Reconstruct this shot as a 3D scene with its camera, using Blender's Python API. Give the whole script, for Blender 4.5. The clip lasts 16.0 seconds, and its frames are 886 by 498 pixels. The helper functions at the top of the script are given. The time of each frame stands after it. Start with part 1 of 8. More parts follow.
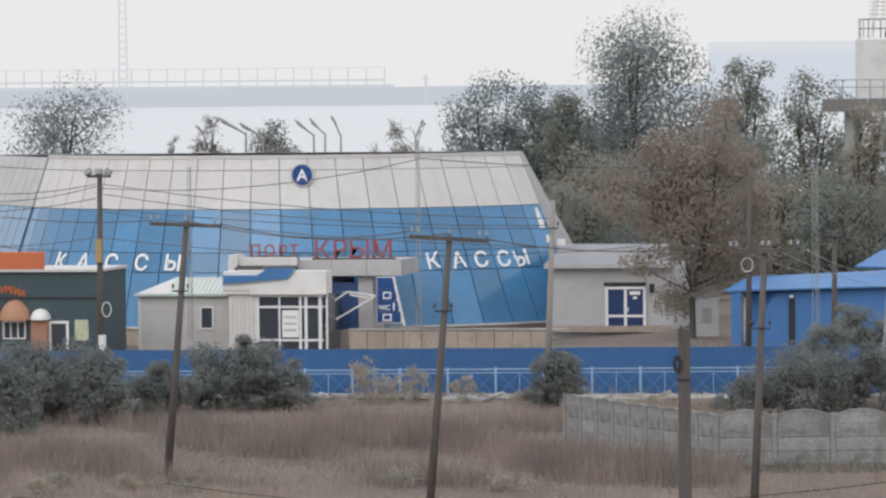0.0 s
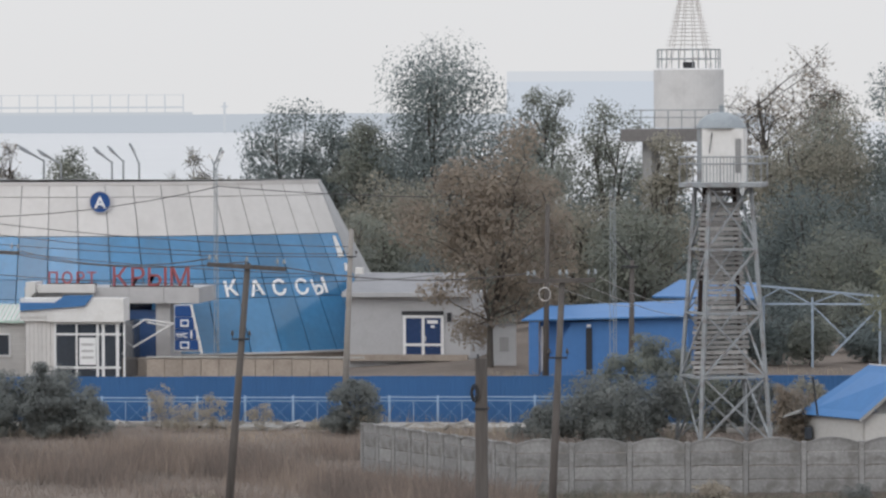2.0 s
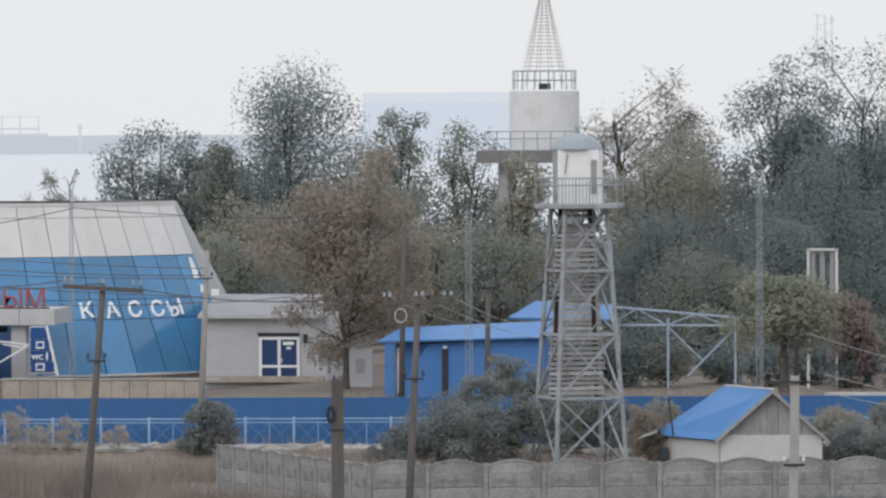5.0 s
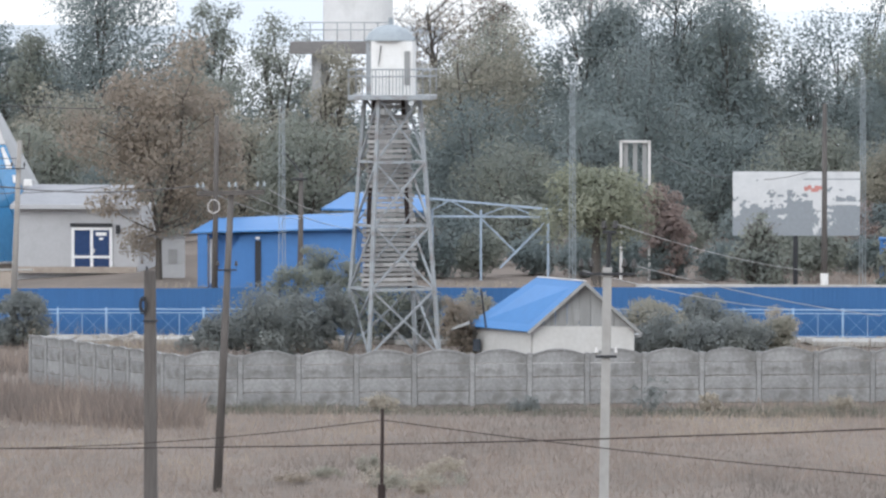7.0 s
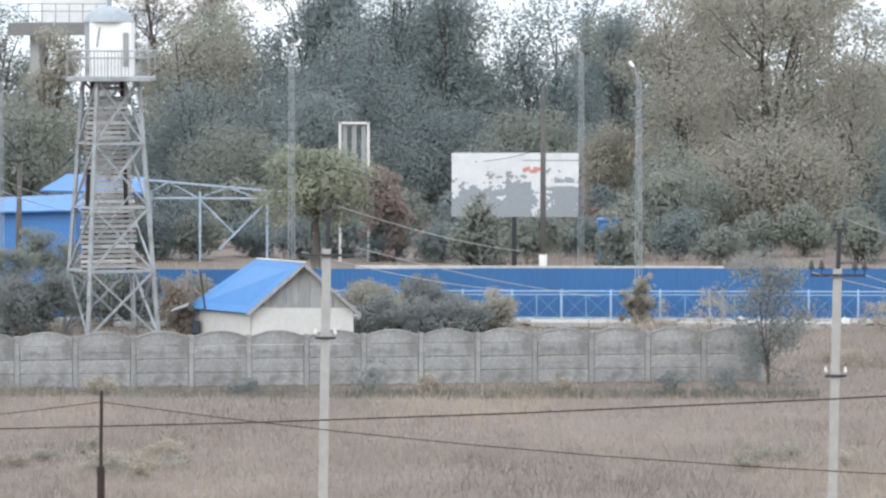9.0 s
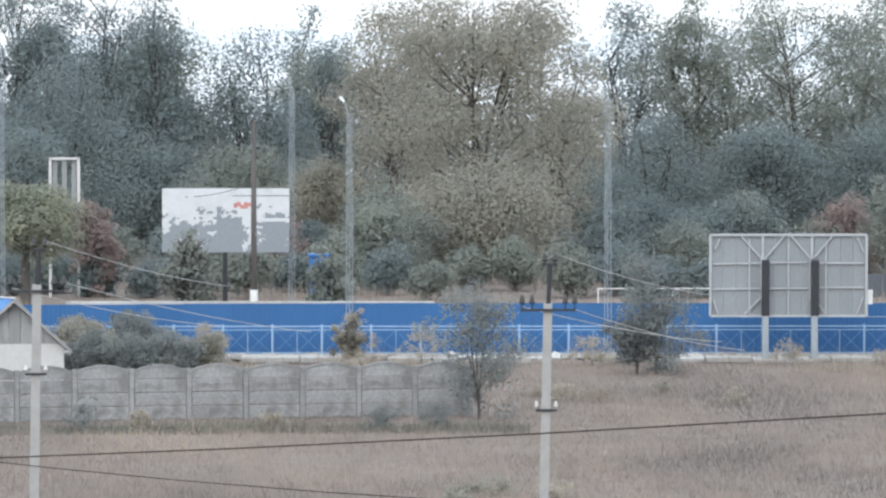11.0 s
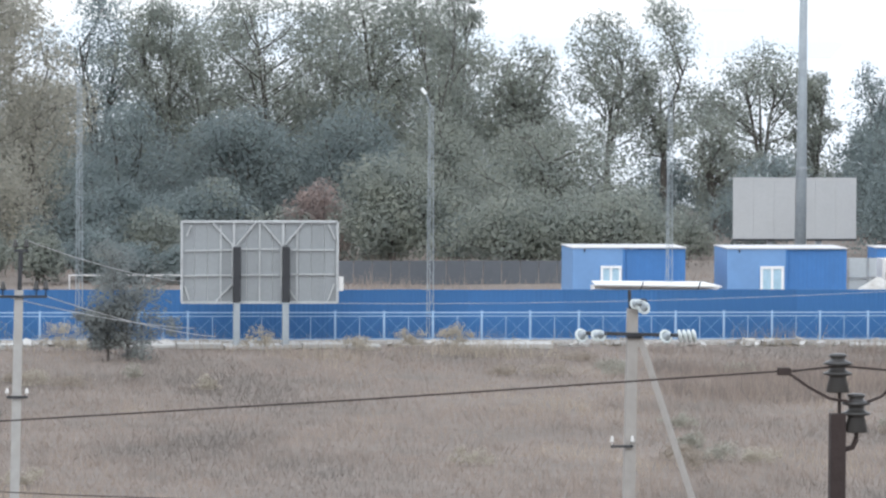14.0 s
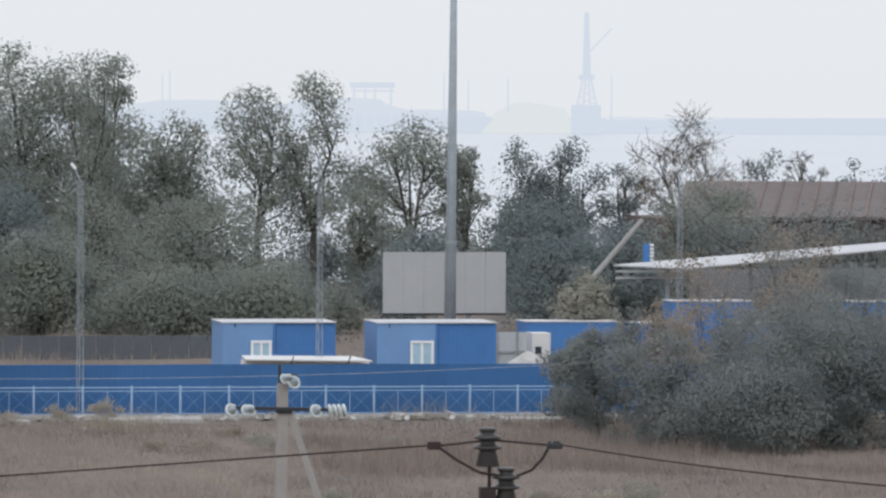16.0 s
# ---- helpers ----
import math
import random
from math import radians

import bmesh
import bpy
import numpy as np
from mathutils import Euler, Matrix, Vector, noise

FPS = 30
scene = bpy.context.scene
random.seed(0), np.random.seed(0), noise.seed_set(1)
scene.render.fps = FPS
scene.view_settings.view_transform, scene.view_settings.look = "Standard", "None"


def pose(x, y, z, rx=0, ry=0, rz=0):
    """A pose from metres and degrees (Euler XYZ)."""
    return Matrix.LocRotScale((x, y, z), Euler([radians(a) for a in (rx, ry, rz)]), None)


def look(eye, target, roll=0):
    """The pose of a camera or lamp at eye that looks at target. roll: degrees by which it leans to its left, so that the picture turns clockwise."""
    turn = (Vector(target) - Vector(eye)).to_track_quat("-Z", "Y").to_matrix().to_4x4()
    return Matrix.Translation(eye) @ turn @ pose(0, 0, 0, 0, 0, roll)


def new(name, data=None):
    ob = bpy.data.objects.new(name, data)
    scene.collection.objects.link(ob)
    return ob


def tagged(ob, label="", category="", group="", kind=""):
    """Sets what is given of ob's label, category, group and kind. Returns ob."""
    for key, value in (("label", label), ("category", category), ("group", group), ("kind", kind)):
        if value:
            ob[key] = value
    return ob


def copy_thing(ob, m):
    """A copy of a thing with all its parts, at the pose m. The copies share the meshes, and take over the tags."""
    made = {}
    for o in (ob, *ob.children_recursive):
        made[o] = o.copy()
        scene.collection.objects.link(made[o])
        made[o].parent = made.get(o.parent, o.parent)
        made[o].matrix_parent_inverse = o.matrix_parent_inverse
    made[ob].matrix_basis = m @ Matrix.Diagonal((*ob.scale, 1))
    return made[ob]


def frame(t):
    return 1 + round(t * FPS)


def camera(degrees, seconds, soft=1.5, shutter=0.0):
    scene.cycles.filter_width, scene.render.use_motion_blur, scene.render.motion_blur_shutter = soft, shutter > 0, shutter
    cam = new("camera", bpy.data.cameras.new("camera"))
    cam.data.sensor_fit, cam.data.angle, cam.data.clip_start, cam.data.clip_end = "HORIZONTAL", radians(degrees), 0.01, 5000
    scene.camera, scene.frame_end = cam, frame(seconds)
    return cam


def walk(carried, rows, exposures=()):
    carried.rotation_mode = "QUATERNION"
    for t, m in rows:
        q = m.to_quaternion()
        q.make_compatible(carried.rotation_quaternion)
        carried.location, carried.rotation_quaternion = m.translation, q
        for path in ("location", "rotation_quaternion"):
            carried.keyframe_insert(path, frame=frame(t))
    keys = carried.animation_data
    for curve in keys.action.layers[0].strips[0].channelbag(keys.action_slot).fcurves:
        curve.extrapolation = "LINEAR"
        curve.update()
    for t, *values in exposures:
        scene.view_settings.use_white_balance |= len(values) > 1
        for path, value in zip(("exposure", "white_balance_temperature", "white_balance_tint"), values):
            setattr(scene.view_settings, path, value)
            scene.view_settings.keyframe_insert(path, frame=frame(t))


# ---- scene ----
# ---------------------------------------------------------------- camera
EYE = (0.0, 0.0, 14.0)
cam = camera(9.0, 16.0, soft=2.45)
walk(cam, [
    (0.0, look(EYE, (-175.679, 983.981, -16.312), -0.55)),
    (0.5, look(EYE, (-166.514, 985.639, -14.089), -0.47)),
    (1.0, look(EYE, (-156.354, 987.432, -9.033), -0.31)),
    (1.5, look(EYE, (-148.874, 988.544, -10.851), -0.24)),
    (2.0, look(EYE, (-140.242, 989.789, -11.503), -0.22)),
    (2.5, look(EYE, (-133.316, 990.805, -9.079), -0.15)),
    (3.0, look(EYE, (-127.835, 991.680, -1.147), -0.04)),
    (3.2, look(EYE, (-126.294, 991.921, 2.032), -0.01)),
    (5.3, look(EYE, (-111.627, 993.417, -11.741), -0.20)),
    (5.5, look(EYE, (-109.078, 993.618, -14.730), -0.17)),
    (6.0, look(EYE, (-102.712, 994.090, -21.135), -0.32)),
    (6.5, look(EYE, (-94.495, 994.814, -23.621), -0.10)),
    (7.0, look(EYE, (-81.804, 995.797, -27.192), -0.02)),
    (7.5, look(EYE, (-70.327, 996.520, -30.737), -0.05)),
    (8.0, look(EYE, (-56.657, 997.296, -32.805), -0.05)),
    (8.5, look(EYE, (-44.768, 997.901, -32.790), -0.05)),
    (9.0, look(EYE, (-32.004, 998.498, -30.479), 0.03)),
    (9.2, look(EYE, (-26.407, 998.724, -29.036), 0.05)),
    (11.3, look(EYE, (29.433, 998.838, -24.159), 0.07)),
    (11.5, look(EYE, (36.955, 998.559, -24.908), 0.13)),
    (12.0, look(EYE, (55.225, 997.673, -25.978), 0.30)),
    (12.5, look(EYE, (71.221, 996.612, -27.138), 0.27)),
    (13.0, look(EYE, (86.397, 995.424, -26.836), 0.21)),
    (13.5, look(EYE, (96.461, 994.511, -26.541), 0.25)),
    (14.0, look(EYE, (112.936, 992.784, -26.314), 0.29)),
    (14.5, look(EYE, (133.677, 990.440, -20.055), 0.34)),
    (15.0, look(EYE, (149.302, 988.274, -18.007), 0.45)),
    (15.5, look(EYE, (164.586, 985.925, -15.390), 0.37)),
    (16.0, look(EYE, (174.420, 984.309, -12.723), 0.32)),
], exposures=[(0.0, -0.02, 6270, 10), (1.0, -0.08, 6240, 10), (3.0, -0.18, 6190, 10), (5.3, 0.04, 6070, 9), (5.5, 0.1, 6050, 9), (6.5, 0.4, 5970, 9), (7.5, 0.6, 5940, 8), (9.0, 0.79, 5970, 7), (11.5, 0.68, 5790, 6), (12.5, 0.7, 5770, 6), (13.5, 0.72, 5790, 6), (14.0, 0.6, 5850, 7), (14.5, 0.14, 5960, 8), (16.0, -0.04, 5990, 9)])

# ---------------------------------------------------------------- light: thin overcast, soft sun behind the haze
SUN_AZ, SUN_EL = radians(-163), radians(34)
world = bpy.data.worlds.new("overcast_sky")
scene.world = world
world.use_nodes = True
wn, wl = world.node_tree.nodes, world.node_tree.links
wn.clear()
w_sky = wn.new("ShaderNodeTexSky")
w_sky.sky_type, w_sky.sun_disc = "NISHITA", False
w_sky.sun_elevation, w_sky.sun_rotation = SUN_EL, SUN_AZ
w_sky.dust_density = 6.0
w_blue = wn.new("ShaderNodeMixRGB")
w_blue.blend_type = "MULTIPLY"
w_blue.inputs[0].default_value = 1.0
w_blue.inputs[2].default_value = (0.09, 0.09, 0.09, 1)
w_tc = wn.new("ShaderNodeTexCoord")
w_sep = wn.new("ShaderNodeSeparateXYZ")
w_ramp = wn.new("ShaderNodeValToRGB")
w_ramp.color_ramp.elements[0].position, w_ramp.color_ramp.elements[0].color = 0.0, (0.915, 0.89, 0.86, 1)
w_ramp.color_ramp.elements[1].position, w_ramp.color_ramp.elements[1].color = 0.6, (1.25, 1.26, 1.3, 1)
w_mix = wn.new("ShaderNodeMixRGB")
w_mix.inputs[0].default_value = 0.93
w_bg = wn.new("ShaderNodeBackground")
w_out = wn.new("ShaderNodeOutputWorld")
wl.new(w_tc.outputs["Generated"], w_sep.inputs[0])
wl.new(w_sep.outputs["Z"], w_ramp.inputs[0])
wl.new(w_sky.outputs[0], w_blue.inputs[1])
wl.new(w_blue.outputs[0], w_mix.inputs[1])
wl.new(w_ramp.outputs[0], w_mix.inputs[2])
wl.new(w_mix.outputs[0], w_bg.inputs[0])
wl.new(w_bg.outputs[0], w_out.inputs[0])
w_bg.inputs[1].default_value = 1.0

sun_data = bpy.data.lights.new("sun", "SUN")
sun_data.energy, sun_data.angle, sun_data.color = 0.6, radians(35), (1.0, 0.96, 0.9)
sun = new("sun", sun_data)
sun.matrix_world = look((-30, -60, 65), (0, 40, 0))

# ---------------------------------------------------------------- materials
def surface(name, color, rough=0.7, vary=0.25, scale=1.0, dirt=None, dirt_amount=0.4, bump=0.0, metal=0.0,
            per_object=0.0, stretch=(1, 1, 1), spec=0.3, per_island=0.0):
    """A procedural surface: base colour with coarse stains and fine grain, optional dirt, bump and spread between pieces."""
    m = bpy.data.materials.new(name)
    m.use_nodes = True
    n, l = m.node_tree.nodes, m.node_tree.links
    b = n["Principled BSDF"]
    b.inputs["Roughness"].default_value, b.inputs["Metallic"].default_value = rough, metal
    b.inputs["Specular IOR Level"].default_value = spec
    tc, mp = n.new("ShaderNodeTexCoord"), n.new("ShaderNodeMapping")
    mp.inputs["Scale"].default_value = stretch
    l.new(tc.outputs["Object"], mp.inputs[0])
    big, fine = n.new("ShaderNodeTexNoise"), n.new("ShaderNodeTexNoise")
    big.inputs["Scale"].default_value, big.inputs["Detail"].default_value = 0.45 * scale, 6
    fine.inputs["Scale"].default_value, fine.inputs["Detail"].default_value = 6.0 * scale, 4
    l.new(mp.outputs[0], big.inputs[0])
    l.new(mp.outputs[0], fine.inputs[0])
    add = n.new("ShaderNodeMath")
    add.operation = "ADD"
    l.new(big.outputs[0], add.inputs[0])
    l.new(fine.outputs[0], add.inputs[1])
    rng = n.new("ShaderNodeMapRange")
    rng.inputs["From Min"].default_value, rng.inputs["From Max"].default_value = 0.6, 1.4
    rng.inputs["To Min"].default_value, rng.inputs["To Max"].default_value = 1 - vary, 1 + vary
    l.new(add.outputs[0], rng.inputs["Value"])
    val = rng.outputs[0]
    for amount, node, out in ((per_object, "ShaderNodeObjectInfo", "Random"), (per_island, "ShaderNodeNewGeometry", "Random Per Island")):
        if amount:
            info, r2, mul = n.new(node), n.new("ShaderNodeMapRange"), n.new("ShaderNodeMath")
            r2.inputs["To Min"].default_value, r2.inputs["To Max"].default_value = 1 - amount, 1 + amount
            mul.operation = "MULTIPLY"
            l.new(info.outputs[out], r2.inputs["Value"])
            l.new(r2.outputs[0], mul.inputs[0])
            l.new(val, mul.inputs[1])
            val = mul.outputs[0]
    col = n.new("ShaderNodeMixRGB")
    col.blend_type = "MULTIPLY"
    col.inputs[0].default_value, col.inputs[1].default_value = 1.0, (*color, 1)
    l.new(val, col.inputs[2])
    out = col.outputs[0]
    if dirt:
        dn, dr, dm = n.new("ShaderNodeTexNoise"), n.new("ShaderNodeMapRange"), n.new("ShaderNodeMixRGB")
        dn.inputs["Scale"].default_value, dn.inputs["Detail"].default_value = 1.3 * scale, 8
        dr.inputs["From Min"].default_value, dr.inputs["From Max"].default_value = 0.5, 0.72
        dr.inputs["To Max"].default_value = dirt_amount
        l.new(mp.outputs[0], dn.inputs[0])
        l.new(dn.outputs[0], dr.inputs["Value"])
        l.new(dr.outputs[0], dm.inputs[0])
        l.new(out, dm.inputs[1])
        dm.inputs[2].default_value = (*dirt, 1)
        out = dm.outputs[0]
    l.new(out, b.inputs["Base Color"])
    if bump:
        bp = n.new("ShaderNodeBump")
        bp.inputs["Strength"].default_value, bp.inputs["Distance"].default_value = bump, 0.05
        l.new(fine.outputs[0], bp.inputs["Height"])
        l.new(bp.outputs[0], b.inputs["Normal"])
    return m


def foliage(name, a, b, c):
    """Leaves in three tones, mixed leaf by leaf and in coarse patches, letting some light through."""
    m = bpy.data.materials.new(name)
    m.use_nodes = True
    n, l = m.node_tree.nodes, m.node_tree.links
    bs = n["Principled BSDF"]
    bs.inputs["Roughness"].default_value = 0.75
    bs.inputs["Specular IOR Level"].default_value = 0.15
    geo, tc, nz, ad = n.new("ShaderNodeNewGeometry"), n.new("ShaderNodeTexCoord"), n.new("ShaderNodeTexNoise"), n.new("ShaderNodeMath")
    nz.inputs["Scale"].default_value, nz.inputs["Detail"].default_value = 0.5, 3
    l.new(tc.outputs["Object"], nz.inputs[0])
    ad.operation, ad.use_clamp = "MULTIPLY_ADD", True
    ad.inputs[1].default_value = 0.22
    l.new(geo.outputs["Random Per Island"], ad.inputs[0])
    sc = n.new("ShaderNodeMapRange")
    sc.inputs["From Min"].default_value, sc.inputs["From Max"].default_value = 0.3, 0.7
    sc.inputs["To Max"].default_value = 0.62
    l.new(nz.outputs[0], sc.inputs["Value"])
    l.new(sc.outputs[0], ad.inputs[2])
    rp = n.new("ShaderNodeValToRGB")
    rp.color_ramp.elements[0].color, rp.color_ramp.elements[1].color = (*a, 1), (*c, 1)
    rp.color_ramp.elements.new(0.5).color = (*b, 1)
    l.new(ad.outputs[0], rp.inputs[0])
    l.new(rp.outputs[0], bs.inputs["Base Color"])
    tr, mx = n.new("ShaderNodeBsdfTranslucent"), n.new("ShaderNodeMixShader")
    l.new(rp.outputs[0], tr.inputs[0])
    mx.inputs[0].default_value = 0.5
    l.new(bs.outputs[0], mx.inputs[1])
    l.new(tr.outputs[0], mx.inputs[2])
    l.new(mx.outputs[0], n["Material Output"].inputs[0])
    return m


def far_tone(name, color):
    """Distance beyond the strait: a plain glowing backdrop tone with the air's haze put into its colour."""
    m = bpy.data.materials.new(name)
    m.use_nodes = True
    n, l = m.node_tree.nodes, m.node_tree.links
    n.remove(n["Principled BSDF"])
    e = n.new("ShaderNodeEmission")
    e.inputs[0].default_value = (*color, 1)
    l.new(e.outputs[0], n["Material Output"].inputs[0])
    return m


M_SOIL = surface("dry_field_soil", (0.19, 0.16, 0.138), 0.95, 0.25, 0.25, (0.14, 0.125, 0.108), 0.6, spec=0.1)
M_TALLREED = surface("pale_tall_reed", (0.33, 0.285, 0.23), 0.9, 0.2, 0.3, (0.2, 0.18, 0.15), 0.6, per_island=0.3, spec=0.1)
M_CONCRETE = surface("grey_concrete", (0.29, 0.287, 0.283), 0.9, 0.32, 1.6, (0.165, 0.158, 0.148), 0.75, 0.5, per_object=0.12)
M_RUBBLE = surface("pale_rubble", (0.38, 0.365, 0.345), 0.9, 0.3, 1.0, (0.25, 0.22, 0.18), 0.5, 0.3, per_island=0.3)
M_APRON = surface("pale_apron_concrete", (0.36, 0.35, 0.33), 0.9, 0.2, 0.8, (0.35, 0.32, 0.28), 0.6, 0.3, per_object=0.15)
M_POLECONC = surface("pale_pole_concrete", (0.34, 0.33, 0.315), 0.85, 0.12, 1.2, (0.3, 0.28, 0.25), 0.4, 0.2)
M_POLEDULL = surface("dull_pole_concrete", (0.3, 0.28, 0.26), 0.9, 0.12, 1.2, (0.22, 0.2, 0.18), 0.4, 0.2)
M_WOOD = surface("weathered_pole_wood", (0.115, 0.104, 0.097), 0.9, 0.3, 1.0, (0.06, 0.055, 0.053), 0.6, 0.5, stretch=(3, 3, 0.3))
M_BLUEFENCE = surface("blue_coated_steel_sheet", (0.045, 0.13, 0.3), 0.6, 0.05, 0.5, (0.05, 0.125, 0.26), 0.3, per_object=0.06)
M_RAIL = surface("pale_blue_painted_steel", (0.33, 0.46, 0.63), 0.5, 0.12, 1.0, (0.2, 0.25, 0.32), 0.4)
M_BRACE = surface("dull_blue_brace_steel", (0.16, 0.28, 0.46), 0.55, 0.1)
M_STEEL = surface("grey_painted_steel", (0.31, 0.33, 0.345), 0.6, 0.2, 1.5, (0.19, 0.15, 0.13), 0.7)
M_TRUSS = surface("grey_blue_truss_steel", (0.34, 0.41, 0.5), 0.6, 0.12, 1.0, (0.22, 0.26, 0.32), 0.4)
M_FELT = surface("grey_roofing_felt", (0.3, 0.3, 0.31), 0.9, 0.12, 1.0, (0.22, 0.22, 0.23), 0.5)
M_GALV = surface("galvanised_steel", (0.31, 0.34, 0.36), 0.55, 0.15, 1.0, (0.2, 0.22, 0.24), 0.4)
M_DARK = surface("dark_steel", (0.035, 0.036, 0.04), 0.6, 0.2, 2.0)
M_RUST = surface("rusty_steel", (0.036, 0.026, 0.024), 0.9, 0.25, 2.0, (0.05, 0.035, 0.03), 0.5, 0.3)
M_CABLE = surface("dark_cable", (0.09, 0.085, 0.085), 0.6, 0.1)
M_ALUCABLE = surface("grey_aluminium_cable", (0.4, 0.4, 0.4), 0.5, 0.1)
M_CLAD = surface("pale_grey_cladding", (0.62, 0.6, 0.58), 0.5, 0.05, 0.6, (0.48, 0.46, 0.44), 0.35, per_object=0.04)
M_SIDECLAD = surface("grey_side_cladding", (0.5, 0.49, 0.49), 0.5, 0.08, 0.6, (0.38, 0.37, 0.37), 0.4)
# hall side tone with its shade in the colour; also used for joints and gate
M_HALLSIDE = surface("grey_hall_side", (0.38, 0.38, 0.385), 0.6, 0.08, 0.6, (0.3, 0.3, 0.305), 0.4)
M_JOINT = surface("dark_joint", (0.16, 0.2, 0.25), 0.7, 0.1)
M_GLASS = surface("blue_mirror_glass", (0.07, 0.215, 0.4), 0.16, 0.14, 0.5, (0.075, 0.18, 0.3), 0.5, per_object=0.17, spec=0.6)
M_WHITE = surface("white_paint", (0.78, 0.77, 0.75), 0.6, 0.06, 1.0, (0.55, 0.52, 0.48), 0.4)
M_PVC = surface("white_pvc", (0.8, 0.8, 0.8), 0.35, 0.04)
M_SIDING = surface("off_white_siding", (0.66, 0.64, 0.62), 0.6, 0.06, 1.0, (0.5, 0.47, 0.44), 0.35, per_object=0.04)
M_RENDERED = surface("grey_render", (0.47, 0.47, 0.48), 0.85, 0.08, 1.0, (0.38, 0.38, 0.38), 0.4)
M_PANE = surface("dark_window_glass", (0.05, 0.06, 0.075), 0.1, 0.15, spec=0.6)
M_DOORBLUE = surface("navy_door_glass", (0.03, 0.06, 0.15), 0.12, 0.15, spec=0.6)
M_STONE = surface("sandy_plinth_stone", (0.36, 0.31, 0.265), 0.9, 0.2, 1.2, (0.24, 0.2, 0.17), 0.5, 0.3, per_object=0.12)
M_RED = surface("faded_red_letters", (0.34, 0.095, 0.105), 0.5, 0.12, 2.0)
M_LETTER = surface("white_letters", (0.85, 0.85, 0.85), 0.5, 0.04)
M_BADGE = surface("dark_blue_badge", (0.02, 0.075, 0.25), 0.4, 0.06)
M_ROOFBLUE = surface("bright_blue_roof_sheet", (0.065, 0.185, 0.41), 0.5, 0.07, 0.6, (0.06, 0.155, 0.34), 0.3, per_object=0.05)
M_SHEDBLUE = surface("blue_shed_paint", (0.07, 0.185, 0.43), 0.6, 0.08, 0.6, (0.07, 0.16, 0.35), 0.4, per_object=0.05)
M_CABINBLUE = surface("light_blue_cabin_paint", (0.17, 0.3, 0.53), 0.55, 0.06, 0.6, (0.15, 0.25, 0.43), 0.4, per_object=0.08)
M_GREENROOF = surface("pale_green_roof_edge", (0.5, 0.62, 0.55), 0.6, 0.1)
M_CAFE = surface("dark_green_cafe_wall", (0.06, 0.088, 0.1), 0.7, 0.15)
M_ORANGE = surface("orange_sign", (0.55, 0.16, 0.07), 0.6, 0.1)
M_AWNING = surface("sun_bleached_terracotta_awning", (0.45, 0.25, 0.16), 0.8, 0.1)
M_BRICK = surface("terracotta_brick_column", (0.4, 0.22, 0.15), 0.9, 0.15, 3.0)
M_GABLE = surface("weathered_gable_board", (0.3, 0.3, 0.295), 0.9, 0.15, 1.0, (0.2, 0.2, 0.19), 0.5, stretch=(4, 4, 0.5), per_object=0.12)
M_LIME = surface("limewashed_wall", (0.54, 0.53, 0.51), 0.9, 0.1, 1.0, (0.45, 0.43, 0.4), 0.5, 0.3)
M_OLDROOF = surface("rusty_brown_roof", (0.155, 0.13, 0.12), 0.85, 0.15, 0.4, (0.11, 0.09, 0.082), 0.5)
M_RIDGE = surface("flaking_rust_rib", (0.17, 0.125, 0.105), 0.85, 0.3, 1.0, (0.24, 0.21, 0.19), 0.6, per_object=0.35)
M_TANK = surface("whitewashed_tank_concrete", (0.68, 0.67, 0.66), 0.8, 0.06, 0.8, (0.48, 0.47, 0.46), 0.35)
M_BARK = surface("grey_bark", (0.1, 0.09, 0.08), 0.95, 0.3, 2.0, stretch=(2, 2, 0.4))
M_POSTER = surface("torn_white_poster", (0.62, 0.62, 0.62), 0.8, 0.08, 1.0, (0.45, 0.46, 0.47), 0.4)
M_BAR = surface("pale_galvanised_bar", (0.43, 0.44, 0.445), 0.55, 0.12, 1.0, (0.3, 0.3, 0.3), 0.4)
M_BOARDGREY = surface("grey_hoarding_sheet", (0.265, 0.278, 0.285), 0.7, 0.1, 1.0, (0.27, 0.28, 0.3), 0.4, per_object=0.05)
# concrete darkened: the shade below the trees is put into this base colour
M_SHADEWALL = surface("dull_grey_wall", (0.1, 0.106, 0.118), 0.7, 0.1, 1.0, (0.08, 0.088, 0.1), 0.4, per_object=0.05)
M_GREYPANEL = surface("grey_fence_panel", (0.42, 0.44, 0.45), 0.8, 0.1, per_object=0.06)
M_PORCELAIN = surface("brown_grey_porcelain", (0.035, 0.032, 0.03), 0.35, 0.2, 3.0, spec=0.4)
M_CLEARGLASS = surface("pale_insulator_glass", (0.52, 0.56, 0.55), 0.08, 0.05, spec=0.8)
# tree and bush tones are lifted and greyed: distance haze is in the leaf colour
F_DARK = foliage("dark_green_leaves", (0.185, 0.22, 0.226), (0.232, 0.267, 0.262), (0.3, 0.328, 0.3))
F_MID = foliage("grey_green_leaves", (0.218, 0.24, 0.226), (0.285, 0.3, 0.26), (0.37, 0.372, 0.303))
F_OLIVE = foliage("yellowing_olive_leaves", (0.28, 0.275, 0.24), (0.365, 0.347, 0.29), (0.45, 0.415, 0.335))
F_BROWN = foliage("autumn_brown_leaves", (0.28, 0.245, 0.21), (0.355, 0.305, 0.25), (0.435, 0.37, 0.295))
F_RED = foliage("russet_leaves", (0.25, 0.21, 0.2), (0.345, 0.275, 0.25), (0.44, 0.35, 0.305))
F_GREEN = foliage("fresh_green_leaves", (0.22, 0.235, 0.185), (0.32, 0.33, 0.25), (0.43, 0.43, 0.31))
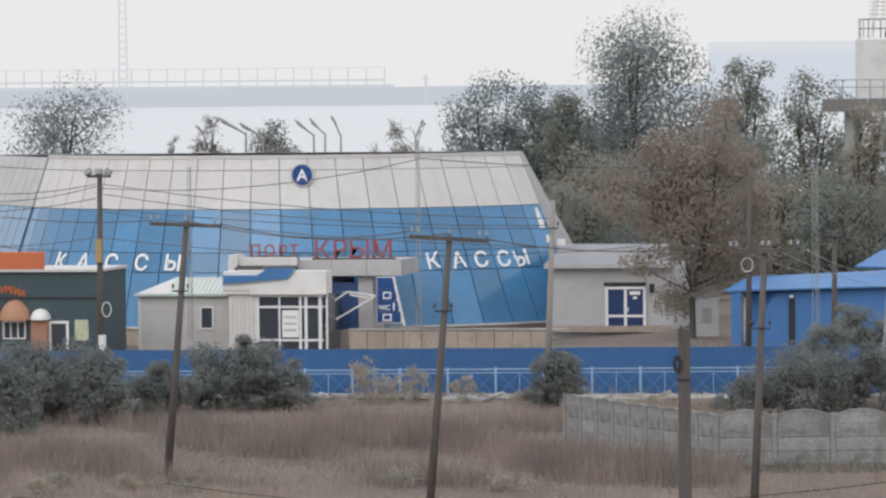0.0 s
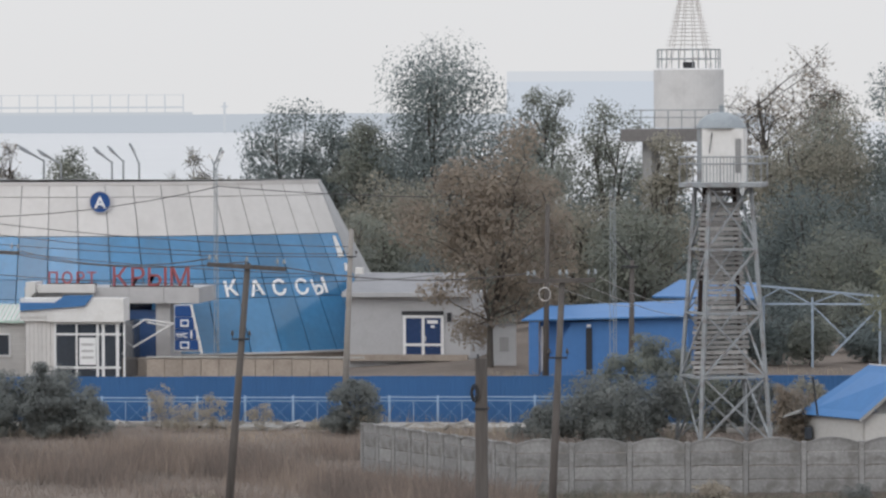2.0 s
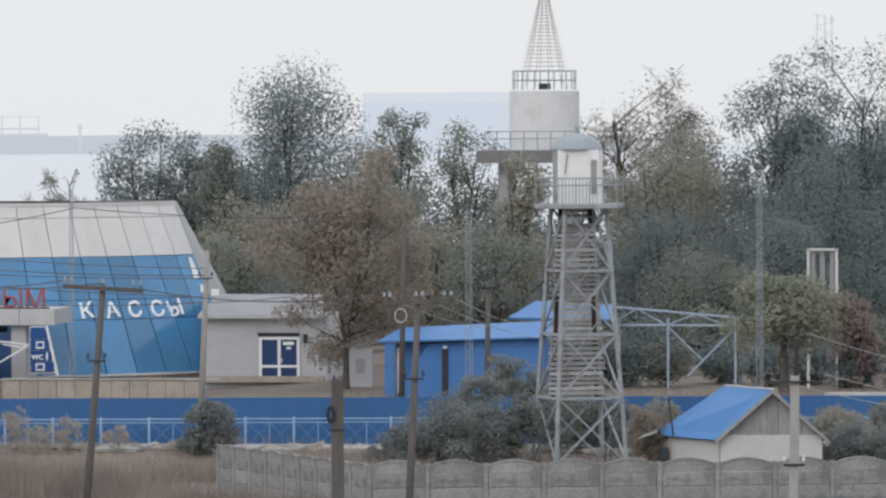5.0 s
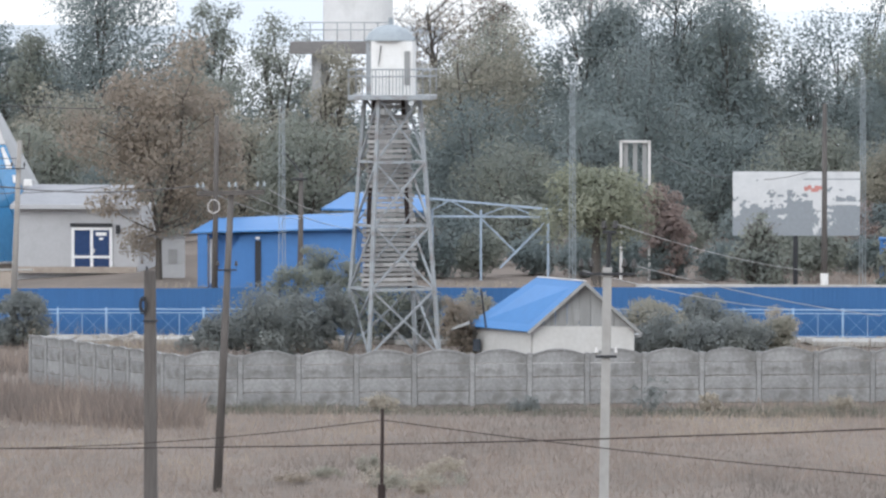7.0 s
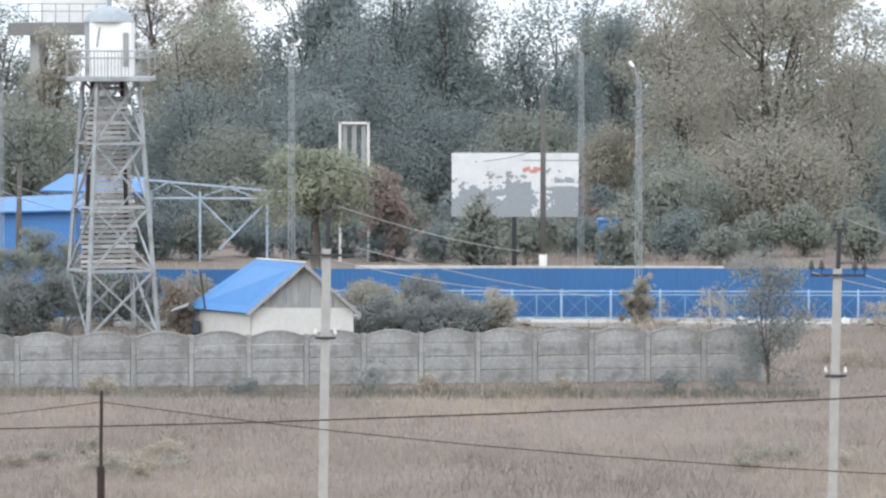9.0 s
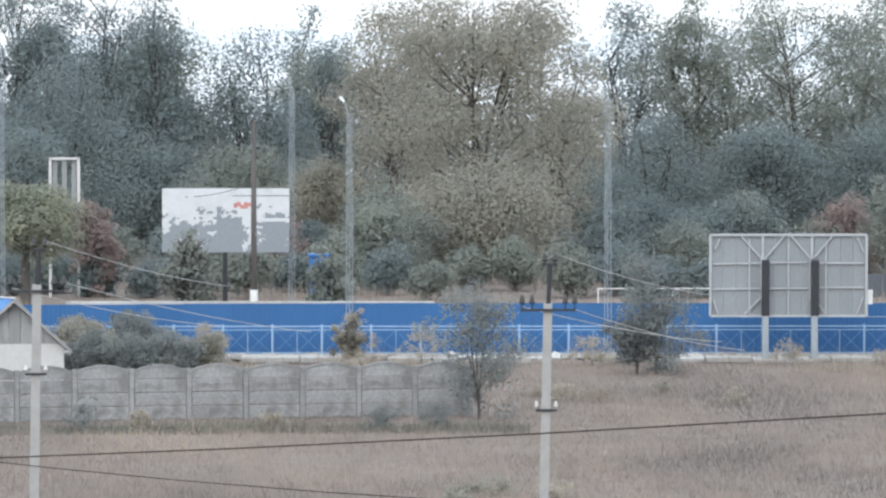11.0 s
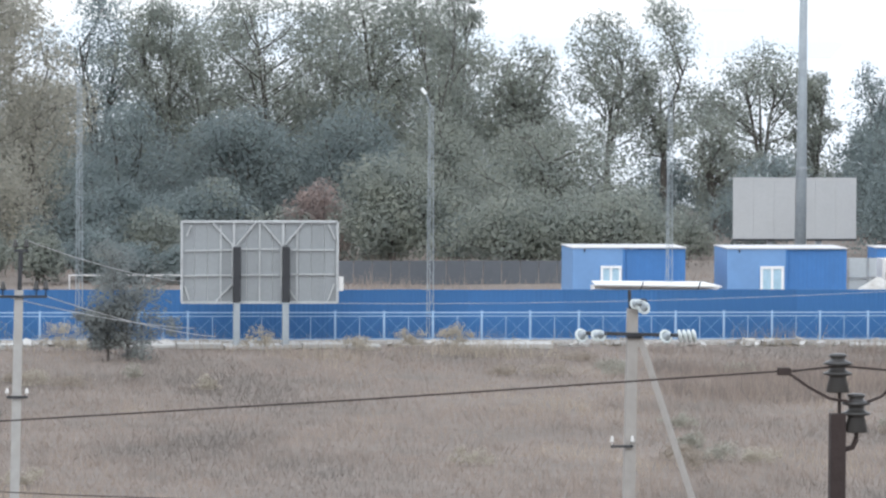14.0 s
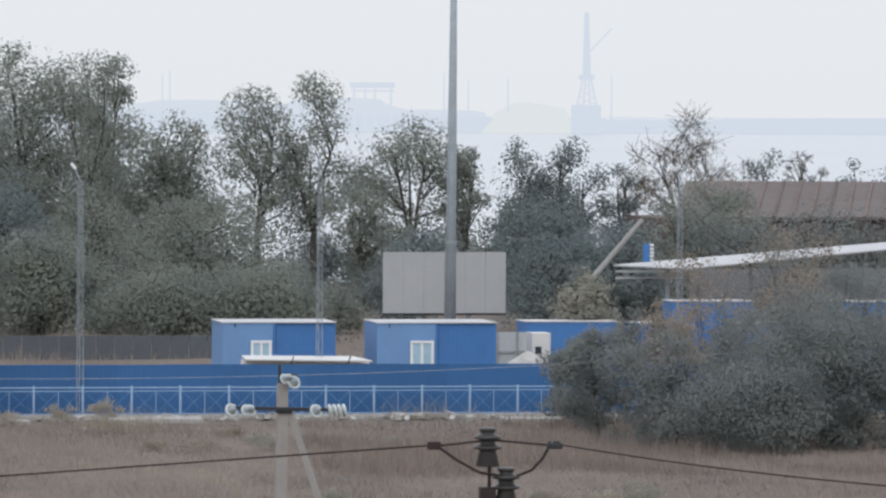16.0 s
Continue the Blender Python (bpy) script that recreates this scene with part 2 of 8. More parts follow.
F_BUSH = foliage("grey_bush_leaves", (0.195, 0.211, 0.213), (0.252, 0.266, 0.255), (0.33, 0.337, 0.307))
F_WEED = foliage("dry_ochre_weed_heads", (0.36, 0.32, 0.265), (0.45, 0.405, 0.335), (0.54, 0.49, 0.41))


def withered(name, tones, bands=(0.1, 0.035), spread=0.12):
    """Withered field grass: soft patches of four tones, long across and short in depth, with a spread from blade to blade."""
    m = bpy.data.materials.new(name)
    m.use_nodes = True
    n, l = m.node_tree.nodes, m.node_tree.links
    b = n["Principled BSDF"]
    b.inputs["Roughness"].default_value, b.inputs["Specular IOR Level"].default_value = 0.9, 0.1
    tc, mp, big, fine = n.new("ShaderNodeTexCoord"), n.new("ShaderNodeMapping"), n.new("ShaderNodeTexNoise"), n.new("ShaderNodeTexNoise")
    mp.inputs["Scale"].default_value = (bands[0], bands[1], 0.0)
    l.new(tc.outputs["Object"], mp.inputs[0])
    big.inputs["Scale"].default_value, big.inputs["Detail"].default_value, big.inputs["Roughness"].default_value = 1.0, 5, 0.62
    fine.inputs["Scale"].default_value, fine.inputs["Detail"].default_value = 9.0, 3
    l.new(mp.outputs[0], big.inputs[0])
    l.new(mp.outputs[0], fine.inputs[0])
    mix, geo, add = n.new("ShaderNodeMath"), n.new("ShaderNodeNewGeometry"), n.new("ShaderNodeMath")
    mix.operation, mix.inputs[1].default_value = "MULTIPLY_ADD", 0.3
    l.new(fine.outputs[0], mix.inputs[0])
    l.new(big.outputs[0], mix.inputs[2])
    add.operation, add.inputs[1].default_value = "MULTIPLY_ADD", spread
    l.new(geo.outputs["Random Per Island"], add.inputs[0])
    l.new(mix.outputs[0], add.inputs[2])
    rng = n.new("ShaderNodeMapRange")
    rng.inputs["From Min"].default_value, rng.inputs["From Max"].default_value = 0.48 + spread / 2, 0.84 + spread / 2
    l.new(add.outputs[0], rng.inputs["Value"])
    rp = n.new("ShaderNodeValToRGB")
    rp.color_ramp.elements[0].color, rp.color_ramp.elements[1].color = (*tones[0], 1), (*tones[3], 1)
    rp.color_ramp.elements.new(0.34).color = (*tones[1], 1)
    rp.color_ramp.elements.new(0.66).color = (*tones[2], 1)
    l.new(rng.outputs[0], rp.inputs[0])
    l.new(rp.outputs[0], b.inputs["Base Color"])
    return m


M_FIELD = withered("withered_field_grass", ((0.17, 0.152, 0.138), (0.255, 0.215, 0.188), (0.305, 0.25, 0.213), (0.375, 0.315, 0.25)))
M_RUSSETREED = withered("russet_brown_reed", ((0.17, 0.147, 0.132), (0.225, 0.188, 0.167), (0.265, 0.215, 0.187), (0.33, 0.272, 0.225)), (0.3, 0.1), 0.35)
M_GREENGRASS = withered("dull_green_grass", ((0.1, 0.108, 0.09), (0.135, 0.14, 0.115), (0.18, 0.178, 0.145), (0.25, 0.235, 0.19)), (0.4, 0.3), 0.3)

# ---------------------------------------------------------------- mesh helpers
def where(ob):
    p = Vector((0, 0, 0))
    while ob:
        p += ob.location
        ob = ob.parent
    return p


def thing(name, at, label, category, group="", kind=""):
    ob = new(name)
    ob.empty_display_size = 0.2
    ob.location = at
    return tagged(ob, label, category, group, kind)


def part(name, bm, material, parent, label="", smooth=False):
    me = bpy.data.meshes.new(name)
    bmesh.ops.recalc_face_normals(bm, faces=bm.faces)
    if parent:
        bmesh.ops.translate(bm, verts=bm.verts, vec=-where(parent))
    bm.to_mesh(me)
    bm.free()
    me.materials.append(material)
    if smooth:
        me.shade_smooth()
    ob = new(name, me)
    ob.parent = parent
    return tagged(ob, label)


def again(ob, offset, parent=None):
    """A further piece on the same mesh, moved by offset."""
    o = new(ob.name.split(".")[0], ob.data)
    o.parent = parent or ob.parent
    o.matrix_basis = Matrix.Translation(offset) @ ob.matrix_basis
    return o


def box(bm, x0, x1, y0, y1, z0, z1, bevel=0.0):
    m = Matrix.Translation(((x0 + x1) / 2, (y0 + y1) / 2, (z0 + z1) / 2)) @ Matrix.Diagonal((x1 - x0, y1 - y0, z1 - z0, 1))
    vs = bmesh.ops.create_cube(bm, size=1, matrix=m)["verts"]
    if bevel:
        es = list({e for v in vs for e in v.link_edges})
        bmesh.ops.bevel(bm, geom=es, offset=bevel, segments=1, affect="EDGES")
    return bm


def B(*a, bevel=0.0):
    return box(bmesh.new(), *a, bevel=bevel)


def rod(bm, p, q, r, r2=None, n=8):
    p, q = Vector(p), Vector(q)
    d = q - p
    m = Matrix.Translation((p + q) / 2) @ d.to_track_quat("Z", "Y").to_matrix().to_4x4()
    bmesh.ops.create_cone(bm, cap_ends=True, segments=n, radius1=r, radius2=r if r2 is None else r2, depth=d.length, matrix=m)
    return bm


def R(p, q, r, r2=None, n=8):
    return rod(bmesh.new(), p, q, r, r2, n)


def beam(bm, p, q, w, h=None):
    """A square bar from p to q."""
    p, q = Vector(p), Vector(q)
    d = q - p
    m = Matrix.Translation((p + q) / 2) @ d.to_track_quat("Z", "Y").to_matrix().to_4x4() @ Matrix.Diagonal((w, h or w, d.length, 1))
    bmesh.ops.create_cube(bm, size=1, matrix=m)
    return bm


def BM(p, q, w, h=None):
    return beam(bmesh.new(), p, q, w, h)


def slab(bm, quad, thick):
    """A plate: four corners, given thickness along its normal to both sides."""
    q = [Vector(v) for v in quad]
    nrm = (q[1] - q[0]).cross(q[-1] - q[0]).normalized() * (thick / 2)
    a, b = [bm.verts.new(v + nrm) for v in q], [bm.verts.new(v - nrm) for v in q]
    bm.faces.new(a)
    bm.faces.new(b[::-1])
    for i in range(len(q)):
        j = (i + 1) % len(q)
        bm.faces.new((a[j], a[i], b[i], b[j]))
    return bm


def S(quad, thick):
    return slab(bmesh.new(), quad, thick)


def prism(bm, xz, y0, y1):
    a, b = [bm.verts.new((x, y0, z)) for x, z in xz], [bm.verts.new((x, y1, z)) for x, z in xz]
    bm.faces.new(a)
    bm.faces.new(b[::-1])
    for i in range(len(xz)):
        j = (i + 1) % len(xz)
        bm.faces.new((a[j], a[i], b[i], b[j]))
    return bm


def lathe(bm, profile, at, n=14):
    """A turned shape about the upright axis through at; profile of (radius, height)."""
    rings = []
    for r, z in profile:
        rings.append([bm.verts.new((at[0] + r * math.cos(2 * math.pi * k / n), at[1] + r * math.sin(2 * math.pi * k / n), at[2] + z)) for k in range(n)])
    for a, b in zip(rings, rings[1:]):
        for k in range(n):
            bm.faces.new((a[k], a[(k + 1) % n], b[(k + 1) % n], b[k]))
    bm.faces.new(rings[0][::-1])
    bm.faces.new(rings[-1])
    return bm


def tube(bm, pts, r, n=5):
    """One continuous round tube through the points."""
    pts = [Vector(p) for p in pts]
    rings = []
    for i, p in enumerate(pts):
        d = (pts[min(i + 1, len(pts) - 1)] - pts[max(i - 1, 0)]).normalized()
        q = d.to_track_quat("Z", "Y")
        rings.append([bm.verts.new(p + q @ Vector((r * math.cos(2 * math.pi * k / n), r * math.sin(2 * math.pi * k / n), 0))) for k in range(n)])
    for u, v in zip(rings, rings[1:]):
        for k in range(n):
            bm.faces.new((u[k], u[(k + 1) % n], v[(k + 1) % n], v[k]))
    bm.faces.new(rings[0][::-1])
    bm.faces.new(rings[-1])
    return bm


def sagging(p, q, sag, steps=10):
    p, q = Vector(p), Vector(q)
    return [p.lerp(q, k / steps) - Vector((0, 0, 4 * sag * (k / steps) * (1 - k / steps))) for k in range(steps + 1)]


def cable(p, q, sag=0.3, r=0.012, label="dark overhead power cable hanging between poles", material=None):
    bm = tube(bmesh.new(), sagging(p, q, sag), r)
    ob = part("overhead_cable", bm, material or M_CABLE, None)
    return tagged(ob, label, "cable", "overhead cables")


def raw_mesh(name, verts, faces, material, parent=None):
    """A mesh straight from arrays of equal-sided faces."""
    me = bpy.data.meshes.new(name)
    k = faces.shape[1]
    me.vertices.add(len(verts))
    me.vertices.foreach_set("co", verts.astype(np.float32).ravel())
    me.loops.add(faces.size)
    me.loops.foreach_set("vertex_index", faces.astype(np.int32).ravel())
    me.polygons.add(len(faces))
    me.polygons.foreach_set("loop_start", np.arange(0, faces.size, k, dtype=np.int32))
    me.update(calc_edges=True)
    me.materials.append(material)
    ob = new(name, me)
    ob.parent = parent
    return ob


def letter(ch, height, material, parent, at, lean=0.0, turn=0.0, depth=0.06, name="letter", bold=0.0, roll=0.0):
    """One raised letter; at is its lower centre."""
    cu = bpy.data.curves.new("letter_outline", "FONT")
    cu.body, cu.align_x, cu.size, cu.extrude, cu.offset = ch, "CENTER", height / 0.73, depth / 2, bold
    tmp = bpy.data.objects.new("letter_outline", cu)
    scene.collection.objects.link(tmp)
    me = bpy.data.meshes.new_from_object(tmp.evaluated_get(bpy.context.evaluated_depsgraph_get()))
    bpy.data.objects.remove(tmp)
    me.materials.clear()
    me.materials.append(material)
    ob = new(name, me)
    ob.parent = parent
    ob.matrix_basis = Matrix.Translation(Vector(at) - where(parent)) @ pose(0, 0, 0, 90 - lean, 0, turn) @ pose(0, 0, 0, 0, 0, roll)
    return ob


# ---------------------------------------------------------------- plants
def leaf_cloud(rng, centres, radii, count, size, middle, reach, flat=0.8, fill=0.3):
    """Many small three-cornered leaves: most round the clumps and turned outwards, some scattered through the whole crown."""
    w = np.array(radii) ** 2
    pick = rng.choice(len(centres), count, p=w / w.sum())
    off = rng.normal(size=(count, 3))
    off /= np.linalg.norm(off, axis=1)[:, None]
    out = off.copy()
    ball = off * (rng.random(count) ** 0.4)[:, None] * np.array(reach)
    off *= (rng.random(count) ** 0.32)[:, None] * np.array(radii)[pick][:, None] * rng.uniform(0.9, 1.12, count)[:, None]
    off[:, 2] *= flat
    c = np.array(centres)[pick] + off
    loose = rng.random(count) < fill
    c[loose] = np.array(middle) + ball[loose]
    face = out + rng.normal(size=(count, 3)) * 0.42 + np.array((0, 0, 0.22))
    face /= np.linalg.norm(face, axis=1)[:, None]
    a = np.cross(face, rng.normal(size=(count, 3)))
    a /= np.linalg.norm(a, axis=1)[:, None]
    b = np.cross(face, a)
    s = size * rng.uniform(0.5, 1.5, count)[:, None]
    v = np.stack([c - a * s, c + a * s * 0.75 - b * s * 0.62, c + a * s * 0.75 + b * s * 0.62], 1).reshape(-1, 3)
    return v, np.arange(count * 3).reshape(-1, 3)


def frusta(segs, n=4):
    """Tapered round limbs, all in one pair of arrays."""
    p, q = np.array([a for a, *_ in segs]), np.array([b for _, b, *_ in segs])
    r, r2 = np.array([s[2] for s in segs]), np.array([s[3] for s in segs])
    d = q - p
    d /= np.linalg.norm(d, axis=1)[:, None] + 1e-9
    side = np.cross(d, np.where(np.abs(d[:, 2:]) > 0.9, [[1.0, 0, 0]], [[0, 0, 1.0]]))
    side /= np.linalg.norm(side, axis=1)[:, None] + 1e-9
    up = np.cross(d, side)
    rings = []
    for c, rad in ((p, r), (q, r2)):
        for k in range(n):
            a = 2 * math.pi * k / n
            rings.append(c + rad[:, None] * (math.cos(a) * side + math.sin(a) * up))
    v = np.stack(rings, 1).reshape(-1, 3)
    base = np.arange(len(segs))[:, None] * 2 * n
    f = np.stack([np.concatenate([base + k, base + (k + 1) % n, base + n + (k + 1) % n, base + n + k], 1) for k in range(n)], 1).reshape(-1, 4)
    return v, f


def tree(x, y, z, height, width, leaves, seed, label, trunk=0.3, bare=0.35, count=5000, size=0.125, clumps=32, clump=0.215,
         group="trees behind the fence", name="tree", lean=0.0, limbs=True, fill=0.16):
    """Tapered trunk, limbs to each clump, and a crown of many small leaves with gaps."""
    rng = np.random.default_rng(seed)
    width = width * 1.09
    if size == 0.15:
        size, count = 0.115, count * 1.5
    t = thing(name, (x, y, z), label, "bush" if "bush" in name else "tree", group)
    cz, rz = height * (bare + 1) / 2, height * (1 - bare) / 2
    centres, radii = [], []
    while len(centres) < clumps:
        p = rng.uniform(-1, 1, 3)
        d = np.linalg.norm(p)
        if d > 1 or d < 0.25:
            continue
        p *= rng.uniform(*((0.65, 1.25) if trunk < 0.1 else (0.8, 1.2)))
        taper = 1.0 - 0.2 * max(p[2], 0)
        centres.append((p[0] * width / 2 * 0.86 * taper + lean * (p[2] + 1), p[1] * width / 2 * 0.7, cz + p[2] * rz * 0.9))
        radii.append(clump * width * rng.uniform(0.6, 1.25))
    cs, rs = np.array(centres), np.array(radii)
    cs[:, 2] = height * bare + (cs[:, 2] - cs[:, 2].min()) * (height * (1 - bare) - rs.mean() * 0.38) / np.ptp(cs[:, 2])
    cs[:, 0] *= (width / 2 - rs.mean() * 0.5) / np.abs(cs[:, 0]).max()
    centres = [tuple(c) for c in cs]
    segs = []
    fork = height * min(bare + 0.08, 0.6)
    if limbs:
        stems = []
        for k in range(3 if trunk > 0.12 else 4):
            a = rng.uniform(0, 2 * math.pi)
            stems.append(Vector((math.cos(a) * width * 0.17 + lean, math.sin(a) * width * 0.12, height * rng.uniform(0.62, 0.85))))
        base = Vector((0, 0, fork * 0.75))
        segs.append((Vector((0, 0, -0.3)), base, trunk, trunk * 0.7))
        for s in stems:
            mid = base.lerp(s, 0.5) + Vector(rng.normal(size=3) * width * 0.03)
            segs += [(base, mid, trunk * 0.5, trunk * 0.36), (mid, s, trunk * 0.36, trunk * 0.15)]
        for c in centres:
            c = Vector(c)
            s = min(stems, key=lambda q: (q - c).length)
            k = min(max((c.z - base.z) / max(s.z - base.z, 0.1) - 0.3, 0.05), 0.95)
            r = base.lerp(s, k)
            mid = r.lerp(c, 0.5) + Vector(rng.normal(size=3) * width * 0.03)
            segs += [(r, mid, trunk * 0.2, trunk * 0.13), (mid, c, trunk * 0.13, trunk * 0.05)]
            for _ in range(4 if count > 1600 else 15):
                e = c + Vector(np.clip(rng.normal(size=3), -1.1, 1.1)) * width * clump * (0.6 if count > 1600 else 0.75)
                segs.append((c, e, trunk * 0.06, 0.008))
                if count <= 1600:
                    segs.append((c.lerp(e, 0.5), c.lerp(e, 0.6) + Vector(rng.normal(size=3)) * width * 0.06, 0.018, 0.008))
    else:
        segs.append((Vector((0, 0, -0.2)), Vector((0, 0, fork)), trunk, trunk * 0.5))
    raw_mesh("trunk", *frusta(segs), M_BARK, t)
    if count:
        v, f = leaf_cloud(rng, centres, radii, int(count * 2.0), size * 0.88, (lean, 0, cz), (width / 2 * 0.86, width / 2 * 0.75, rz), fill=fill if count > 1500 else 0.1)
        v[:, 2] = np.maximum(v[:, 2], 0.02)
        raw_mesh("crown", v, f, leaves, t)
    return t

# ---------------------------------------------------------------- ground, sea and far shore
def ground_sheet():
    n = 90
    xs, ys = np.linspace(-420, 420, n), np.linspace(-60, 432, n)
    gx, gy = np.meshgrid(xs, ys)
    gz = 0.06 * np.sin(gx * 0.31 + gy * 0.17) * np.cos(gy * 0.23) - 0.06
    fall = np.clip((-41 - gx) / 9, 0, 1) * np.clip((gy - 250) / 30, 0, 1)
    gz -= 0.74 * fall * fall * (3 - 2 * fall)
    gz[gy > 425] = -1.8
    v = np.stack([gx, gy, gz], -1).reshape(-1, 3)
    i = np.arange((n - 1) * (n - 1))
    a = i // (n - 1) * n + i % (n - 1)
    ob = raw_mesh("ground", v, np.stack([a, a + 1, a + n + 1, a + n], 1), M_SOIL)
    tagged(ob, "dry brown field soil under withered grass", "ground", kind="structure")


ground_sheet()
M_WATER = surface("pale_strait_water", (0.5, 0.51, 0.52), 0.32, 0.05, 0.02, spec=0.5, bump=0.5)
water = part("water", B(-2500, 2500, 415, 4900, -1.9, -1.5), M_WATER, None)
tagged(water, "flat pale grey water of the strait", "water", kind="structure")

# far tones: haze is mixed into the colour, and they glow without any lamp
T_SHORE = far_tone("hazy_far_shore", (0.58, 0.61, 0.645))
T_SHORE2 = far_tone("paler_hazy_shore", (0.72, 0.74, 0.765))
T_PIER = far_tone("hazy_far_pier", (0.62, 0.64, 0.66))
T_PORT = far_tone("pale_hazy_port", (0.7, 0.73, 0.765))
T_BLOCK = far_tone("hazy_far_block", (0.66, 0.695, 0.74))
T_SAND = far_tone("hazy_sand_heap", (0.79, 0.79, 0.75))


def hazy_land(name, x0, x1, y, low, high, seed, material, label, rough=0.3, deep=120):
    """A far strip of land with an uneven crest."""
    rng = np.random.default_rng(seed)
    n = 80
    h = np.cumsum(rng.normal(size=n))
    h = (h - h.min()) / (h.max() - h.min())
    xs = np.linspace(x0, x1, n)
    pts = [(x1, -1.6), (x0, -1.6)] + [(x, low + (high - low) * (rough * k + (1 - rough) * 0.5)) for x, k in zip(xs, h)]
    ob = part(name, prism(bmesh.new(), pts, y, y + deep), material, None)
    return tagged(ob, label, "backdrop", kind="structure")


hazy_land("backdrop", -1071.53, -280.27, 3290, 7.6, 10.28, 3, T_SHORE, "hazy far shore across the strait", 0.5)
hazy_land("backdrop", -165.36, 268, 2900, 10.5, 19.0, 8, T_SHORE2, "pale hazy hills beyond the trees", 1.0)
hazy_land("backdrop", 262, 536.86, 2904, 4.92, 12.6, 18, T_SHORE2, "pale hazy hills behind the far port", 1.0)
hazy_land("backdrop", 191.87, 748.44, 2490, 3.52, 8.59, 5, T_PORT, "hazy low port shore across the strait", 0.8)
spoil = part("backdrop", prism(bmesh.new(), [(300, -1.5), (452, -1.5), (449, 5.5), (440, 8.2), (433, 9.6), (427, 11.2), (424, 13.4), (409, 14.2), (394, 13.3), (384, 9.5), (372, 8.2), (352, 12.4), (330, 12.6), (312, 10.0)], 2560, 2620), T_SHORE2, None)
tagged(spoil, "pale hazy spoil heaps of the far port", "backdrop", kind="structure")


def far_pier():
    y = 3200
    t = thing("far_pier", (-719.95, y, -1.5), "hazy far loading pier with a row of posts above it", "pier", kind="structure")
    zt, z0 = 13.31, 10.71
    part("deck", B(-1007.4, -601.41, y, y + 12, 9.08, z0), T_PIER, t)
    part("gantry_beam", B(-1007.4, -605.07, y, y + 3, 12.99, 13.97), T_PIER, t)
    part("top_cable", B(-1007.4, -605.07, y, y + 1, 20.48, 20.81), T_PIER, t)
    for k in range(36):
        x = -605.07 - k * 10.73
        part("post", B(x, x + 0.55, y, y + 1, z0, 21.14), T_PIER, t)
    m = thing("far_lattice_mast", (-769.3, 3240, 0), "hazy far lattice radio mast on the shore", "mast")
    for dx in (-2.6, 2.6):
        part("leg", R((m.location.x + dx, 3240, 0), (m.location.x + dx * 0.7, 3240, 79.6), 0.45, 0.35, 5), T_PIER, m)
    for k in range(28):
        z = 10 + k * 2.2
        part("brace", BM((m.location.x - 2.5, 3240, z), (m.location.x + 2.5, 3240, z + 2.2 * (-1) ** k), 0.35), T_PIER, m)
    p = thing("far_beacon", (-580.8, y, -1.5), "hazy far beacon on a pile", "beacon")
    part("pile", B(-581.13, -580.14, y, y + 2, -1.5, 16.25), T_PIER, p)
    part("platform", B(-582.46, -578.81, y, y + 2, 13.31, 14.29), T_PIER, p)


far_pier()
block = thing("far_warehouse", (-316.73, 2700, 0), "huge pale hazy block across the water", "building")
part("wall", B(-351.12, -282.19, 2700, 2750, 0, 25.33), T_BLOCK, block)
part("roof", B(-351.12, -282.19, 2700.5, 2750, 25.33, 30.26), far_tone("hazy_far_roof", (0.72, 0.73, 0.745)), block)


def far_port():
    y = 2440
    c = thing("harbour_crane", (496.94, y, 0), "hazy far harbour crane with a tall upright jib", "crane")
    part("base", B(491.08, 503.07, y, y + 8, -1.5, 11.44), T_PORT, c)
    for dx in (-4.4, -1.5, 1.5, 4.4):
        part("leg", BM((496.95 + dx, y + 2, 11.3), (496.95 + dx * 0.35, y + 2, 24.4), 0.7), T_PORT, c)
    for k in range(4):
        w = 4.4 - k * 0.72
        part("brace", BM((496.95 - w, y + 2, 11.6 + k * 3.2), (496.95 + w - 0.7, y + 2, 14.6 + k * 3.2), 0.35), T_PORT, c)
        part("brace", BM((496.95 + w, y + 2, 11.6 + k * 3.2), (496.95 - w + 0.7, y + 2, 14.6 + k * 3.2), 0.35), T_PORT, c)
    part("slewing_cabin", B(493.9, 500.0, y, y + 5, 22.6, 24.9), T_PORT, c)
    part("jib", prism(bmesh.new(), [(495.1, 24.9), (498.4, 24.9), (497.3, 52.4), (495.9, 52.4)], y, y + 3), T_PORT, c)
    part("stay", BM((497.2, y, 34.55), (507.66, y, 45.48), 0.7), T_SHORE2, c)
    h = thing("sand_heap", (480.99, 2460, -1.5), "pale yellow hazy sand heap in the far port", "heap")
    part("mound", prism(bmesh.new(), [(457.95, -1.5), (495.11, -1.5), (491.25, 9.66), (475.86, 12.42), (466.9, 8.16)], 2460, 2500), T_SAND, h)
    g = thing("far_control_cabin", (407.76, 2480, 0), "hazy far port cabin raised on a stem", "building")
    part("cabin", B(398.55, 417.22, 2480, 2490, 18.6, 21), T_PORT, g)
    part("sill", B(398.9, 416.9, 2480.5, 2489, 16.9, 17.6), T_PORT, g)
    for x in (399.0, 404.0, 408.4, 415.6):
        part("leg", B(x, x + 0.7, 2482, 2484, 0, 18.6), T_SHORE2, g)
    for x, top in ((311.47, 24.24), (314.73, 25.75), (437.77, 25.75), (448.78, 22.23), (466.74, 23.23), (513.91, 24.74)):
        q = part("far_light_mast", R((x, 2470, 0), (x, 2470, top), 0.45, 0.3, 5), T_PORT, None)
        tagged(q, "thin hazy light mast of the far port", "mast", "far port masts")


far_port()

